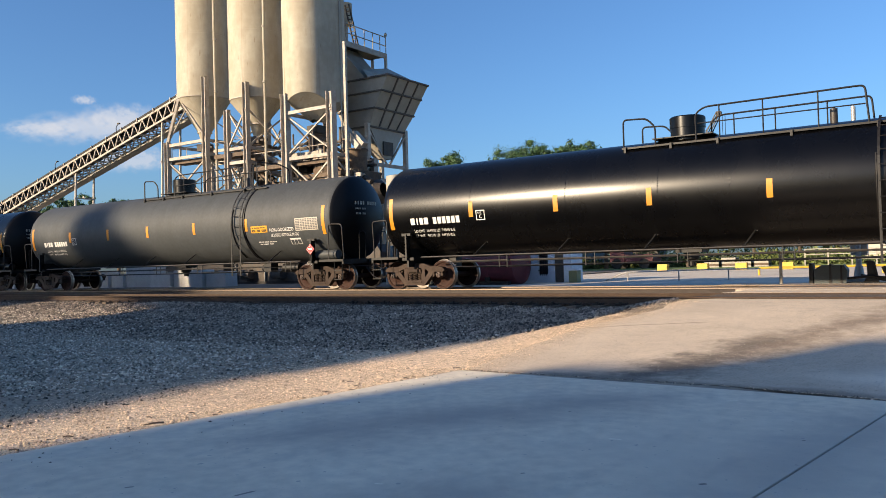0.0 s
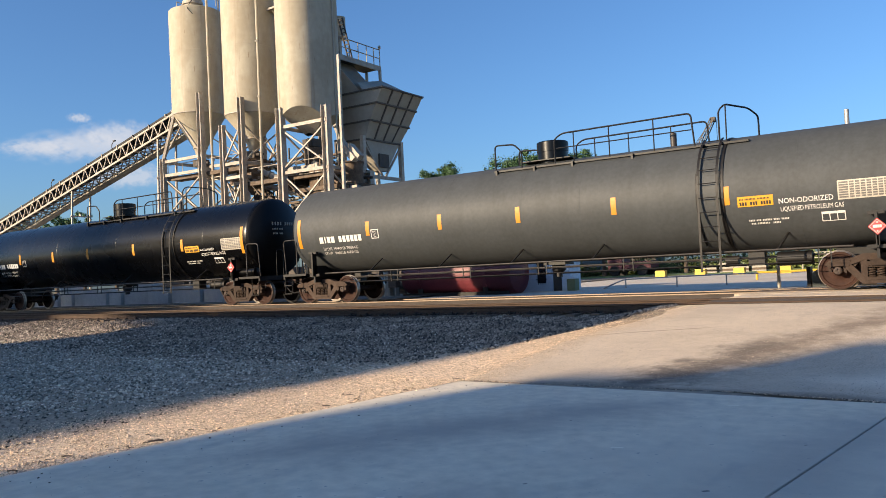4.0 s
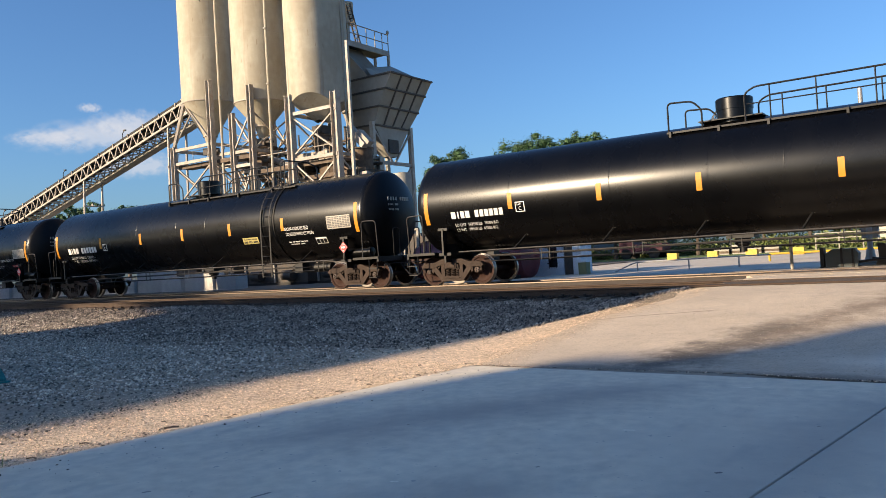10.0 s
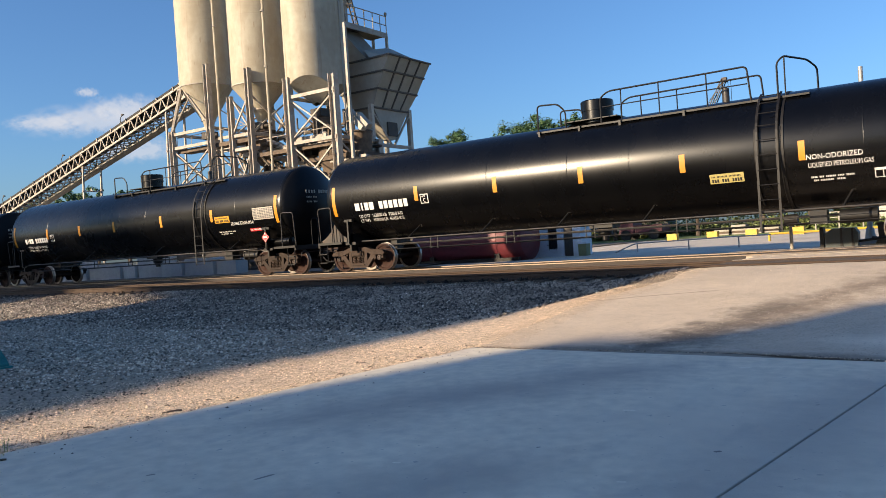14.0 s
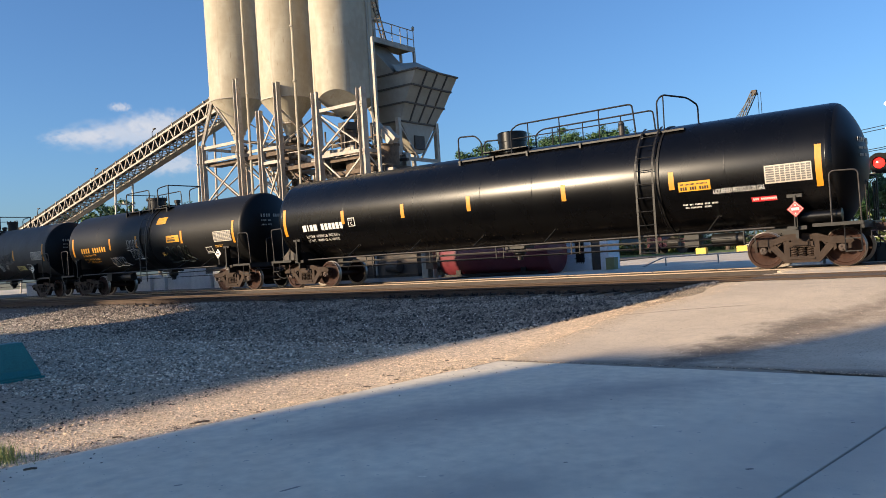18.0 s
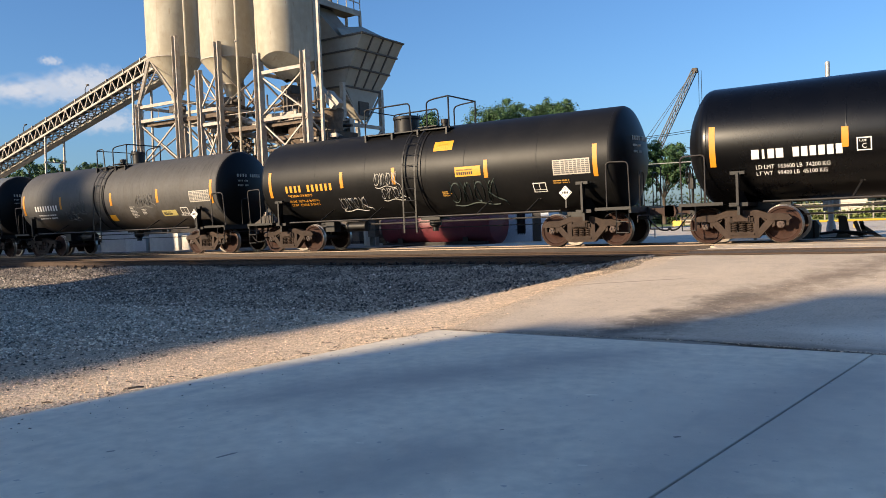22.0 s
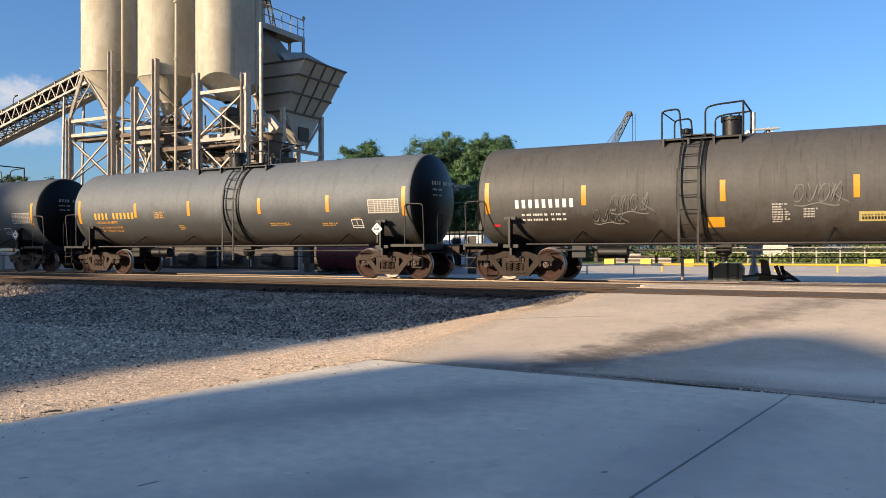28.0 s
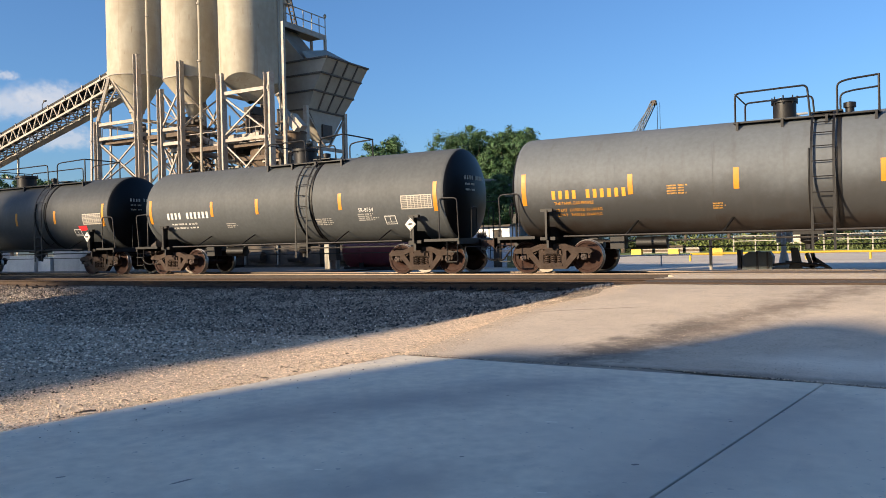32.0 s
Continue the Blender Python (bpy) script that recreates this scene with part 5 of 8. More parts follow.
    for (a, b, size, m) in look_of.get("tags", ()):
        s = Shape()
        rnd = random.Random(int(a * 100))
        lines = []
        for q in range(4):                           # four tall loops, each with a bar or a tail
            x0, w = a + q * size * 0.52, size * rnd.uniform(0.36, 0.5)
            turn, lean = rnd.uniform(0, 6.28), rnd.uniform(0.1, 0.3)
            lines.append([(x0 + w * (0.5 + 0.5 * math.cos(turn + k * 0.42)) + lean * size * 0.4 * math.sin(turn + k * 0.42), b + size * (0.45 + 0.42 * math.sin(turn + k * 0.42 * (1.5 if q % 2 else 1)))) for k in range(15)])
            lines.append([(x0 + w * rnd.uniform(0.0, 0.3), b + size * 0.92), (x0 + w * 0.4, b + size * 0.5), (x0 + w * rnd.uniform(0.2, 0.5), b + size * 0.06)])
            if q == 3:
                lines.append([(x0 + w * 0.2, b + size * 0.45), (x0 + w, b + size * 0.95)])
                lines.append([(x0 + w * 0.2, b + size * 0.45), (x0 + w * 0.9, b + size * 0.15), (x0 + w * 1.6, b + size * 0.02), (x0 + w * 1.75, b - size * 0.22)])
        lines.append([(a + size * k * 0.24, b - size * (0.10 + 0.08 * math.sin(k * 1.1))) for k in range(9)])
        for line in lines:
            pts = bent([Vector((p, 0, q)) for p, q in line], size * 0.12, 3)
            for p, q in zip(pts, pts[1:]):
                s.beam(on_tank(p.x, p.z, zc, R, 0.006), on_tank(q.x, q.z, zc, R, 0.006), 0.006, size * 0.055)
        part("graffiti", s, m, car, "loose spray-painted scrawl")
    placard(car, half - 0.95, 1.50, WHITE_PAINT, LABEL_BLACK, "white diamond placard")
    running_gear(car, half, zc, R, tx, reach, -tx + 2.6)
    return car, truck(car, -tx) + truck(car, tx)


FADED_INK = {WHITE_PAINT.name: material("faded white print", (0.46, 0.44, 0.40), 0.6, second=(0.30, 0.28, 0.25), scale=12),
             YELLOW_PAINT.name: material("faded yellow print", (0.52, 0.28, 0.05), 0.6, second=(0.36, 0.20, 0.05), scale=12)}
FADED_YELLOW = material("faded yellow label", (0.44, 0.36, 0.12), 0.6, second=(0.33, 0.27, 0.11), scale=7)
TRAIN = []


def couple(made, centre):
    TRAIN.append((*made, centre))


couple(gas_car("long glossy black pressure tank car with orange strips", -6.2, BLACK_GLOSS,
               dict(mark=-8.31, label=(5.6, -0.41, YELLOW_LABEL), text=(6.5, -0.40), weights=(("163900", "74350"), ("99100", "44950")))), -6.2)
couple(gas_car("long matte dark grey pressure tank car with orange strips", -27.22, GREY_TANK,
               dict(strips=(-6.03, -3.21, -0.51, 2.37, 5.28), label=(5.53, -0.41, YELLOW_LABEL), text=(6.46, -0.40), weights=(("164400", "74550"), ("98600", "44750")))), -27.22)
couple(gas_car("long glossy black pressure tank car with yellow emergency label", -48.22, BLACK_GLOSS,
               dict(strips=(-6.07, -3.31, -0.62, 2.61, 5.68), label=(5.84, -0.41, YELLOW_LABEL), text=(6.70, -0.38), head=0.085, panel=7.93, weights=(("163100", "74000"), ("99900", "45300")))), -48.22)
couple(gas_car("long black pressure tank car with a low faded label", -69.21, BLACK_GLOSS,
               dict(strips=(-5.60, -2.73, 0.0, 2.80, 5.60), label=(3.44, -0.71, FADED_YELLOW), text=(5.68, -0.34), box=7.06, plate=-5.45, size=1.2, weights=(("162800", "73850"), ("100200", "45450")))), -69.21)
couple(gas_car("long glossy black pressure tank car with a red warning label", -90.12, BLACK_GLOSS,
               dict(strips=(-6.13, -3.46, -0.84, 2.42, 5.54), label=(5.71, -0.41, YELLOW_LABEL), text=(6.57, -0.54), warning=True, box=None, panel=7.84, size=1.08, weights=(("163600", "74200"), ("99400", "45100")))), -90.12)
couple(short_car("short dull black tank car with pale graffiti and yellow lettering", -108.25, BLACK_DULL, 6.15, 5.43, 7.60, 2.43, 1.43,
       (-5.84, -2.68, -0.6, 2.69, 6.02), dict(ink=YELLOW_PAINT, mark="ABCD 123456", weights=("LD LMT  212700 LB  96 450 KG", " LT WT   73300 LB  33 250 KG"), ladder=0.06, deck=(-2.1, 1.2), manway=-0.95, valve=0.45, up=0.84,
       longer=0.22, labels=((0.85, 0.56, 0.67, 0.33, "yellow"), (1.65, -0.28, 0.87, 0.29, "yellow"), (1.08, -0.87, 0.34, 0.15, "print"), (4.75, -0.68, 0.85, 0.1, "print")),
       tags=((-1.35, -0.38, 0.44, GRAFFITI), (-1.15, -0.84, 0.42, GRAFFITI), (-2.95, -1.18, 0.52, GRAFFITI), (1.35, -1.15, 0.80, GRAFFITI_GREEN)))), -108.25)
couple(short_car("short streaked grey tank car with rust stains and faint graffiti", -123.2, GREY_STAINED, 6.25, 5.38, 7.42, 2.40, 1.42,
       (-6.09, -3.31, 0.17, 3.05, 6.09), dict(ink=WHITE_PAINT, mark="ABCD12345", words=(("FRA-AIR", 4.1, -1.02, 0.12),), ladder=-0.62, deck=(-1.45, 0.62), manway=0.22, manway_size=0.62, valve=-0.95, up=0.74,
       labels=((-0.22, -1.08, 0.40, 0.31, "yellow"), (1.27, -0.95, 0.42, 0.52, "print"), (1.95, -0.82, 0.4, 0.24, "print"), (3.1, -0.96, 0.82, 0.26, "faded"), (-6.0, -0.95, 0.2, 0.08, "red")),
       tags=((-3.1, -0.85, 0.42, CHALK), (-2.6, -0.55, 0.5, CHALK), (1.75, -0.45, 0.5, CHALK)))), -123.2)
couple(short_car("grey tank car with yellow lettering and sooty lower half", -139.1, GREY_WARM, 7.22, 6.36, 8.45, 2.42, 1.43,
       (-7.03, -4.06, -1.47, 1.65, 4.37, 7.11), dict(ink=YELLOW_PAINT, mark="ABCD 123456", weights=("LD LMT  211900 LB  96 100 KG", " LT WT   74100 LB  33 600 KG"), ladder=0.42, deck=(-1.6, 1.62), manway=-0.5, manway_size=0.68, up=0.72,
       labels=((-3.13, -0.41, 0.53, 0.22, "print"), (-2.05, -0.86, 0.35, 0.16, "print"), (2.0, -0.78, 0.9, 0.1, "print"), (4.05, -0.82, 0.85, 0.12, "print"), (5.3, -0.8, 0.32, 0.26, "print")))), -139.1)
couple(short_car("grey tank car with white lettering and soot marks", -155.0, GREY_MID, 6.2, 5.32, 7.45, 2.40, 1.42,
       (-6.05, -2.97, -0.89, 2.57, 6.03), dict(ink=WHITE_PAINT, mark="ABCD 123456", words=(("SR-8754", 3.25, -0.46, 0.13),), ladder=1.1, deck=(-0.9, 2.4), manway=0.1, up=0.72,
       labels=((-2.4, -0.8, 0.6, 0.18, "print"), (1.5, -0.85, 0.9, 0.25, "print"), (3.2, -0.75, 0.9, 0.25, "print")))), -155.0)
couple(short_car("dark grey tank car with a red label near its end", -169.75, GREY_TANK, 6.2, 5.32, 7.3, 2.42, 1.45,
       (-6.04, -3.2, 0.6, 3.12, 6.04), dict(ink=WHITE_PAINT, mark="ABCD 123456", ladder=2.2, deck=(-1.8, 4.3), up=0.8,
       labels=((4.5, -0.70, 0.5, 0.22, "red"),))), -169.75)

# ---- the concrete plant beyond the tracks ----
YARD = -0.15


def silo(label, x, y, r, z0, z1, tip_z, tip_r, bands):
    top = thing("silo", label, "silo", "cement silos", (x, y, 0))
    part("shell", Shape().lathe([(z0, r), (z1, r), (z1 + 0.05, r - 0.05), (z1 + 0.32, 0.0)], (0, 0, 0), (0, 0, 1), 56), SILO, top, smooth=True)
    part("cone", Shape().lathe([(tip_z - 0.85, tip_r * 0.5), (tip_z, tip_r), (z0, r)], (0, 0, 0), (0, 0, 1), 48), SILO, top, "tapered discharge cone", smooth=True)
    for z in bands:
        part("weld_band", Shape().lathe([(z - 0.03, r + 0.001), (z - 0.015, r + 0.007), (z + 0.015, r + 0.007), (z + 0.03, r + 0.001)], (0, 0, 0), (0, 0, 1), 56), SILO, top, smooth=True)
    part("skirt_ring", Shape().lathe([(z0 - 0.03, r - 0.02), (z0 - 0.03, r + 0.022), (z0 + 0.03, r + 0.022), (z0 + 0.03, r)], (0, 0, 0), (0, 0, 1), 56), PLANT_STEEL, top)
    part("collar", Shape().lathe([(tip_z - 0.05, tip_r - 0.02), (tip_z - 0.05, tip_r + 0.06), (tip_z + 0.04, tip_r + 0.06), (tip_z + 0.04, tip_r)], (0, 0, 0), (0, 0, 1), 32), PLANT_STEEL, top)
    part("gate_valve", Shape().box(-0.42, 0.42, -0.38, 0.38, tip_z - 1.3, tip_z - 0.82), PLANT_DARK, top)
    part("spout", Shape().lathe([(tip_z - 2.1, 0.18), (tip_z - 1.25, 0.22)], (0, 0, 0), (0, 0, 1), 14), PLANT_RUST, top)
    part("actuator", Shape().tube([(0.4, -0.2, tip_z - 1.1), (1.1, -0.25, tip_z - 1.15)], 0.09, 10), PLANT_DARK, top)
    return top


def stand(label, x0, x1, y0, y1, tops, w, levels, braces, cross=True):
    """Braced legs round a silo. tops: the height of each leg, front left, front right, back right, back left."""
    base = thing("support_frame", label, "steel frame", "silo support frames", (0, 0, 0))
    corners = ((x0, y0), (x1, y0), (x1, y1), (x0, y1))
    for (x, y), z in zip(corners, tops):
        leg = Shape()
        leg.box(x - w / 2, x + w / 2, y - 0.012, y + 0.012, YARD, z)                  # I-section
        for k in (-1, 1):
            leg.box(x + k * w / 2 - 0.015, x + k * w / 2 + 0.015, y - w / 2, y + w / 2, YARD, z)
        leg.box(x - w, x + w, y - w, y + w, YARD, YARD + 0.04)
        part("leg", leg, PLANT_STEEL, base)
    reach = dict(zip(corners, tops))
    for z in levels:
        for (a, b) in zip(corners, corners[1:] + corners[:1]):
            if z > min(reach[a], reach[b]):
                continue
            part("girt", Shape().beam((*a, z), (*b, z), 0.12, 0.2), PLANT_STEEL, base)
    for z0, z1 in braces:
        for (a, b) in zip(corners, corners[1:] + corners[:1]):
            if z1 > min(reach[a], reach[b]):
                continue
            part("brace", Shape().beam((*a, z0), (*b, z1), 0.09, 0.09), PLANT_STEEL, base)
            if cross:
                part("brace", Shape().beam((a[0] + 0.06, a[1] + 0.06, z1), (b[0] + 0.06, b[1] + 0.06, z0), 0.09, 0.09), PLANT_STEEL, base)
    return base


S1 = silo("cream cement silo with a rusty weathered shell", -44.07, 36.57, 1.81, 12.6, 19.85, 10.35, 0.45, (16.9,))
silo("tall cream cement silo with a long cone", -38.86, 36.64, 1.80, 11.82, 24.5, 10.3, 0.55, (16.2, 20.6))


def oblong(r, length, z, k=1.0, n=28):
    """A ring with round ends and straight sides."""
    ring = []
    for j in range(n):
        a = math.pi + math.pi * j / (n - 1)
        ring.append((k * r * math.cos(a), k * r * math.sin(a) - length / 2 * k, z))
    for j in range(n):
        a = math.pi * j / (n - 1)
        ring.append((k * r * math.cos(a), k * r * math.sin(a) + length / 2 * k, z))
    return ring


def loft(rings, slot=0, cap=False):
    s = Shape()
    n = len(rings[0])
    for ring in rings:
        s.v += ring
    for i in range(len(rings) - 1):
        s.f += [(i * n + j, i * n + (j + 1) % n, (i + 1) * n + (j + 1) % n, (i + 1) * n + j) for j in range(n)]
    if cap:
        s.f.append(tuple(range((len(rings) - 1) * n, len(rings) * n)))
    s.m = [slot] * len(s.f)
    return s


S3 = thing("silo", "oblong cream cement silo with rust streaks", "silo", "cement silos", (-33.68, 36.62, 0))
FACES = [Vector((math.cos(radians(-56 + 90 * k)), math.sin(radians(-56 + 90 * k)), 0)) for k in range(4)]


def pyramid_ring(r, length, k):
    """A ring on the four-sided discharge hopper, which cuts the round shell in arches."""
    ring = []
    for x, y, _ in oblong(r, length, 0):
        d = max(f.dot(Vector((x, y, 0))) for f in FACES)
        ring.append((x * k, y * k, 10.95 + 0.85 * (d * k - 1.6)))
    return ring


part("shell", loft([pyramid_ring(1.59, 1.06, 1.0), oblong(1.59, 1.06, 13.5), oblong(1.59, 1.06, 24.5)], cap=True), SILO, S3, smooth=True)
part("cone", loft([pyramid_ring(1.585, 1.06, k) for k in (0.999, 0.7, 0.4, 0.2)]), SILO, S3, "four-sided discharge hopper", smooth=True)
for z in (15.2, 19.2):
    part("weld_band", loft([oblong(1.592, 1.06, z - 0.035), oblong(1.596, 1.06, z - 0.015), oblong(1.596, 1.06, z + 0.015), oblong(1.592, 1.06, z + 0.035)]), SILO, S3, smooth=True)
part("gate_valve", Shape().box(-0.42, 0.42, -0.38, 0.38, 9.1, 9.58), PLANT_DARK, S3)
part("spout", Shape().lathe([(8.3, 0.18), (9.15, 0.22)], (0, 0, 0), (0, 0, 1), 14), PLANT_RUST, S3)
part("corner_pipe", Shape().tube([(1.62, 0.6, 6.0), (1.62, 0.6, 24.0)], 0.05, 8), PLANT_GREY, S3, smooth=True)
part("dust_filter", Shape().lathe([(20.3, 0.62), (24.6, 0.62), (24.7, 0.0)], (-0.35, 0.1, 0), (0, 0, 1), 28), SILO, S1, "round dust filter on the roof", smooth=True)
part("filter_flange", Shape().lathe([(20.55, 0.62), (20.55, 0.72), (20.75, 0.72), (20.75, 0.62)], (-0.35, 0.1, 0), (0, 0, 1), 28), PLANT_STEEL, S1)
rail = Shape()
for i in range(4):
    a = 0.35 + 0.28 * i
    rail.tube([(1.6 * math.cos(a), 1.6 * math.sin(a), 20.2), (1.6 * math.cos(a), 1.6 * math.sin(a), 21.3)], 0.025, 5)
for z in (20.75, 21.3):
    rail.tube([(1.6 * math.cos(0.35 + 0.07 * i), 1.6 * math.sin(0.35 + 0.07 * i), z) for i in range(13)], 0.025, 5)
for a in (2.75, 3.05, 3.35):
    rail.tube([(1.6 * math.cos(a), 1.6 * math.sin(a), 19.9), (1.6 * math.cos(a), 1.6 * math.sin(a), 21.0)], 0.025, 5)
for z in (20.5, 21.0):
    rail.tube([(1.6 * math.cos(2.75 + 0.1 * i), 1.6 * math.sin(2.75 + 0.1 * i), z) for i in range(7)], 0.025, 5)
part("roof_railing", rail, PLANT_GREY, S1)
part("hose", Shape().tube([(0.35, -0.55, 20.6), (0.75, -1.1, 20.15), (1.1, -1.55, 19.6), (1.45, -1.45, 19.2)], 0.03, 6), FRAME_BLACK, S1, smooth=True)

stand("braced steel legs under the end silo", -45.6, -41.6, 34.6, 38.4, (9.6, 13.55, 9.6, 9.6), 0.34, (9.35, 8.4), ((5.4, 8.2), (0.2, 5.2)))
stand("braced steel legs under the middle silo", -39.7, -37.9, 34.75, 38.3, (11.1, 12.65, 11.0, 11.0), 0.32, (8.5, 7.6), ((8.5, 11.0), (4.4, 7.6), (0.2, 4.2)))
stand("braced steel legs under the widest silo", -34.3, -30.6, 34.6, 38.4, (11.35, 11.0, 7.4, 11.0), 0.42, (10.15, 7.35), ((7.5, 10.0), (4.2, 7.2), (0.2, 4.0)))
# raking stays at the end silo
stays = thing("raking_stay", "pale steel stays beside the end silo", "steel stay", at=(0, 0, 0))
for a, b, w in (((-45.6, 34.6, 9.4), (-44.6, 35.2, 13.6), 0.28), ((-45.6, 34.6, 9.5), (-43.9, 35.6, 12.9), 0.12), ((-41.6, 34.6, 9.5), (-45.3, 35.2, 13.0), 0.12), ((-41.6, 38.4, 9.5), (-44.5, 36.2, 12.0), 0.12)):
    part("stay", Shape().beam(a, b, w, w * 0.6), PLANT_STEEL, stays)

# fill pipes that climb the silos
for label, x, y, z0, z1, r in (("slim cement fill pipe up the end silo", -41.0, 34.95, YARD, 20.75, 0.085), ("slim cement fill pipe up the middle silo", -36.45, 34.95, YARD, 24.5, 0.085)):
    pipe = thing("fill_pipe", label, "pipe", "silo fill pipes", (x, y, 0))
    pts = [(0, 0, z0), (-0.05, 0.05, z1 - 6), (-0.08, 0.08, z1 - 0.5), (-0.30, 0.05, z1), (-0.75, 0.20, z1 - 0.12), (-1.05, 0.35, z1 - 0.6)] if z1 < 22 else [(0, 0, z0), (0.05, 0.1, z1)]
    part("tube", Shape().tube(bent(pts, 0.5), r, 10), SILO, pipe, smooth=True)
    for z in (5.5, 9.0, 12.5, 16.0):
        part("clamp", Shape().lathe([(z - 0.05, r + 0.005), (z - 0.05, r + 0.045), (z + 0.05, r + 0.045), (z + 0.05, r + 0.005)], (0.02, 0.03, 0), (0, 0, 1), 12), PLANT_GREY, pipe)
bridge = thing("service_bridge", "small pale railed service bridge between two silos", "platform", at=(-36.0, 37.3, 18.6))
part("deck", Shape().box(-1.15, 0.85, -0.75, 0.4, -0.08, 0.06), PLANT_STEEL, bridge)
part("bracket", Shape().beam((-0.7, -0.6, -0.08), (-0.8, 0.3, -0.8), 0.08), PLANT_STEEL, bridge)
for x in (-0.35, 0.1, 0.5):
    part("railing_post", Shape().tube([(x, -0.7, 0.05), (x, -0.7, 1.15)], 0.03, 6), PLANT_STEEL, bridge)
for z in (0.6, 1.15):
    part("handrail", Shape().tube([(-0.45, -0.7, z), (0.6, -0.7, z)], 0.028, 6), PLANT_STEEL, bridge)
column = thing("column", "tall slim pale column beside the hopper", "column", at=(-29.87, 35.08, 0))
part("post", Shape().box(-0.08, 0.08, -0.08, 0.08, YARD, 13.9), PLANT_STEEL, column)

# the aggregate hopper: tiers of sloping plate with ribs
BEHIND = 1.13                                       # the hopper stands behind the row of silos, in their shade
hopper = thing("hopper", "grey ribbed steel aggregate hopper on tall legs", "hopper", at=(0, 0, 0.86 * (1 - BEHIND)))
hopper.scale = (BEHIND,) * 3
tiers = ((11.45, -30.6, -26.7, 35.0, 38.95), (10.65, -30.6, -27.2, 35.05, 38.9), (9.73, -30.5, -27.75, 35.1, 38.85), (8.74, -30.2, -28.25, 35.2, 38.5))
for (za, a0, a1, b0, b1), (zb, c0, c1, d0, d1) in zip(tiers, tiers[1:]):
    s = Shape()
    ring = [(a0, b0, za), (a1, b0, za), (a1, b1, za), (a0, b1, za), (c0, d0, zb), (c1, d0, zb), (c1, d1, zb), (c0, d1, zb)]
    s.add(ring, ((0, 1, 5, 4), (1, 2, 6, 5), (2, 3, 7, 6), (3, 0, 4, 7)))
    part("tier", s, PLANT_GREY, hopper)
for (z, x0, x1, y0, y1) in tiers:
    for a, b in (((x0, y0 - 0.05), (x1 + 0.07, y0 - 0.05)), ((x1 + 0.05, y0), (x1 + 0.05, y1)), ((x1, y1), (x0, y1))):
        part("lip", Shape().beam((*a, z), (*b, z), 0.1, 0.09), RIB_DARK, hopper)
for (za, a0, a1, b0, b1), (zb, c0, c1, d0, d1) in zip(tiers, tiers[1:]):
    for k in range(1, 4):
        part("rib", Shape().beam((a1 + 0.03, b0 + (b1 - b0) * k / 4, za), (c1 + 0.03, d0 + (d1 - d0) * k / 4, zb), 0.09, 0.07), RIB_DARK, hopper)
s = Shape()
s.add([(-30.2, 35.2, 8.74), (-28.25, 35.2, 8.74), (-28.25, 38.5, 8.74), (-30.2, 38.5, 8.74), (-28.9, 36.5, 7.0), (-28.3, 36.5, 7.0), (-28.3, 37.2, 7.0), (-28.9, 37.2, 7.0)], ((0, 1, 5, 4), (1, 2, 6, 5), (2, 3, 7, 6), (3, 0, 4, 7)))
part("discharge_cone", s, PLANT_GREY, hopper)
part("gate", Shape().box(-28.32, -28.18, 36.4, 37.3, 7.2, 8.0), PLANT_DARK, hopper)
for y in (35.0, 38.6):
    part("leg", Shape().box(-28.37, -28.13, y - 0.12, y + 0.12, YARD, 8.9), PLANT_STEEL, hopper)
    part("leg", Shape().box(-30.2, -30.0, y - 0.12, y + 0.12, YARD, 8.9), PLANT_STEEL, hopper)
for z in (6.6, 5.7, 3.2):
    part("girt", Shape().beam((-28.25, 35.0, z), (-28.25, 38.6, z), 0.12, 0.2), PLANT_STEEL, hopper)
    part("girt", Shape().beam((-30.1, 35.0, z), (-28.25, 35.0, z), 0.12, 0.2), PLANT_STEEL, hopper)
for a, b in (((-28.25, 35.0, 8.6), (-28.25, 36.7, 6.7)), ((-28.25, 38.6, 8.6), (-28.25, 37.0, 6.7)), ((-28.25, 35.0, 6.5), (-28.25, 38.6, 3.3)), ((-28.25, 35.0, 3.3), (-28.25, 38.6, 6.5))):
    part("brace", Shape().beam(a, b, 0.1, 0.1), PLANT_STEEL, hopper)
for a, b in (((-30.45, 35.6, 8.95), (-29.35, 35.6, 7.7)), ((-29.85, 35.75, 8.6), (-29.1, 35.75, 7.8))):
    c = Vector((0, 0, 0.86 * (BEHIND - 1)))
    part("tan_chute", Shape().beam((Vector(a) + c) / BEHIND, (Vector(b) + c) / BEHIND, 0.4, 0.3), PLANT_STEEL, hopper, "dusty tan inclined chute")
# chute and wing plates over the rim
for y in (35.3, 37.0):
    part("chute_side", Shape().prism([(-30.6, 11.5), (-28.6, 11.6), (-30.5, 13.75)], y, y + 0.11), PLANT_GREY, hopper, "grey sloping feed chute")
part("chute_floor", Shape().add([(-28.6, 35.4, 11.6), (-28.6, 37.0, 11.6), (-30.5, 37.0, 13.75), (-30.5, 35.4, 13.75)], ((0, 1, 2, 3), (3, 2, 1, 0))), PLANT_GREY, hopper)
part("wing_plate", Shape().add([(-28.6, 35.15, 12.05), (-29.7, 38.9, 13.0), (-27.0, 38.9, 11.5), (-28.2, 35.15, 11.5)], ((0, 1, 2, 3), (3, 2, 1, 0))), PLANT_GREY, hopper)

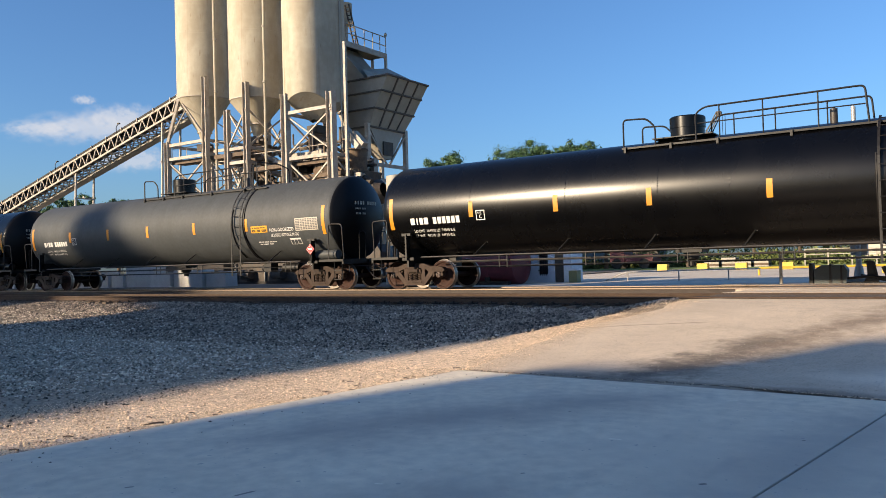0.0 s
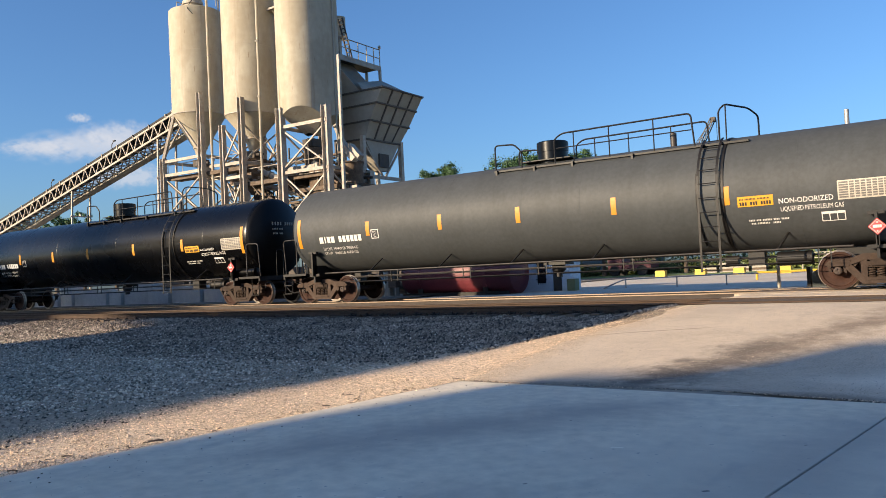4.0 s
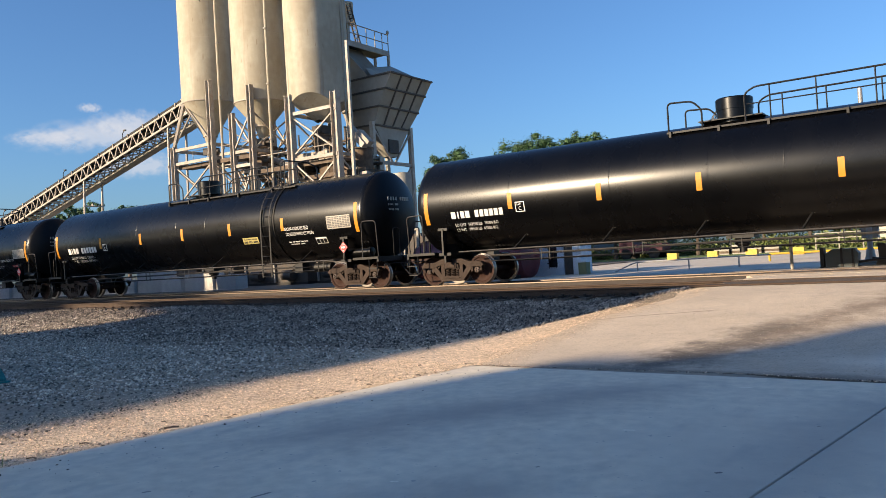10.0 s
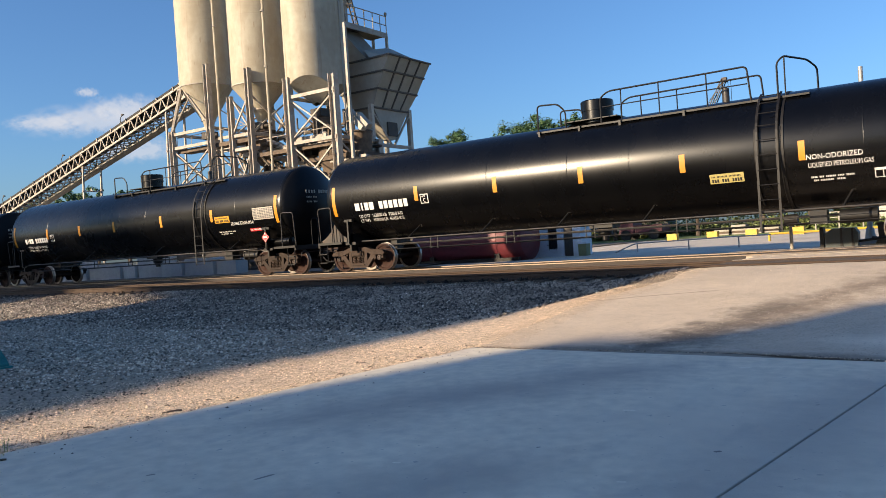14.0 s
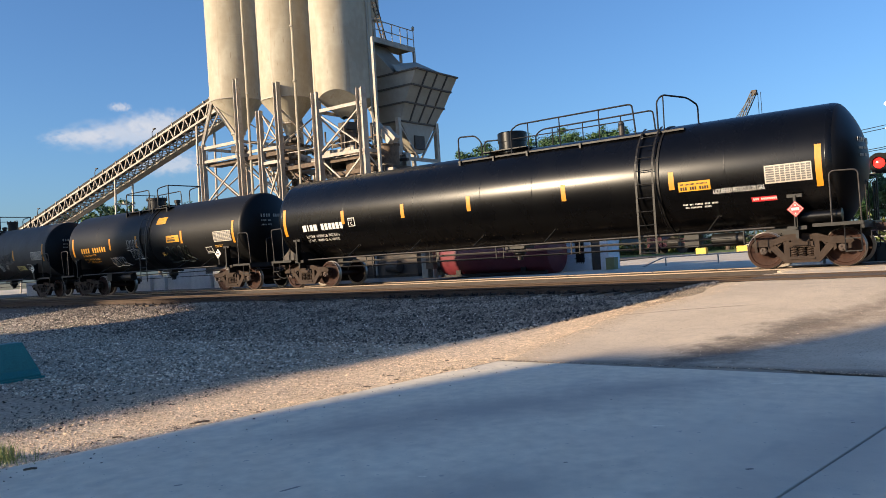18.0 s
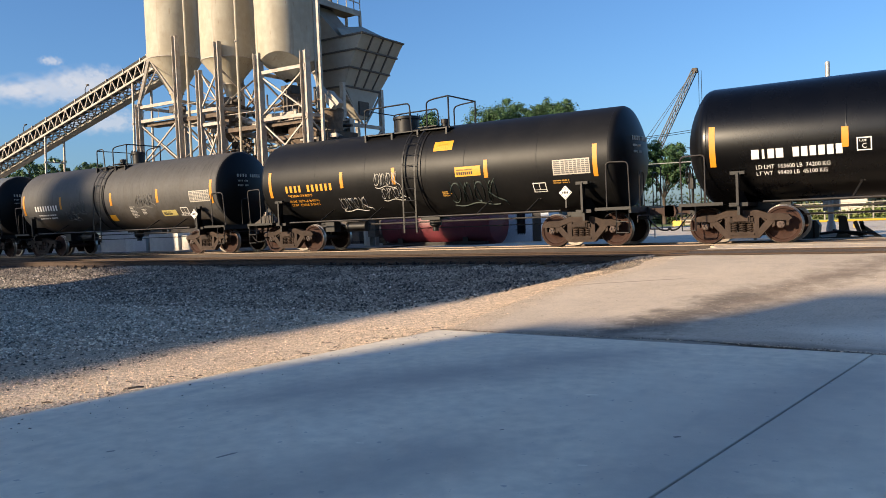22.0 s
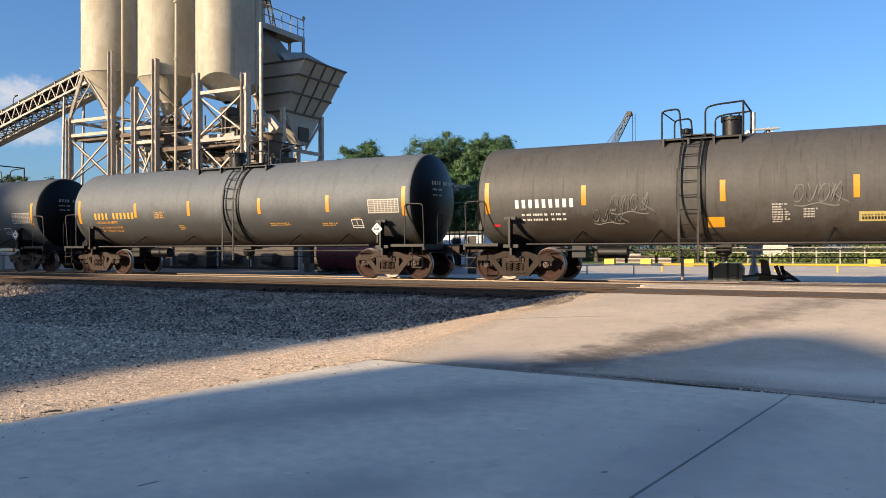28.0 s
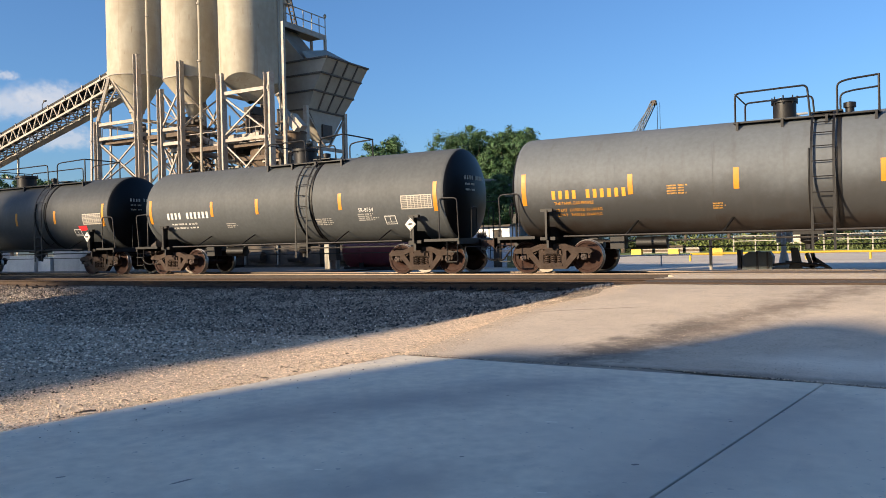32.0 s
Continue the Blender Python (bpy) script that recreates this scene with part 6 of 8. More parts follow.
# head platform over the hopper
head = thing("head_platform", "steel platform with railings at the top of the hopper", "platform", at=(0, 0, 0.86 * (1 - BEHIND)))
head.scale = (BEHIND,) * 3
part("deck", Shape().box(-31.05, -29.8, 34.25, 38.9, 13.72, 13.82), PLANT_DARK, head)
part("edge_beam", Shape().box(-29.8, -29.72, 34.2, 38.95, 13.6, 13.92), PLANT_STEEL, head)
part("edge_beam", Shape().box(-31.05, -29.8, 34.19, 34.25, 13.6, 13.92), PLANT_STEEL, head)
part("post", Shape().box(-30.9, -30.76, 38.8, 38.94, 11.4, 13.7), PLANT_STEEL, head)
part("post", Shape().box(-29.84, -29.70, 38.8, 38.94, 11.4, 13.7), PLANT_STEEL, head)
for k, y in enumerate((34.25, 35.1, 35.95, 36.8, 37.6, 38.3, 38.9)):
    part("railing_post", Shape().tube([(-29.76, y, 13.85), (-29.76, y, 14.95)], 0.03, 6), SAFETY_YELLOW if k < 1 else PLANT_STEEL, head)
for z in (14.4, 14.95):
    part("handrail", Shape().tube([(-29.76, 38.9, z), (-29.76, 34.25, z)], 0.03, 6), PLANT_STEEL, head)
    part("handrail", Shape().tube([(-29.76, 34.25, z), (-31.0, 34.25, z)], 0.03, 6), SAFETY_YELLOW, head)
for x, y in ((-29.82, 34.5), (-30.0, 34.3), (-30.2, 34.5), (-29.76, 34.75)):
    part("cage_post", Shape().tube([(x, y, 13.85), (x, y, 15.35)], 0.035, 6), SAFETY_YELLOW, head, "yellow safety cage bar")
for z in (14.6, 15.3):
    part("cage_hoop", Shape().tube([(-29.76, 34.75, z), (-29.82, 34.5, z), (-30.0, 34.3, z), (-30.2, 34.5, z)], 0.025, 6), SAFETY_YELLOW, head)
steps = Shape()
for x in (-30.15, -29.85):
    steps.beam((x, 35.55, 16.2), (x, 36.35, 13.85), 0.05, 0.09)
for k in range(10):
    q = k / 10
    steps.beam((-30.15, 35.6 + 0.75 * q, 16.05 - 2.2 * q), (-29.85, 35.6 + 0.75 * q, 16.05 - 2.2 * q), 0.03, 0.05)
part("steep_ladder", steps, PLANT_DARK, head, "steep dark ladder above the platform")
part("light_globe", Shape().lathe([(14.95, 0.03), (15.05, 0.09), (15.17, 0.09), (15.27, 0.0)], (-29.76, 38.9, 0), (0, 0, 1), 10), PLANT_GREY, head)
filt = thing("filter_housing", "pale round filter housing behind the widest silo", "filter", at=(-35.5, 41.9, 0))
part("drum", Shape().lathe([(17.5, 0.0), (17.5, 0.46), (19.0, 0.46), (19.08, 0.0)], (0, 0, 0), (0, 0, 1), 28), SILO, filt, smooth=True)
part("leg", Shape().box(-0.1, 0.1, -0.1, 0.1, YARD, 17.6), PLANT_STEEL, filt)

# walkways, screw conveyors and the batcher between the legs
walk_ways = thing("walkway", "dusty steel walkway under the silos", "walkway", at=(0, 0, 0))
for x0, x1, y, z in ((-45.5, -37.9, 34.9, 8.1), (-37.9, -30.6, 35.0, 7.0), (-34.0, -30.2, 35.3, 6.2)):
    part("deck", Shape().box(x0, x1, y, y + 1.1, z, z + 0.12), PLANT_RUST, walk_ways)
    part("kick_plate", Shape().box(x0, x1, y - 0.03, y, z - 0.05, z + 0.2), PLANT_RUST, walk_ways)
    part("handrail", Shape().tube([(x0, y, z + 1.05), (x1, y, z + 1.05)], 0.025, 6), PLANT_STEEL, walk_ways)
    k = int((x1 - x0) / 1.3)
    for i in range(k + 1):
        xx = x0 + (x1 - x0) * i / k
        part("railing_post", Shape().tube([(xx, y, z), (xx, y, z + 1.05)], 0.022, 6), PLANT_STEEL, walk_ways)
for label, a, b, r in (("inclined tan screw conveyor under the widest silo", (-33.9, 36.4, 8.3), (-29.6, 36.2, 6.0), 0.22), ("inclined tan screw conveyor under the middle silo", (-38.9, 36.4, 8.4), (-32.2, 36.8, 5.6), 0.2), ("long tan screw conveyor under the end silo", (-44.0, 36.4, 8.6), (-35.0, 37.0, 6.3), 0.2)):
    screw = thing("screw_conveyor", label, "screw conveyor", "screw conveyors", (0, 0, 0))
    part("trough", Shape().tube([a, b], r, 12), PLANT_STEEL, screw, smooth=True)
    d = (Vector(b) - Vector(a)).normalized()
    part("motor", Shape().tube([Vector(b) + d * 0.05, Vector(b) + d * 0.7], r * 0.8, 12), PLANT_DARK, screw, smooth=True)
    for q in (0.25, 0.55, 0.8):
        m = Vector(a).lerp(Vector(b), q)
        part("flange", Shape().tube([m - d * 0.03, m + d * 0.03], r + 0.06, 12), PLANT_GREY, screw)
batcher = thing("batcher", "dusty rust-brown weigh batcher under the widest silo", "batcher", at=(-32.3, 36.6, 0))
part("bin", Shape().lathe([(4.6, 0.45), (6.2, 1.25), (7.6, 1.25), (7.7, 0.0)], (0, 0, 0), (0, 0, 1), 20), PLANT_RUST, batcher, smooth=True)
part("collar", Shape().lathe([(7.1, 1.25), (7.1, 1.36), (7.3, 1.36), (7.3, 1.25)], (0, 0, 0), (0, 0, 1), 20), PLANT_STEEL, batcher)
part("mixer_drum", Shape().lathe([(-0.9, 0.5), (-0.6, 0.75), (0.7, 0.75), (1.0, 0.45)], (2.8, 0.2, 5.0), (1, 0, 0.2), 20), PLANT_DARK, batcher, smooth=True)
part("drive_box", Shape().box(1.6, 2.6, -1.2, -0.5, 5.3, 6.3), PLANT_DARK, batcher)
part("tank", Shape().lathe([(4.0, 0.55), (5.9, 0.55), (6.0, 0.0)], (4.9, -0.2, 0), (0, 0, 1), 20), PLANT_GREY, batcher, smooth=True)
rnd = random.Random(4)
for i in range(110):
    x, y, z = rnd.uniform(-40.0, -31.4), rnd.uniform(35.2, 38.3), rnd.uniform(3.0, 8.6)
    d = rnd.choice(((1, 0, 0), (0, 0, 1), (0.7, 0, 0.5), (1, 0, -0.6)))
    n = rnd.uniform(0.6, 2.0)
    part("service_pipe", Shape().beam((x, y, z), (x + d[0] * n, y + d[1] * n, z + d[2] * n), rnd.uniform(0.05, 0.16)), rnd.choice((PLANT_STEEL, PLANT_RUST, PLANT_DARK, PLANT_DARK, PLANT_RUST)), walk_ways)

# the long inclined conveyor
belt = thing("conveyor", "long inclined pale lattice conveyor with a dark belt", "conveyor", at=(0, 0, 0))
A, B = Vector((-100.0, 37.0, 0.25)), Vector((-46.2, 37.0, 13.65))
run = B - A
count = 54
for y, z, w, h in ((0.0, 0.0, 0.12, 0.14), (0.0, -0.95, 0.12, 0.14), (1.5, 0.0, 0.12, 0.14), (1.5, -0.95, 0.12, 0.14), (1.15, -1.27, 0.08, 0.10), (1.8, -1.27, 0.08, 0.10)):
    off = Vector((0, y, z))
    part("chord", Shape().beam(A + off, B + off, w, h), PLANT_STEEL if z > -1.2 else PLANT_GREY, belt)
for k in range(count):
    p, q = A + run * (k / count), A + run * ((k + 1) / count)
    m = (p + q) / 2
    for y in (0.0, 1.5):
        part("lattice", Shape().beam(p + Vector((0, y, -0.95)), m + Vector((0, y, 0)), 0.075), PLANT_STEEL, belt)
        part("lattice", Shape().beam(m + Vector((0, y, 0)), q + Vector((0, y, -0.95)), 0.075), PLANT_STEEL, belt)
    part("cross_tie", Shape().beam(p + Vector((0, 0, -0.95)), p + Vector((0, 1.5, -0.95)), 0.06), PLANT_STEEL, belt)
    part("wind_brace", Shape().beam(p + Vector((0, 0, -0.97)), m + Vector((0, 1.5, -0.97)), 0.06).beam(m + Vector((0, 1.5, -0.97)), q + Vector((0, 0, -0.97)), 0.06), PLANT_STEEL, belt)
    if k % 4 == 0:
        part("pan_bracket", Shape().beam(p + Vector((0, 1.1, -0.95)), p + Vector((0.1, 1.1, -1.45)), 0.06).beam(p + Vector((-0.25, 1.1, -1.42)), p + Vector((0.3, 1.1, -1.30)), 0.05), PLANT_GREY, belt)
    if k % 2 == 0:
        part("idler_bracket", Shape().beam(p + Vector((0, -0.08, 0.0)), p + Vector((-0.06, -0.08, 0.30)), 0.07), PLANT_STEEL, belt)
    part("roller", Shape().beam(m + Vector((0, 0.0, 0.12)), m + Vector((0, 1.5, 0.12)), 0.07), PLANT_DARK, belt)
s = Shape().beam(A + Vector((0, 0.75, 0.22)), B + Vector((0, 0.75, 0.20)), 1.5, 0.20).beam(A + Vector((0, 0.75, -0.45)), B + Vector((0, 0.75, -0.45)), 1.1, 0.03)
part("belt", s, BELT, belt, "black rubber belt")
part("drip_pan", Shape().beam(A + Vector((0, 1.5, -1.31)), B + Vector((0, 1.5, -1.31)), 0.72, 0.05), PLANT_GREY, belt)
for k in (0.42, 0.73, 0.94):
    p = A + run * k
    for y in (0.1, 1.7):
        part("trestle_leg", Shape().beam((p.x, 37 + y - 0.3, YARD), p + Vector((0, y, -1.0)), 0.13, 0.13), PLANT_STEEL, belt)
    for q in (0.3, 0.69):
        part("trestle_tie", Shape().beam((p.x, 36.9, p.z * q), (p.x, 38.6, p.z * q), 0.1, 0.1), PLANT_STEEL, belt)
    part("tie_bracket", Shape().prism([(p.x - 0.2, p.z * 0.69), (p.x + 0.2, p.z * 0.69), (p.x + 0.05, p.z * 0.69 + 0.22), (p.x - 0.05, p.z * 0.69 + 0.22)], 37.7, 37.78), PLANT_GREY, belt)
for k in (0.678, 0.838, 0.489):
    p = A + run * k
    lamp = part("lamp_arm", Shape().tube(bent([p, p + Vector((0, -0.05, 0.6)), p + Vector((0.4, -0.1, 0.82))], 0.15), 0.028, 6), PLANT_DARK, belt, smooth=True)
    part("lamp_head", Shape().box(p.x + 0.32, p.x + 0.54, p.y - 0.17, p.y - 0.03, p.z + 0.77, p.z + 0.87), PLANT_DARK, lamp)

for label, x, z0, z1, r in (("dark rusted surge bin under the middle silo", -38.9, 6.6, 8.9, 0.8), ("dark rusted surge bin under the widest silo", -33.6, 7.0, 9.0, 0.6), ("dark dusty transfer bin beside the hopper", -30.6, 5.4, 7.8, 0.7)):
    bin_ = thing("surge_bin", label, "bin", "surge bins", (x, 36.7, 0))
    part("shell", Shape().lathe([(z0, 0.3), (z0 + 0.8, r), (z1, r), (z1 + 0.05, 0.0)], (0, 0, 0), (0, 0, 1), 20), PLANT_RUST, bin_, smooth=True)
    part("rim", Shape().lathe([(z1 - 0.1, r), (z1 - 0.1, r + 0.07), (z1, r + 0.07), (z1, r)], (0, 0, 0), (0, 0, 1), 20), PLANT_RUST, bin_)
    part("support_beam", Shape().beam((-1.4, -1.2, z0 + 0.7), (1.4, -1.2, z0 + 0.7), 0.14, 0.22), PLANT_STEEL, bin_)
    part("hanger_post", Shape().beam((0, 0, z0), (0, 0, YARD), 0.2, 0.2), PLANT_DARK, bin_)
# dark machinery low under the plant
rnd = random.Random(12)
for i, (x, w, hh) in enumerate(((-37.2, 2.6, 1.9), (-34.0, 2.2, 2.6), (-31.2, 2.4, 1.7), (-28.4, 2.0, 2.5), (-25.6, 2.6, 2.0), (-22.9, 1.2, 2.3), (-40.2, 2.0, 2.4))):
    k = thing("machine_skid", "dark grimy machine on a steel skid", "machine", "machines under the plant", (x, 31.6 + 0.3 * (i % 2), YARD))
    part("housing", Shape().prism([(-w / 2, 0.2), (w / 2, 0.2), (w / 2, hh * 0.8), (w / 2 - 0.3, hh), (-w / 2 + 0.2, hh), (-w / 2, hh * 0.7)], -0.7, 0.7), PLANT_DARK, k)
    part("skid", Shape().box(-w / 2 - 0.1, w / 2 + 0.1, -0.8, 0.8, 0, 0.2), FRAME_BLACK, k)
    part("motor", Shape().lathe([(-0.4, 0.0), (-0.38, 0.28), (0.38, 0.28), (0.4, 0.0)], (0, -0.95, 0.6), (1, 0, 0), 14), PLANT_DARK, k, smooth=True)
    part("pipe", Shape().tube(bent([(-w / 2, -0.8, 0.2), (-w / 2, -0.8, hh + 0.2), (w / 4, -0.8, hh + 0.2)], 0.2), 0.06, 8), PLANT_GREY, k, smooth=True)


# pipes, hoses and drives crowded between the legs
rnd = random.Random(21)
pipework = thing("pipework", "dark dusty pipes and drives crowded under the silos", "pipework", at=(0, 0, 0))
for k in range(95):
    x, y, z = rnd.uniform(-41.0, -31.2), rnd.uniform(35.6, 38.2), rnd.uniform(2.2, 8.6)
    if x < -37.5:
        z = rnd.uniform(5.6, 8.4)
    way, run = rnd.random(), rnd.uniform(0.6, 2.6)
    paint = (PLANT_DARK, PLANT_RUST, PLANT_DARK, PLANT_GREY)[k % 4]
    if way < 0.35:
        line = [(x, y, z), (x + run, y, z + rnd.uniform(-0.4, 0.4))]
    elif way < 0.6:
        line = [(x, y, z), (x, y, z - run * 0.7), (x + 0.5, y, z - run * 0.7 - 0.3)]
    elif way < 0.8:
        line = [(x, 35.4, z), (x + rnd.uniform(-0.8, 0.8), 38.2, z + rnd.uniform(-0.8, 0.8))]
    else:
        w, h, q = rnd.uniform(0.2, 0.5), rnd.uniform(0.2, 0.5), rnd.uniform(0.2, 0.4)
        part("drive", Shape().box(x - w, x + w, y - q, y + q, z - h, z + h).tube([(x + w, y, z), (x + w + 0.5, y, z)], 0.12, 10), PLANT_DARK if k % 2 else PLANT_RUST, pipework)
        continue
    part("tube", Shape().tube(bent(line, 0.2), rnd.choice((0.04, 0.06, 0.09, 0.13)), 8), paint, pipework, smooth=True)
batcher = thing("batcher", "dark weigh batcher under the hopper", "batcher", at=(-31.2, 36.8, 0))
part("bin", Shape().add([(-1.4, -0.9, 6.4), (1.6, -0.9, 6.4), (1.6, 1.2, 6.4), (-1.4, 1.2, 6.4), (-0.6, -0.5, 3.6), (0.8, -0.5, 3.6), (0.8, 0.8, 3.6), (-0.6, 0.8, 3.6)], ((0, 1, 5, 4), (1, 2, 6, 5), (2, 3, 7, 6), (3, 0, 4, 7), (4, 5, 6, 7))), PLANT_DARK, batcher)
part("rim", Shape().beam((-1.45, -0.95, 6.4), (1.65, -0.95, 6.4), 0.12, 0.16), PLANT_RUST, batcher)
part("leg", Shape().box(0.0, 0.2, 0.1, 0.3, YARD, 3.7), PLANT_DARK, batcher)
# dark sheet over the yard: the train's shade is put into its colour
tagged(part("plant_ground", sheet(spaced(-70, -19, 4), spaced(25.2, 52, 4), lambda x, y: YARD + 0.06), SHADED_DIRT), "dark oily dirt under the plant", "ground", kind="structure")

# ---- behind the train ----
tagged(part("yard", sheet(spaced(-130, 60, 5), spaced(24.9, 76, 3), lambda x, y: YARD + 0.03 * noise.noise((x * 0.1, y * 0.1, 0))), LOT), "pale dusty industrial yard", "yard", kind="structure")
# white boards: the blue of the shade is put into the colour
SHED_WHITE = material("white boards tinted blue for shade", (0.66, 0.70, 0.74), 0.6, second=(0.52, 0.55, 0.58), scale=3, amount=0.6)
RED_TANK = material("red tank paint", (0.15, 0.022, 0.030), 0.5, second=(0.10, 0.018, 0.024), scale=3, amount=0.7)
BLOCK = material("cast concrete block", (0.62, 0.60, 0.56), 0.85, second=(0.48, 0.46, 0.43), scale=2, amount=0.7, per_object=0.12)
GLASS = material("dark window", (0.03, 0.035, 0.04), 0.08, spec=0.8)
TEAL = material("teal painted plastic", (0.020, 0.20, 0.19), 0.5, second=(0.015, 0.14, 0.135), scale=3, amount=0.6)
BARK = material("bark", (0.10, 0.075, 0.055), 0.9, second=(0.05, 0.04, 0.03), scale=5, bump=0.5)
LEAF = material("green leaves", (0.056, 0.118, 0.038), 0.6, second=(0.024, 0.058, 0.020), scale=0.5, amount=0.8, fine=6, per_island=0.45)
LEAF_OLIVE = material("olive leaves", (0.092, 0.140, 0.042), 0.6, second=(0.046, 0.080, 0.026), scale=0.5, amount=0.8, fine=6, per_island=0.45)
GALVANISED = material("galvanised steel", (0.40, 0.39, 0.37), 0.5, 0.5, second=(0.28, 0.27, 0.25), scale=6)
SIGN_WHITE = material("white sign sheet", (0.80, 0.80, 0.78), 0.5, second=(0.68, 0.67, 0.64), scale=4)
SIGNAL_BLACK = material("black signal hood", 0.007, 0.75, spec=0.2)
RED_LENS = material("lit red lens", (0.95, 0.02, 0.015), 0.2, glow=2.2)
DARK_LENS = material("unlit red lens", (0.005, 0.002, 0.002), 0.25, spec=0.4)

tagged(part("verge", sheet(spaced(-60, 40, 4), spaced(54, 77, 3), lambda x, y: YARD + 0.04 + 0.05 * noise.noise((x * 0.2, y * 0.3, 5))), material("mown green grass", (0.20, 0.25, 0.062), 0.9, second=(0.13, 0.17, 0.05), scale=0.3, amount=0.8, fine=5, fine_amount=0.25)), "sunlit green grass verge behind the yard", "grass", kind="structure")
yard_fence = thing("yard_fence", "pale rail fence along the grass verge", "fence", at=(0, 57.0, YARD))
for i in range(11):
    part("post", Shape().box(-9.04 + i * 1.4, -8.96 + i * 1.4, -0.05, 0.05, 0, 1.15), PLANT_GREY, yard_fence)
for z in (0.45, 0.8, 1.15):
    part("rail", Shape().beam((-9.0, -0.06, z), (5.0, -0.06, z), 0.03, 0.05), PLANT_GREY, yard_fence)

red = thing("storage_tank", "dull red horizontal storage tank on steel saddles", "tank", at=(-17.9, 28.6, 0.72))
part("shell", Shape().lathe([(-2.95, 0.0), (-2.9, 0.45), (-2.7, 0.85), (-2.4, 1.0), (2.4, 1.0), (2.7, 0.85), (2.9, 0.45), (2.95, 0.0)], (0, 0, 0), (1, 0, 0), 36), RED_TANK, red, smooth=True)
for x in (-1.7, 1.55):
    part("saddle", Shape().box(x - 0.12, x + 0.12, -0.85, 0.85, -0.87, -0.45), FRAME_BLACK, red)
    part("strap", Shape().lathe([(x - 0.07, 1.0), (x - 0.07, 1.015), (x + 0.07, 1.015), (x + 0.07, 1.0)], (0, 0, 0), (1, 0, 0), 36), RED_TANK, red)
part("skid", Shape().box(-2.6, 2.6, -0.9, -0.75, -0.87, -0.72), FRAME_BLACK, red)

shed = thing("site_shed", "small pale blue-grey site shed with a barred window", "shed", at=(-14.7, 31.2, YARD))
for box in ((-1.08, -0.42, -1.2, -1.1, 0, 1.72), (0.0, 0.30, -1.2, -1.1, 0, 1.72), (-0.42, 0.0, -1.2, -1.1, 0, 0.35), (-0.42, 0.0, -1.2, -1.1, 1.5, 1.72), (0.72, 1.08, -1.2, -1.1, 0, 1.72), (0.30, 0.72, -1.2, -1.1, 1.6, 1.72),
            (-1.08, -0.98, -1.1, -0.2, 0, 1.72), (0.98, 1.08, -1.1, -0.2, 0, 1.72), (-1.08, 1.08, -0.2, -0.1, 0, 1.72)):
    part("wall_panel", Shape().box(*box), SHED_WHITE, shed)
part("roof", Shape().box(-1.2, 1.2, -1.4, 0.05, 1.72, 1.80), PLANT_DARK, shed)
part("window_pane", Shape().box(-0.42, 0.0, -1.14, -1.12, 0.35, 1.5), GLASS, shed)
for i in range(4):
    part("window_bar", Shape().box(-0.36 + i * 0.1, -0.34 + i * 0.1, -1.24, -1.22, 0.3, 1.55), FRAME_BLACK, shed)
for z in (0.5, 0.95, 1.35):
    part("window_bar", Shape().box(-0.45, 0.03, -1.235, -1.215, z, z + 0.03), FRAME_BLACK, shed)
part("door", Shape().box(0.30, 0.72, -1.13, -1.10, 0, 1.6), PLANT_DARK, shed, "dark open doorway")

bin_box = thing("utility_box", "small olive utility box with a pale lid beside the shed", "utility box", at=(-13.4, 29.8, YARD))
part("body", Shape().prism([(-0.17, 0), (0.17, 0), (0.18, 0.5), (-0.18, 0.5)], -0.2, 0.2), material("olive enamel", (0.20, 0.21, 0.09), 0.6, second=(0.12, 0.12, 0.07), scale=4), bin_box)
part("lid", Shape().prism([(-0.2, 0.5), (0.2, 0.5), (0.18, 0.56), (-0.18, 0.56)], -0.22, 0.22), SHED_WHITE, bin_box)
for i, (x, n) in enumerate(((-15.3, 4), (-14.2, 5), (-13.1, 4), (-12.0, 3))):
    stack = thing("pallet_stack", "stack of weathered grey pallets by the scrub", "pallets", "pallet stacks across the yard", (x, 58.2 + 0.3 * (i % 2), YARD))
    for k in range(n):
        part("pallet", Shape().box(-0.5, 0.5, -0.5, -0.42, k * 0.145, k * 0.145 + 0.10).box(-0.5, 0.5, 0.42, 0.5, k * 0.145, k * 0.145 + 0.10).box(-0.5, 0.5, -0.5, 0.5, k * 0.145 + 0.10, k * 0.145 + 0.135), PLANT_RUST if k % 2 else PLANT_GREY, stack)
drum = thing("water_heater", "grey upright cylinder beside the red tank", "cylinder", at=(-21.6, 28.2, YARD))
part("drum", Shape().lathe([(0, 0.26), (1.2, 0.26), (1.3, 0.0)], (0, 0, 0), (0, 0, 1), 20), PLANT_GREY, drum, smooth=True)
part("pipe", Shape().tube([(0.1, 0, 1.2), (0.1, 0, 1.7)], 0.03, 6), PLANT_GREY, drum)
cab = thing("meter_cabinet", "weathered brown cabinet on legs", "cabinet", at=(-20.9, 27.6, YARD))
part("box", Shape().box(-0.2, 0.2, -0.15, 0.15, 0.45, 1.2), PLANT_RUST, cab)
for k in (-0.17, 0.17):
    part("leg", Shape().box(k - 0.025, k + 0.025, -0.12, 0.12, 0, 0.45), PLANT_STEEL, cab)
    part("upright", Shape().box(k * 3.2 - 0.06, k * 3.2 + 0.06, 0.3, 0.42, 0, 2.4), PLANT_GREY, cab)

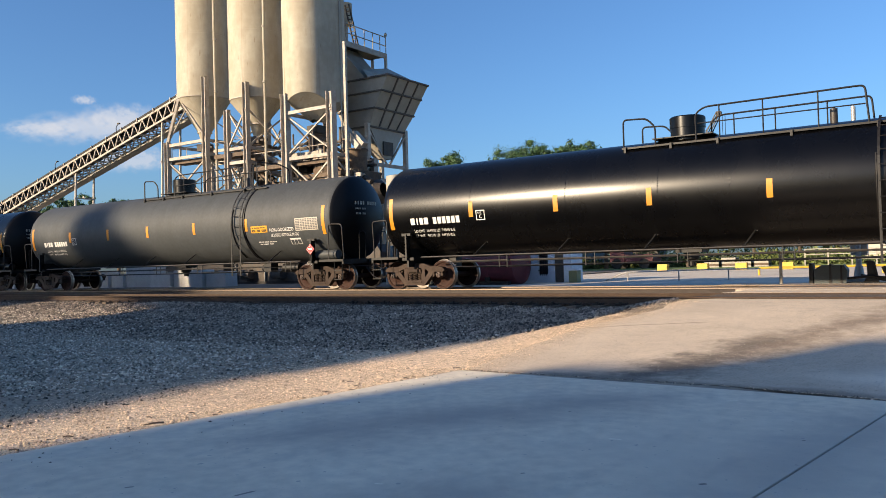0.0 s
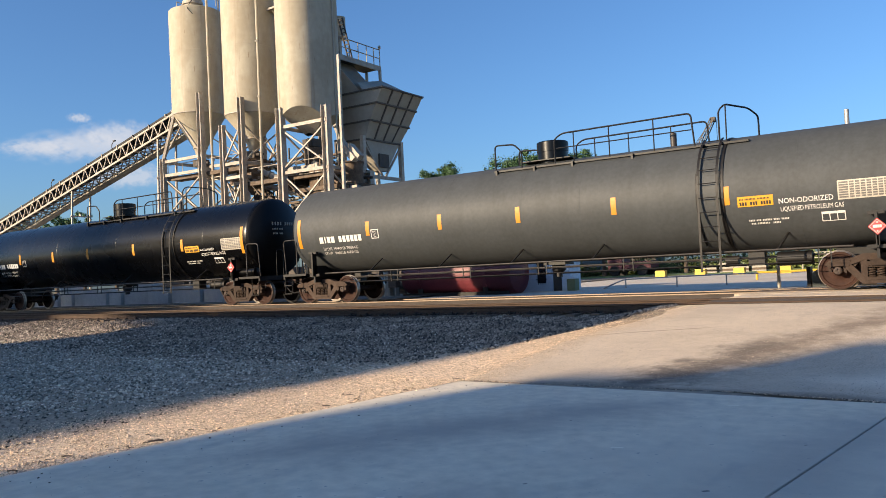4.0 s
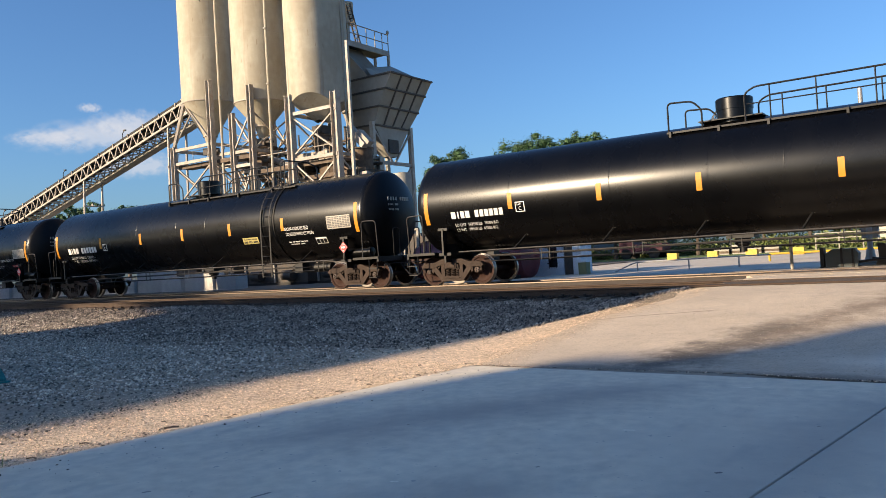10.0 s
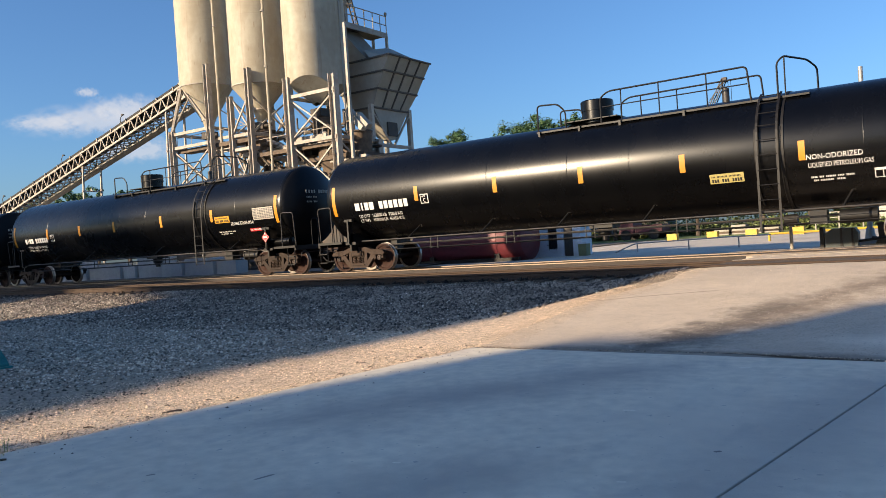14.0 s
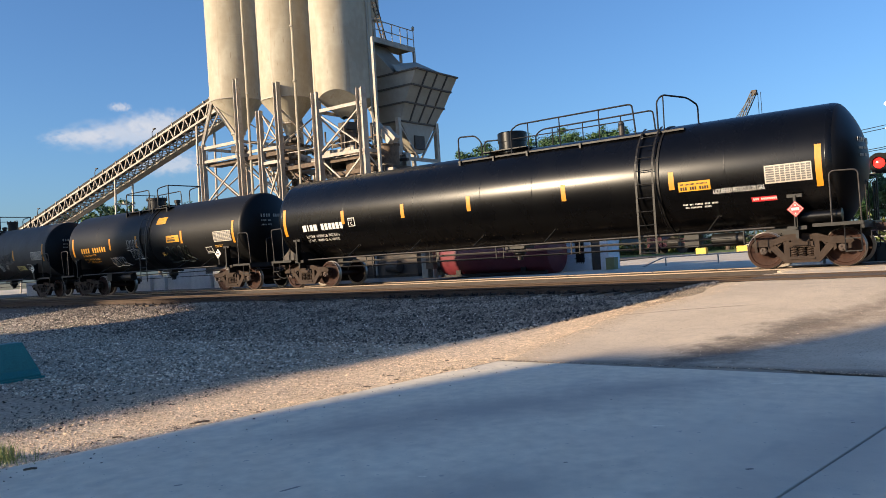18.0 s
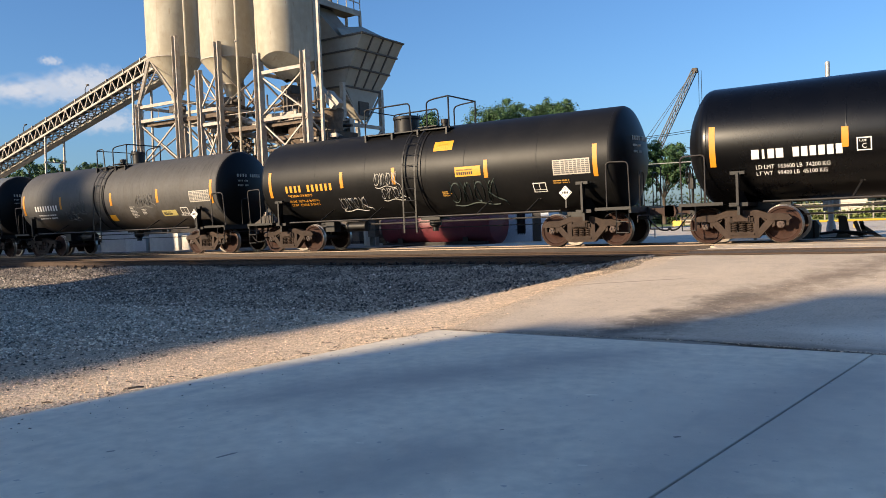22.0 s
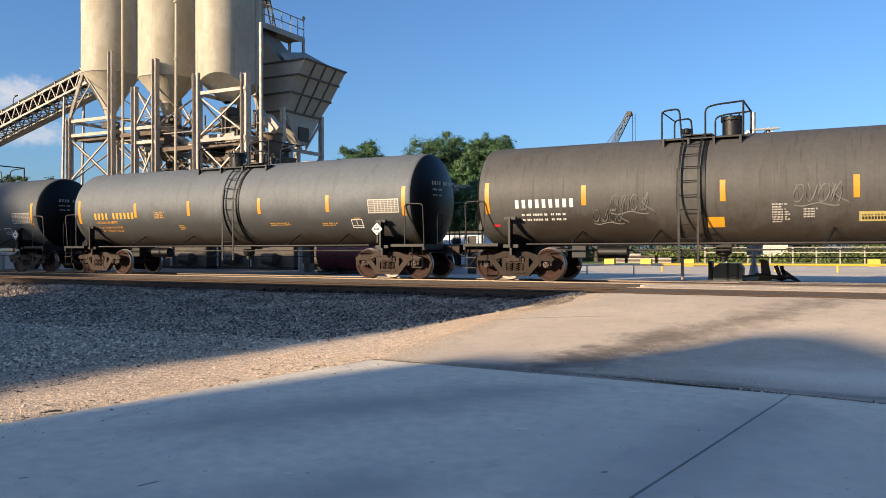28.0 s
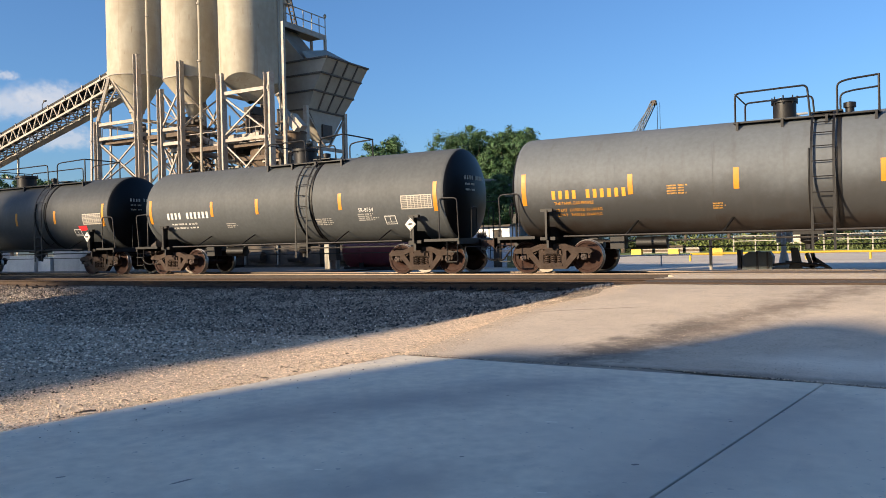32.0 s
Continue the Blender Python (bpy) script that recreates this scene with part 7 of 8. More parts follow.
x = -56.0
for i, w in enumerate((2.4, 2.0, 2.6, 2.9, 1.25, 1.4, 2.3, 1.2, 2.6, 1.8, 2.4, 1.6)):
    b = thing("concrete_block", "large pale concrete barrier block in shade", "concrete block", "row of barrier blocks", (x + w / 2, 27.4 + 0.15 * (i % 3), YARD))
    hh = 0.95 - 0.12 * (i % 2) + (0.35 if i in (4, 8) else 0)
    s = Shape()
    c = 0.04
    s.prism([(-w / 2 + 0.05, 0), (w / 2 - 0.05, 0), (w / 2 - 0.05, hh - c), (w / 2 - 0.05 - c, hh), (-w / 2 + 0.05 + c, hh), (-w / 2 + 0.05, hh - c)], -0.4, 0.4)
    part("block", s, BLOCK, b)
    part("lifting_eye", Shape().tube([(-0.1, 0, hh - 0.01), (-0.1, 0, hh + 0.07), (0.1, 0, hh + 0.07), (0.1, 0, hh - 0.01)], 0.015, 6), PLANT_GREY, b)
    x += w

# yellow wheel stops and rails in the yard
for x, y in ((-16.8, 51.5), (-14.0, 50.8), (-11.5, 50.2), (-8.7, 49.2), (1.2, 52.0), (4.2, 52.5)):
    b = thing("barrier_block", "small yellow painted concrete block", "barrier block", "yellow yard blocks", (x, y, YARD))
    part("block", Shape().prism([(-0.33, 0), (0.33, 0), (0.325, 0.40), (0.30, 0.43), (-0.30, 0.43), (-0.325, 0.40)], -0.25, 0.25), SAFETY_YELLOW, b)
fence = thing("yard_rail", "low yellow pipe rail on short posts", "pipe rail", at=(0, 38.0, YARD))
part("top_pipe", Shape().tube([(-7.75, -1.0, 0.33), (-3.0, 0.25, 0.33), (7.8, 0.8, 0.33)], 0.05, 8), SAFETY_YELLOW, fence, smooth=True)
for x, y in ((-7.75, -1.0), (-3.0, 0.25), (-0.5, 0.38), (2.6, 0.53), (5.7, 0.7)):
    part("post", Shape().tube([(x, y, 0), (x, y, 0.33)], 0.05, 8), SAFETY_YELLOW, fence, smooth=True)
ramp = thing("hand_rail", "grey pipe handrail bent down at one end", "handrail", at=(0, 31.0, YARD))
part("top_pipe", Shape().tube(bent([(-12.6, 0, 0.0), (-11.7, 0, 0.36), (-8.0, 0, 0.42), (-6.4, -0.2, 0.42)], 0.2), 0.03, 6), GALVANISED, ramp, smooth=True)
for x in (-11.6, -9.5, -7.6):
    part("post", Shape().tube([(x, 0, 0), (x, 0, 0.40)], 0.028, 6), GALVANISED, ramp, smooth=True)

# crossing signal
sig = thing("crossing_signal", "railroad crossing signal with white crossbuck and lit red flashers", "crossing signal", at=(-2.66, 26.0, -0.1))
part("mast", Shape().lathe([(0, 0.075), (5.2, 0.065), (5.22, 0.0)], (0, 0, 0), (0, 0, 1), 16), GALVANISED, sig, smooth=True)
part("base", Shape().box(-0.25, 0.25, -0.25, 0.25, 0, 0.12).lathe([(0.12, 0.16), (0.5, 0.1)], (0, 0, 0), (0, 0, 1), 14), GALVANISED, sig)


def sign_words(text, high, parent, place):
    c = bpy.data.curves.new("letters", "FONT")
    c.body, c.size, c.align_x, c.align_y, c.offset = text, high / 0.7, "CENTER", "CENTER", 0.008
    ob = bpy.data.objects.new("letters", c)
    scene.collection.objects.link(ob)
    me = bpy.data.meshes.new_from_object(ob.evaluated_get(bpy.context.evaluated_depsgraph_get()))
    bpy.data.objects.remove(ob)
    me.transform(place)
    me.materials.clear()
    me.materials.append(LABEL_BLACK)
    return part("lettering", me, None, parent)


for k, (left, right) in ((1, ("CROS", "SING")), (-1, ("RAIL", "ROAD"))):
    turn = Matrix.Translation((0.10, 0.26 - (0.02 if k > 0 else 0.0), 4.22)) @ Matrix.Rotation(radians(-28), 4, "Z") @ Matrix.Rotation(radians(-45 * k), 4, "Y")
    arm = Shape().box(-0.62, 0.62, -0.006, 0.006, -0.115, 0.115, 0, turn)
    blade = part("crossbuck_blade", arm, SIGN_WHITE, sig)
    for word, u in ((left, -0.36), (right, 0.36)):
        sign_words(word, 0.14, blade, turn @ Matrix.Translation((u, -0.010, 0)) @ Matrix.Rotation(radians(90), 4, "X"))
part("cross_arm", Shape().tube([(-0.05, -0.05, 4.66), (0.75, -0.05, 4.66)], 0.035, 8), GALVANISED, sig, smooth=True)
part("sign_plate", Shape().box(-0.27, -0.06, -0.09, -0.06, 3.32, 3.58), SIGN_WHITE, sig)
part("junction_box", Shape().box(0.07, 0.24, -0.10, 0.08, 3.40, 3.86), GALVANISED, sig)
part("sign_plate", Shape().box(0.30, 0.46, -0.05, -0.02, 3.42, 3.66), SIGN_WHITE, sig)
part("light_arm", Shape().tube([(-0.5, -0.05, 2.82), (0.62, -0.05, 2.82)], 0.035, 8), GALVANISED, sig, smooth=True)
for x, y, lens in ((-0.50, -0.12, RED_LENS), (0.33, -0.12, RED_LENS), (0.60, 0.10, DARK_LENS), (-0.36, 0.12, DARK_LENS)):
    d = -1 if y < 0 else 1
    unit = part("flasher", Shape().lathe([(0.0, 0.0), (0.0, 0.30), (0.02, 0.30), (0.025, 0.16)], (x, y + d * 0.02, 2.82), (0, d, 0), 24), SIGNAL_BLACK, sig, "round black flasher with a hood")
    part("lens", Shape().lathe([(0.03, 0.155), (0.06, 0.10), (0.07, 0.0)], (x, y + d * 0.02, 2.82), (0, d, 0), 20), lens, unit, smooth=True)
    hood = Shape()
    for i in range(13):
        a = radians(-10 + 200 * i / 12)
        for q in (0.02, 0.30 - 0.10 * abs(math.cos(a))):
            hood.v.append((x + 0.17 * math.cos(a), y + d * q, 2.82 + 0.17 * math.sin(a)))
    hood.f, hood.m = [(2 * i, 2 * i + 1, 2 * i + 3, 2 * i + 2) for i in range(12)], [0] * 12
    part("hood", hood, SIGNAL_BLACK, unit)
    part("lamp_body", Shape().lathe([(0, 0.17), (0.12, 0.16), (0.16, 0.08), (0.16, 0.0)], (x, y + d * 0.02, 2.82), (0, -d, 0), 18), SIGNAL_BLACK, unit, smooth=True)
part("gate_housing", Shape().box(-0.22, 0.22, 0.1, 0.5, 0.8, 1.5), GALVANISED, sig)

# low machine and posts beside the far rail
gear = thing("switch_machine", "dark low switch machine with bent arms beside the track", "switch machine", at=(-3.0, 24.3, -0.1))
part("housing", Shape().prism([(-0.58, 0.05), (0.22, 0.05), (0.25, 0.42), (0.16, 0.56), (-0.40, 0.56), (-0.58, 0.44)], -0.25, 0.25), material("dark teal enamel", (0.030, 0.045, 0.050), 0.5, second=(0.05, 0.05, 0.045), scale=5), gear)
part("end_plate", Shape().box(-0.72, -0.62, -0.2, 0.2, 0, 0.62), FRAME_BLACK, gear)
part("cover_rib", Shape().box(-0.20, -0.14, -0.28, 0.28, 0.05, 0.58).box(0.08, 0.13, -0.28, 0.28, 0.05, 0.56), FRAME_BLACK, gear)
part("lever_post", Shape().prism([(0.62, 0.05), (1.0, 0.05), (0.92, 0.30), (0.88, 0.66), (0.70, 0.66), (0.72, 0.30)], -0.08, 0.08), FRAME_BLACK, gear)
part("throw_rod", Shape().tube([(0.2, -0.1, 0.18), (0.8, -0.12, 0.24), (1.6, -0.1, 0.14)], 0.035, 8), FRAME_BLACK, gear)
part("foot", Shape().box(-0.75, 1.7, -0.12, 0.12, 0, 0.08), FRAME_BLACK, gear)
for a, b in (((0.55, 0, 0.25), (1.3, 0, 0.12)), ((0.95, 0, 0.1), (0.85, 0, 0.62)), ((1.25, 0, 0.1), (1.10, 0, 0.5)), ((1.25, 0, 0.38), (1.72, 0, 0.03)), ((1.35, 0, 0.1), (1.25, 0, 0.5))):
    part("arm", Shape().beam(a, b, 0.12, 0.1), FRAME_BLACK, gear)
bollard = thing("marker_post", "thin grey steel marker post", "post", at=(-4.42, 23.9, -0.1))
part("post", Shape().tube([(0, 0, 0), (0, 0, 0.92)], 0.045, 10), PLANT_GREY, bollard, smooth=True)

# wires over the road
for i, (za, zb, ya) in enumerate(((7.6, 6.6, 40.4), (7.4, 6.55, 40.8), (6.35, 5.2, 40.4), (6.25, 5.15, 40.8))):
    w = thing("overhead_wire", "thin dark overhead wire", "wire", "overhead wires", (0, 0, 0))
    pts = []
    for k in range(25):
        q = k / 24
        p = Vector((13.5, ya - 2, za)).lerp(Vector((-40.0, ya + 42, zb + 2.0)), q)
        pts.append(p - Vector((0, 0, 2.2 * 4 * q * (1 - q) * 0.45)))
    part("cable", Shape().tube(pts, 0.022, 5), FRAME_BLACK, w)


def leaf_mesh(name, points, size, seed):
    """Small leaves, each turned its own way, at the points given."""
    rng = np.random.default_rng(seed)
    n = len(points)
    up = rng.normal(0, 1, (n, 3)) + (0, 0, 0.7)
    up /= np.linalg.norm(up, axis=1)[:, None]
    along = np.cross(up, rng.normal(0, 1, (n, 3)))
    along /= np.linalg.norm(along, axis=1)[:, None]
    side = np.cross(up, along)
    s = (size * rng.uniform(0.55, 1.25, n))[:, None]
    v = np.stack([points - along * s - side * s * 0.2, points - side * s * 0.5 + up * s * 0.12, points + along * s, points + side * s * 0.5 + up * s * 0.15], 1).reshape(-1, 3)
    me = bpy.data.meshes.new(name)
    me.from_pydata(v.tolist(), [], np.arange(4 * n).reshape(-1, 4).tolist())
    return me


pale = thing("overhead_wire", "pale low cable strung across the yard", "wire", "overhead wires", (0, 58.0, 0))
part("cable", Shape().tube([(-34.0 + 46.0 * k / 16, 0, 4.95 - 0.55 * math.sin(math.pi * k / 16)) for k in range(17)], 0.035, 6), GALVANISED, pale, smooth=True)


def tree(label, x, y, high, wide, seed, leaf=LEAF, clumps=280, size=0.20, low=0.25, ground=YARD):
    """A tapered trunk with limbs and a crown of leafy lobes with gaps between."""
    rnd = random.Random(seed)
    rng = np.random.default_rng(seed)
    t = thing("tree", label, "tree", "trees round the yard", (x, y, ground))
    wood = Shape()
    fork = high * (low + 0.08)
    wood.lathe([(0, high * 0.030), (fork * 0.5, high * 0.021), (fork, high * 0.017)], (0, 0, 0), (0, 0, 1), 10)
    lobes = []
    rise = (high - fork) * 0.5
    for i in range(15):
        a, u = 2.4 * i + rnd.uniform(-0.3, 0.3), -0.65 + 1.6 * i / 14
        q = math.sqrt(max(0.05, 1 - u * u)) * rnd.uniform(0.65, 0.95) if u < 0.9 else 0.15
        r = wide * rnd.uniform(0.13, 0.21)
        c = Vector((math.cos(a) * q * (wide / 2 - r * 0.8), math.sin(a) * q * (wide / 2 - r * 0.8), fork + rise + u * (rise - r * 0.8)))
        lobes.append((c, r))
        mid = Vector((c.x * 0.4, c.y * 0.4, fork + (c.z - fork) * 0.5))
        wood.tube([(0, 0, fork * 0.92), mid, c], high * 0.006, 6)
    part("trunk", wood, BARK, t, smooth=True)
    pts = []
    per = 60 if size > 0.3 else 90
    for k in range(clumps):
        c, r = lobes[k % len(lobes)]
        d = Vector((rnd.gauss(0, 1), rnd.gauss(0, 1), rnd.gauss(0.25, 0.9))).normalized()
        m = c + d * r * rnd.uniform(0.55, 1.12)
        pts.append(np.array(m) + rng.normal(0, 1, (per, 3)) * (wide * 0.028 * rnd.uniform(0.6, 1.4)) * (1, 1, 0.7))
    me = leaf_mesh("crown", np.concatenate(pts), size * 0.62, seed)
    me.materials.append(leaf)
    part("crown", me, None, t)
    return t


tree("broad green tree behind the hopper", -53.0, 81, 14.0, 9.5, 1, LEAF, 460, 0.22)
tree("dense green tree behind the train", -41.5, 80, 14.3, 10.5, 2, LEAF, 520, 0.22)
tree("green tree with an open crown behind the train", -35.5, 80, 13.6, 9.0, 3, LEAF, 520, 0.22)
tree("rounded green tree behind the train", -47.5, 84, 12.0, 8.0, 31, LEAF_OLIVE, 420, 0.22)
for i, (x, y) in enumerate(((-33.0, 58.6), (-30.2, 58.2), (-27.6, 58.8))):
    tree("dark green tree before the warehouse", x, y, 7.2 - 0.3 * i, 4.2, 33 + i, LEAF, 380, 0.16, 0.05)
tree("low green tree beside the far crane", -25.0, 62, 7.0, 6.5, 4, LEAF, 280, 0.16)
tree("bushy green tree at the yard's edge", -18.2, 62, 6.6, 5.5, 5, LEAF, 280, 0.16)
tree("bushy olive tree at the yard's edge", -13.7, 64, 7.0, 5.4, 6, LEAF_OLIVE, 420, 0.13, 0.14)
tree("dense green tree at the yard's edge", -10.6, 65, 7.2, 5.0, 7, LEAF, 420, 0.13, 0.14)
for i, (x, y, hh, w) in enumerate(((-8.5, 70, 5.2, 6.5), (-4.0, 72, 4.4, 6.0), (0.4, 70, 4.9, 6.0), (4.0, 68, 6.2, 6.5), (8.5, 70, 6.6, 7.0), (13.5, 70, 6.0, 7.0), (-30.0, 78, 6.5, 8.0))):
    tree("thick green roadside tree", x, y, hh, w, 40 + i, LEAF_OLIVE if i % 2 else LEAF, 170, 0.22, 0.06)
for i, (x, hh) in enumerate(((-134.0, 13.0), (-126.5, 13.9), (-118.5, 13.2), (-110.0, 12.3), (-101.0, 11.4))):
    tree("distant green tree past the conveyor", x, 74, hh, 9.0, 60 + i, LEAF, 120, 0.3)
rng = np.random.default_rng(77)
back = np.stack([rng.uniform(-70, 25, 22000), rng.uniform(77, 80, 22000), YARD + abs(rng.normal(0, 1.2, 22000))], 1)
near = np.stack([rng.uniform(-34, 22, 22000), rng.uniform(63, 65, 22000), YARD + abs(rng.normal(0, 0.55, 22000))], 1)
near[:, 2] *= 0.75 + 0.5 * np.sin(near[:, 0] * 0.9) * np.sin(near[:, 0] * 0.37 + 1)
me = leaf_mesh("scrub", np.concatenate([back, near]), 0.16, 78)
me.materials.append(material("sunlit scrub leaves", (0.135, 0.165, 0.045), 0.6, second=(0.07, 0.095, 0.028), scale=0.25, amount=0.8, fine=6, per_island=0.4))
tagged(new("scrub", me), "scrubby green undergrowth along the yard", "scrub", kind="stuff")

# far buildings, a red truck and a crane
WALL_GREY = material("blue-grey metal cladding", (0.24, 0.26, 0.28), 0.6, second=(0.19, 0.2, 0.22), scale=1.5, stretch=(8, 8, 0.4))
house = thing("warehouse", "plain blue-grey warehouse behind the trees", "warehouse", at=(-29.9, 60.5, YARD))
house.rotation_euler.z = radians(62)
part("wall", Shape().box(0, 6.5, 0, 9, 0, 6.4), WALL_GREY, house)
part("roof", Shape().box(-0.15, 6.6, -0.15, 9.2, 6.4, 6.6), PLANT_STEEL, house)
part("window", Shape().box(0.7, 1.7, -0.05, 0.02, 2.6, 3.8), GLASS, house)
part("door", Shape().box(2.6, 3.6, -0.05, 0.02, 0, 2.1), PLANT_GREY, house)
part("downpipe", Shape().tube([(0.25, -0.08, 0), (0.25, -0.08, 6.3)], 0.05, 8), PLANT_GREY, house)
CREAM_WALL = material("cream rendered wall", (0.55, 0.50, 0.42), 0.8, second=(0.44, 0.40, 0.34), scale=1.2, amount=0.7)
PINK_WALL = material("faded pink wall paint", (0.50, 0.30, 0.27), 0.8, second=(0.42, 0.27, 0.25), scale=1.2, amount=0.7)
cottage = thing("office_building", "cream office building with a faded pink lower wall", "building", at=(-35.6, 58.0, YARD))
part("upper_wall", Shape().box(-3.0, 2.3, 0, 8, 4.0, 7.0), CREAM_WALL, cottage)
part("lower_wall", Shape().box(-3.0, 2.3, 0.02, 8, 0, 4.0), PINK_WALL, cottage)
part("relief_panel", Shape().box(0.65, 2.1, -0.06, 0.0, 4.3, 6.2), CREAM_WALL, cottage)
part("fascia", Shape().box(-3.2, 2.5, -0.25, 8.2, 7.0, 7.3), WALL_GREY, cottage)
low = thing("warehouse", "small low cream building across the yard", "warehouse", at=(-4.5, 66, YARD))
part("wall", Shape().box(-2.3, 0.2, 0, 6, 0, 2.1), CREAM_WALL, low)
part("roof", Shape().box(-2.5, 0.4, -0.2, 6.2, 2.1, 2.25), PLANT_GREY, low)
lorry = thing("truck", "small red flatbed truck parked far off", "truck", at=(-22.1, 60.5, YARD))
part("cab", Shape().prism([(-1.6, 0.5), (-0.4, 0.5), (-0.4, 2.1), (-1.2, 2.1), (-1.6, 1.4)], -0.95, 0.95), RED_TANK, lorry)
part("windscreen", Shape().box(-1.1, -0.5, -0.98, -0.95, 1.4, 1.95), GLASS, lorry)
part("bed", Shape().box(-0.3, 1.9, -1.0, 1.0, 0.6, 1.15), RED_TANK, lorry)
for x in (-1.05, 1.2):
    for y in (-0.9, 0.9):
        part("wheel", Shape().lathe([(-0.12, 0.0), (-0.12, 0.42), (0.12, 0.42), (0.12, 0.0)], (x, y, 0.42), (0, 1, 0), 18), FRAME_BLACK, lorry)
crane = thing("crane", "distant lattice boom crane with hanging cables", "crane", at=(-0.55, 90, 0))
foot, tip = Vector((-29.6, 0, 2.0)), Vector((-22.0, 0, 16.5))
side = Vector((0.9, 0, -0.45)).normalized() * 0.32
for o in (side, -side):
    for y in (-0.35, 0.35):
        part("boom_chord", Shape().beam(foot + o + Vector((0, y, 0)), tip + o * 0.6 + Vector((0, y, 0)), 0.10), RIB_DARK, crane)
for k in range(22):
    p, q = foot.lerp(tip, k / 22), foot.lerp(tip, (k + 1) / 22)
    part("boom_lacing", Shape().beam(p + side * (1 - 0.4 * k / 22), q - side * (1 - 0.4 * k / 22), 0.06), RIB_DARK, crane)
part("boom_head", Shape().box(tip.x - 0.2, tip.x + 0.3, -0.3, 0.3, tip.z - 0.3, tip.z + 0.2), PLANT_DARK, crane)
part("machine_house", Shape().box(-33.5, -28.8, -1.6, 1.6, YARD + 1.0, 3.6), PLANT_DARK, crane)
part("crawler", Shape().box(-33.0, -28.5, -2.2, 2.2, YARD, YARD + 1.0), FRAME_BLACK, crane)
for a, b in (((-22.1, 0, 16.5), (-31.4, 0, 3.6)), ((-22.3, 0, 16.2), (-32.4, 0, 3.6)), ((-21.6, 0, 16.4), (-21.6, 0, 8.0)), ((-21.3, 0, 16.4), (-21.3, 0, 8.0))):
    part("cable", Shape().tube([a, b], 0.03, 5), FRAME_BLACK, crane)
part("hook_block", Shape().box(-21.75, -21.2, -0.2, 0.2, 7.4, 8.2), PLANT_DARK, crane)

# teal barrier on the gravel
tb = thing("traffic_barrier", "teal plastic traffic barrier on the gravel", "barrier", at=(-12.5, 5.42, -0.63))
tb.rotation_euler.z = radians(88)
s = Shape()
prof = [(-0.30, 0.0), (-0.30, 0.08), (-0.22, 0.16), (-0.13, 0.58), (0.13, 0.58), (0.22, 0.16), (0.30, 0.08), (0.30, 0.0)]
n = len(prof)
for x, k in ((-1.0, 1.0), (-0.95, 1.0), (0.40, 1.0), (0.62, 0.98)):
    s.v += [(x if h_ < 0.3 else x - (0.18 if x > 0.5 else 0), y * k, h_) for y, h_ in prof]
for r in range(3):
    s.f += [(r * n + i, r * n + (i + 1) % n, (r + 1) * n + (i + 1) % n, (r + 1) * n + i) for i in range(n)]
s.f += [tuple(range(n)), tuple(range(4 * n - 1, 3 * n - 1, -1))]
s.m = [0] * len(s.f)
part("body", s, TEAL, tb)
part("base_flange", Shape().box(-1.0, 0.66, -0.34, 0.34, 0.0, 0.05), TEAL, tb)

# unseen casters added behind the viewer, shaped to throw the long shadows
# kept pale so the unseen casters bounce light into the shade
CASTER_WALL = material("pale caster wall for bounce light", (0.76, 0.73, 0.68), 0.8, second=(0.66, 0.63, 0.58), scale=1.5)


def outline_caster(name, label, pts, z0, z1):
    b = thing(name, label, "building", at=(0, 0, 0))
    s = Shape()
    n = len(pts)
    s.v = [(x, y, z) for z in (z0, z1) for x, y in pts]
    s.f = [tuple(reversed(range(n))), tuple(range(n, 2 * n))] + [(i, (i + 1) % n, (i + 1) % n + n, i + n) for i in range(n)]
    s.m = [0] * len(s.f)
    part("wall", s, CASTER_WALL, b)
    return b


def back_along_sun(pts, z):
    k = (z + 0.55) / math.tan(SUN_EL)
    return [(x - math.sin(SUN_AZ) * k, y - math.cos(SUN_AZ) * k) for x, y in pts]


outline_caster("shade_block", "plain storehouse beside the forecourt",
                 back_along_sun(((-8.25, -6), (-8.0, 7), (-7.15, 10.0), (-6.2, 12.9), (-4.75, 16.0), (-3.7, 18.4), (-18.0, 18.4), (-18.9, 15.6), (-18.9, 14.3), (-17.6, 12.2), (-16.6, 10.9), (-17.4, 10.5), (-21.2, 10.8), (-29, 9.6), (-31, -6)), 6.0), -0.7, 6.0)
outline_caster("shade_slab", "flat roof overhang of the storehouse", back_along_sun(((-18.2, 18.4), (-23.6, 18.4), (-21.6, 16.7), (-19.1, 15.6)), 5.9), 5.7, 5.9)
roof = outline_caster("shade_canopy", "flat forecourt canopy on posts",
                        back_along_sun([(x + math.sin(SUN_AZ) / math.tan(SUN_EL) * (road_level(y) + 0.55), y - (0.35 if x > -4.8 else 0) + math.cos(SUN_AZ) / math.tan(SUN_EL) * (road_level(y) + 0.55)) for x, y in
                                        ((-8.5, -8), (-6.91, 2.6), (-6.49, 4.6), (-5.94, 6.3), (-5.46, 7.7), (-5.18, 8.5), (-4.8, 8.85), (-3.7, 9.3), (-2.7, 10.2), (-2.1, 11.1), (-1.6, 11.7), (-0.8, 11.9), (-0.15, 11.4), (0.36, 10.6), (3, 9.8), (14, 9.0), (14, -8))], 5.0), 5.0, 5.35)
for x, y in ((-11.0, -10.0), (-4.0, -9.0), (2.0, -9.0)):
    part("post", Shape().box(x - 0.15, x + 0.15, y - 0.15, y + 0.15, PAVED, 5.0), PLANT_GREY, roof)
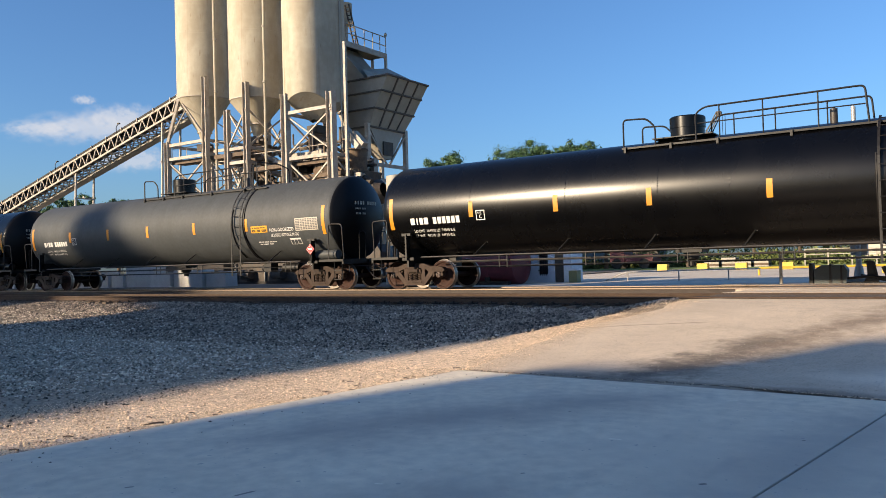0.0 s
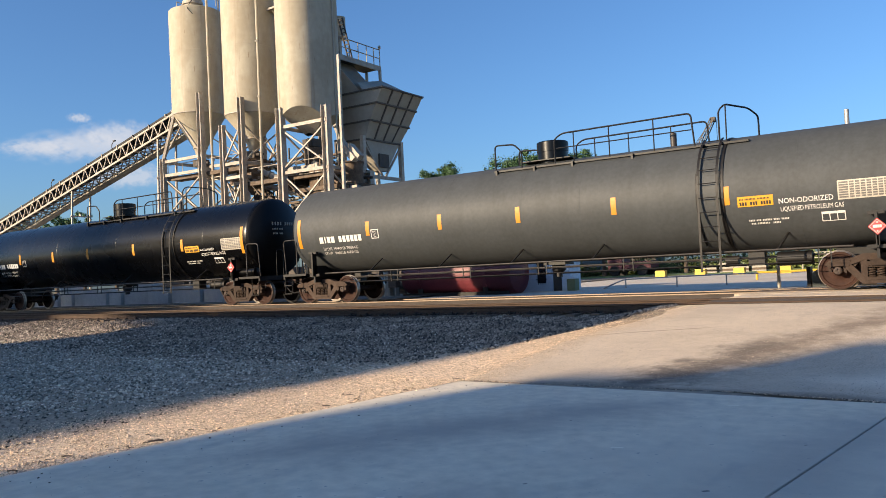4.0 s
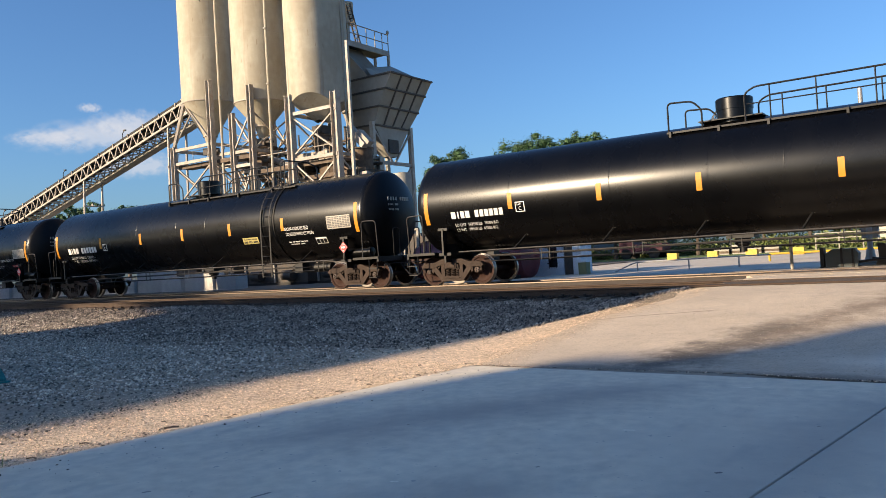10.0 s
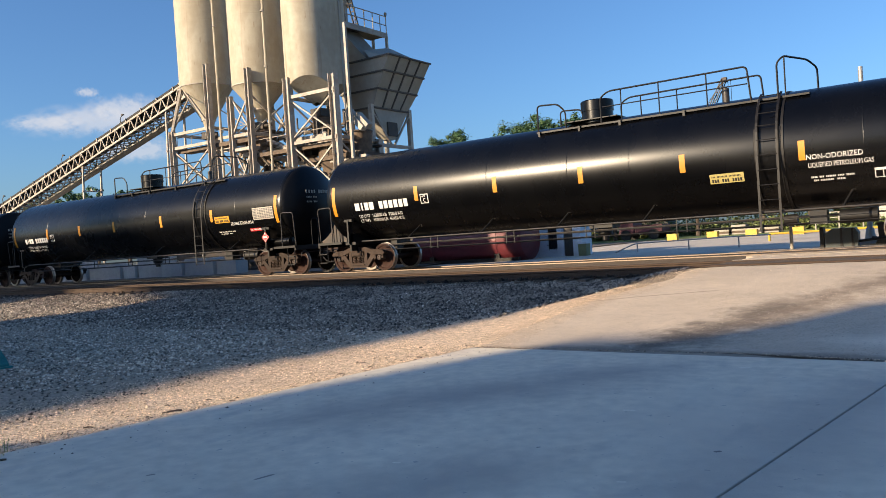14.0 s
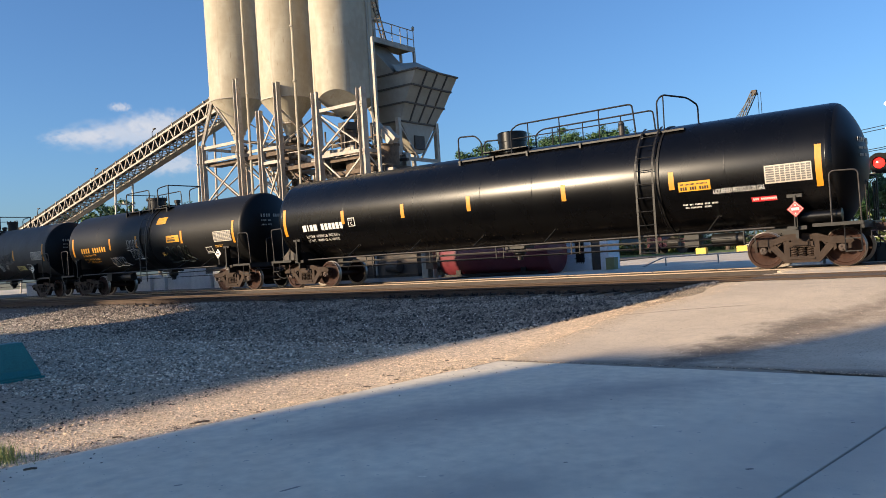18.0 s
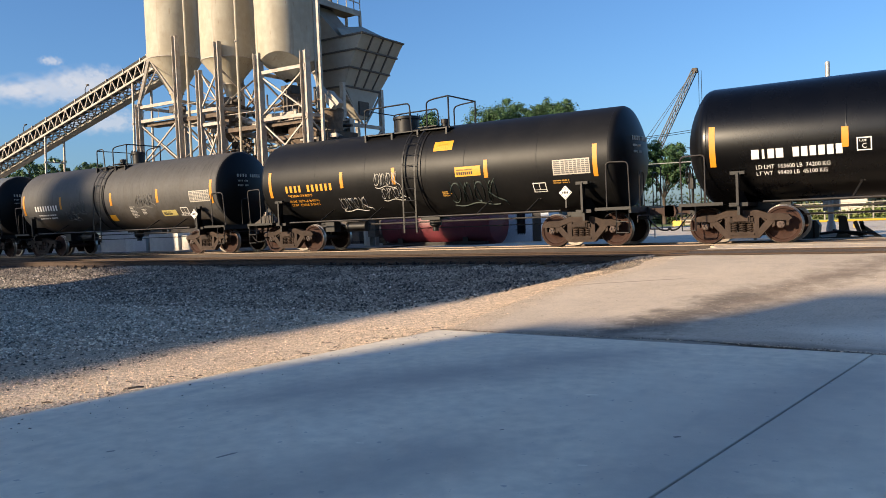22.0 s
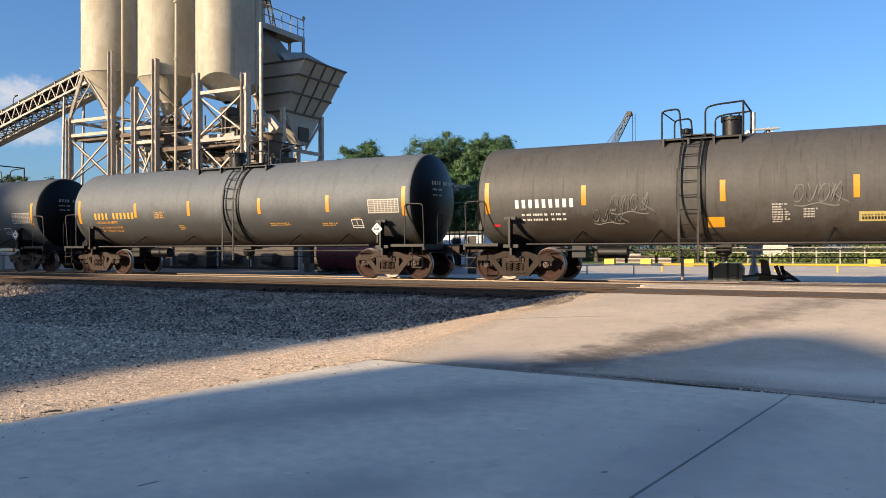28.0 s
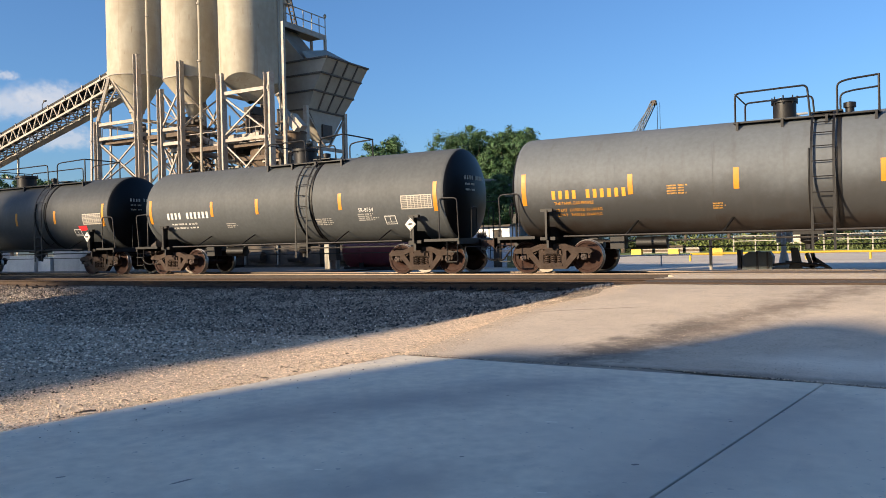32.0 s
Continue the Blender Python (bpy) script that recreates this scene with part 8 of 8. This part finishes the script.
for i, (x, hh, w) in enumerate(((-49.4, 13.3, 4.6), (-52.7, 15.6, 4.0), (-57.0, 14.0, 4.6), (-62.5, 16.4, 5.0), (-69.0, 18.2, 8.0), (-77.0, 18.4, 9.0), (-86.0, 18.0, 10.0))):
    tree("tall tree behind the storehouse", x, -20.0, hh + 2.5, w * (1.4 if i else 1.15), 90 + i, LEAF, 640, 0.75, 0.2, -0.7)


# a thin cloud low over the conveyor
CLOUD = bpy.data.materials.new("thin cloud")
CLOUD.use_nodes = True
cn, cl = CLOUD.node_tree.nodes, CLOUD.node_tree.links
cn.remove(cn["Principled BSDF"])
see, glow, mixed = cn.new("ShaderNodeBsdfTransparent"), cn.new("ShaderNodeEmission"), cn.new("ShaderNodeMixShader")
glow.inputs[0].default_value, glow.inputs[1].default_value = (0.72, 0.72, 0.76, 1), 0.66
cc, puff, ball, amount, times_ = cn.new("ShaderNodeTexCoord"), cn.new("ShaderNodeTexNoise"), cn.new("ShaderNodeTexGradient"), cn.new("ShaderNodeMapRange"), cn.new("ShaderNodeMath")
puff.inputs["Scale"].default_value, puff.inputs["Detail"].default_value, puff.inputs["Roughness"].default_value = 2.6, 5, 0.5
stretch_ = cn.new("ShaderNodeMapping")
stretch_.inputs["Scale"].default_value = (2.6, 1.0, 1.0)
cl.new(cc.outputs["Object"], stretch_.inputs[0]), cl.new(stretch_.outputs[0], puff.inputs["Vector"])
ball.gradient_type = "SPHERICAL"
cl.new(cc.outputs["Object"], ball.inputs[0])
times_.operation = "MULTIPLY"
cl.new(ball.outputs["Fac"], times_.inputs[0]), cl.new(puff.outputs[0], times_.inputs[1])
amount.inputs[1].default_value, amount.inputs[2].default_value, amount.inputs[4].default_value = 0.10, 0.44, 0.6
amount.interpolation_type = "SMOOTHSTEP"
cl.new(times_.outputs[0], amount.inputs[0]), cl.new(amount.outputs[0], mixed.inputs[0])
cl.new(see.outputs[0], mixed.inputs[1]), cl.new(glow.outputs[0], mixed.inputs[2]), cl.new(mixed.outputs[0], cn["Material Output"].inputs[0])
for x, y, z, wide, high, tilt in ((-1410, 900, 282, 215, 50, 4), (-1335, 904, 292, 115, 42, 6), (-1580, 896, 300, 120, 26, 3), (-1290, 900, 208, 130, 36, 4), (-1440, 900, 340, 34, 15, 0)):
    s = Shape().add([(-1, -1, 0), (1, -1, 0), (1, 1, 0), (-1, 1, 0)], ((0, 1, 2, 3),))
    c = part("cloud", s, CLOUD)
    c.matrix_world = Matrix.Translation((x, y, z)) @ Matrix.Rotation(math.atan2(-x, -y) * -1 + math.pi, 4, "Z") @ Matrix.Rotation(radians(90), 4, "X") @ Matrix.Rotation(radians(tilt), 4, "Z") @ Matrix.Diagonal((wide, high, 1, 1))
    c.visible_shadow = False
    tagged(c, "thin pale cloud low in the sky", "cloud", "clouds", "structure")

# ---- what moves ----
TRAVEL = ((0.0, 0.0), (2.5, 10.71), (5.0, 21.46), (7.5, 32.29), (10.0, 43.10), (12.5, 53.83), (15.0, 64.54), (17.5, 75.25), (20.0, 85.95),
          (22.5, 96.68), (25.0, 107.42), (27.5, 118.13), (30.0, 128.88), (32.0, 137.49))


def travelled(t):
    """Metres that the train has rolled."""
    for (t0, s0), (t1, s1) in zip(TRAVEL, TRAVEL[1:]):
        if t <= t1:
            return s0 + (s1 - s0) * (t - t0) / (t1 - t0)
    return TRAVEL[-1][1]


def motions():
    ticks = [i * 4 / FPS for i in range(241)]
    for car, sets, centre in TRAIN:
        walk(car, [(t, pose(centre + s, TRACK_Y, 0)) for t, s in TRAVEL])
        for w in sets:
            x = w.location.x
            walk(w, [(t, pose(x, 0, 0, 0, math.degrees(travelled(t) / WHEEL_R) % 360, 0)) for t in ticks])


motions()
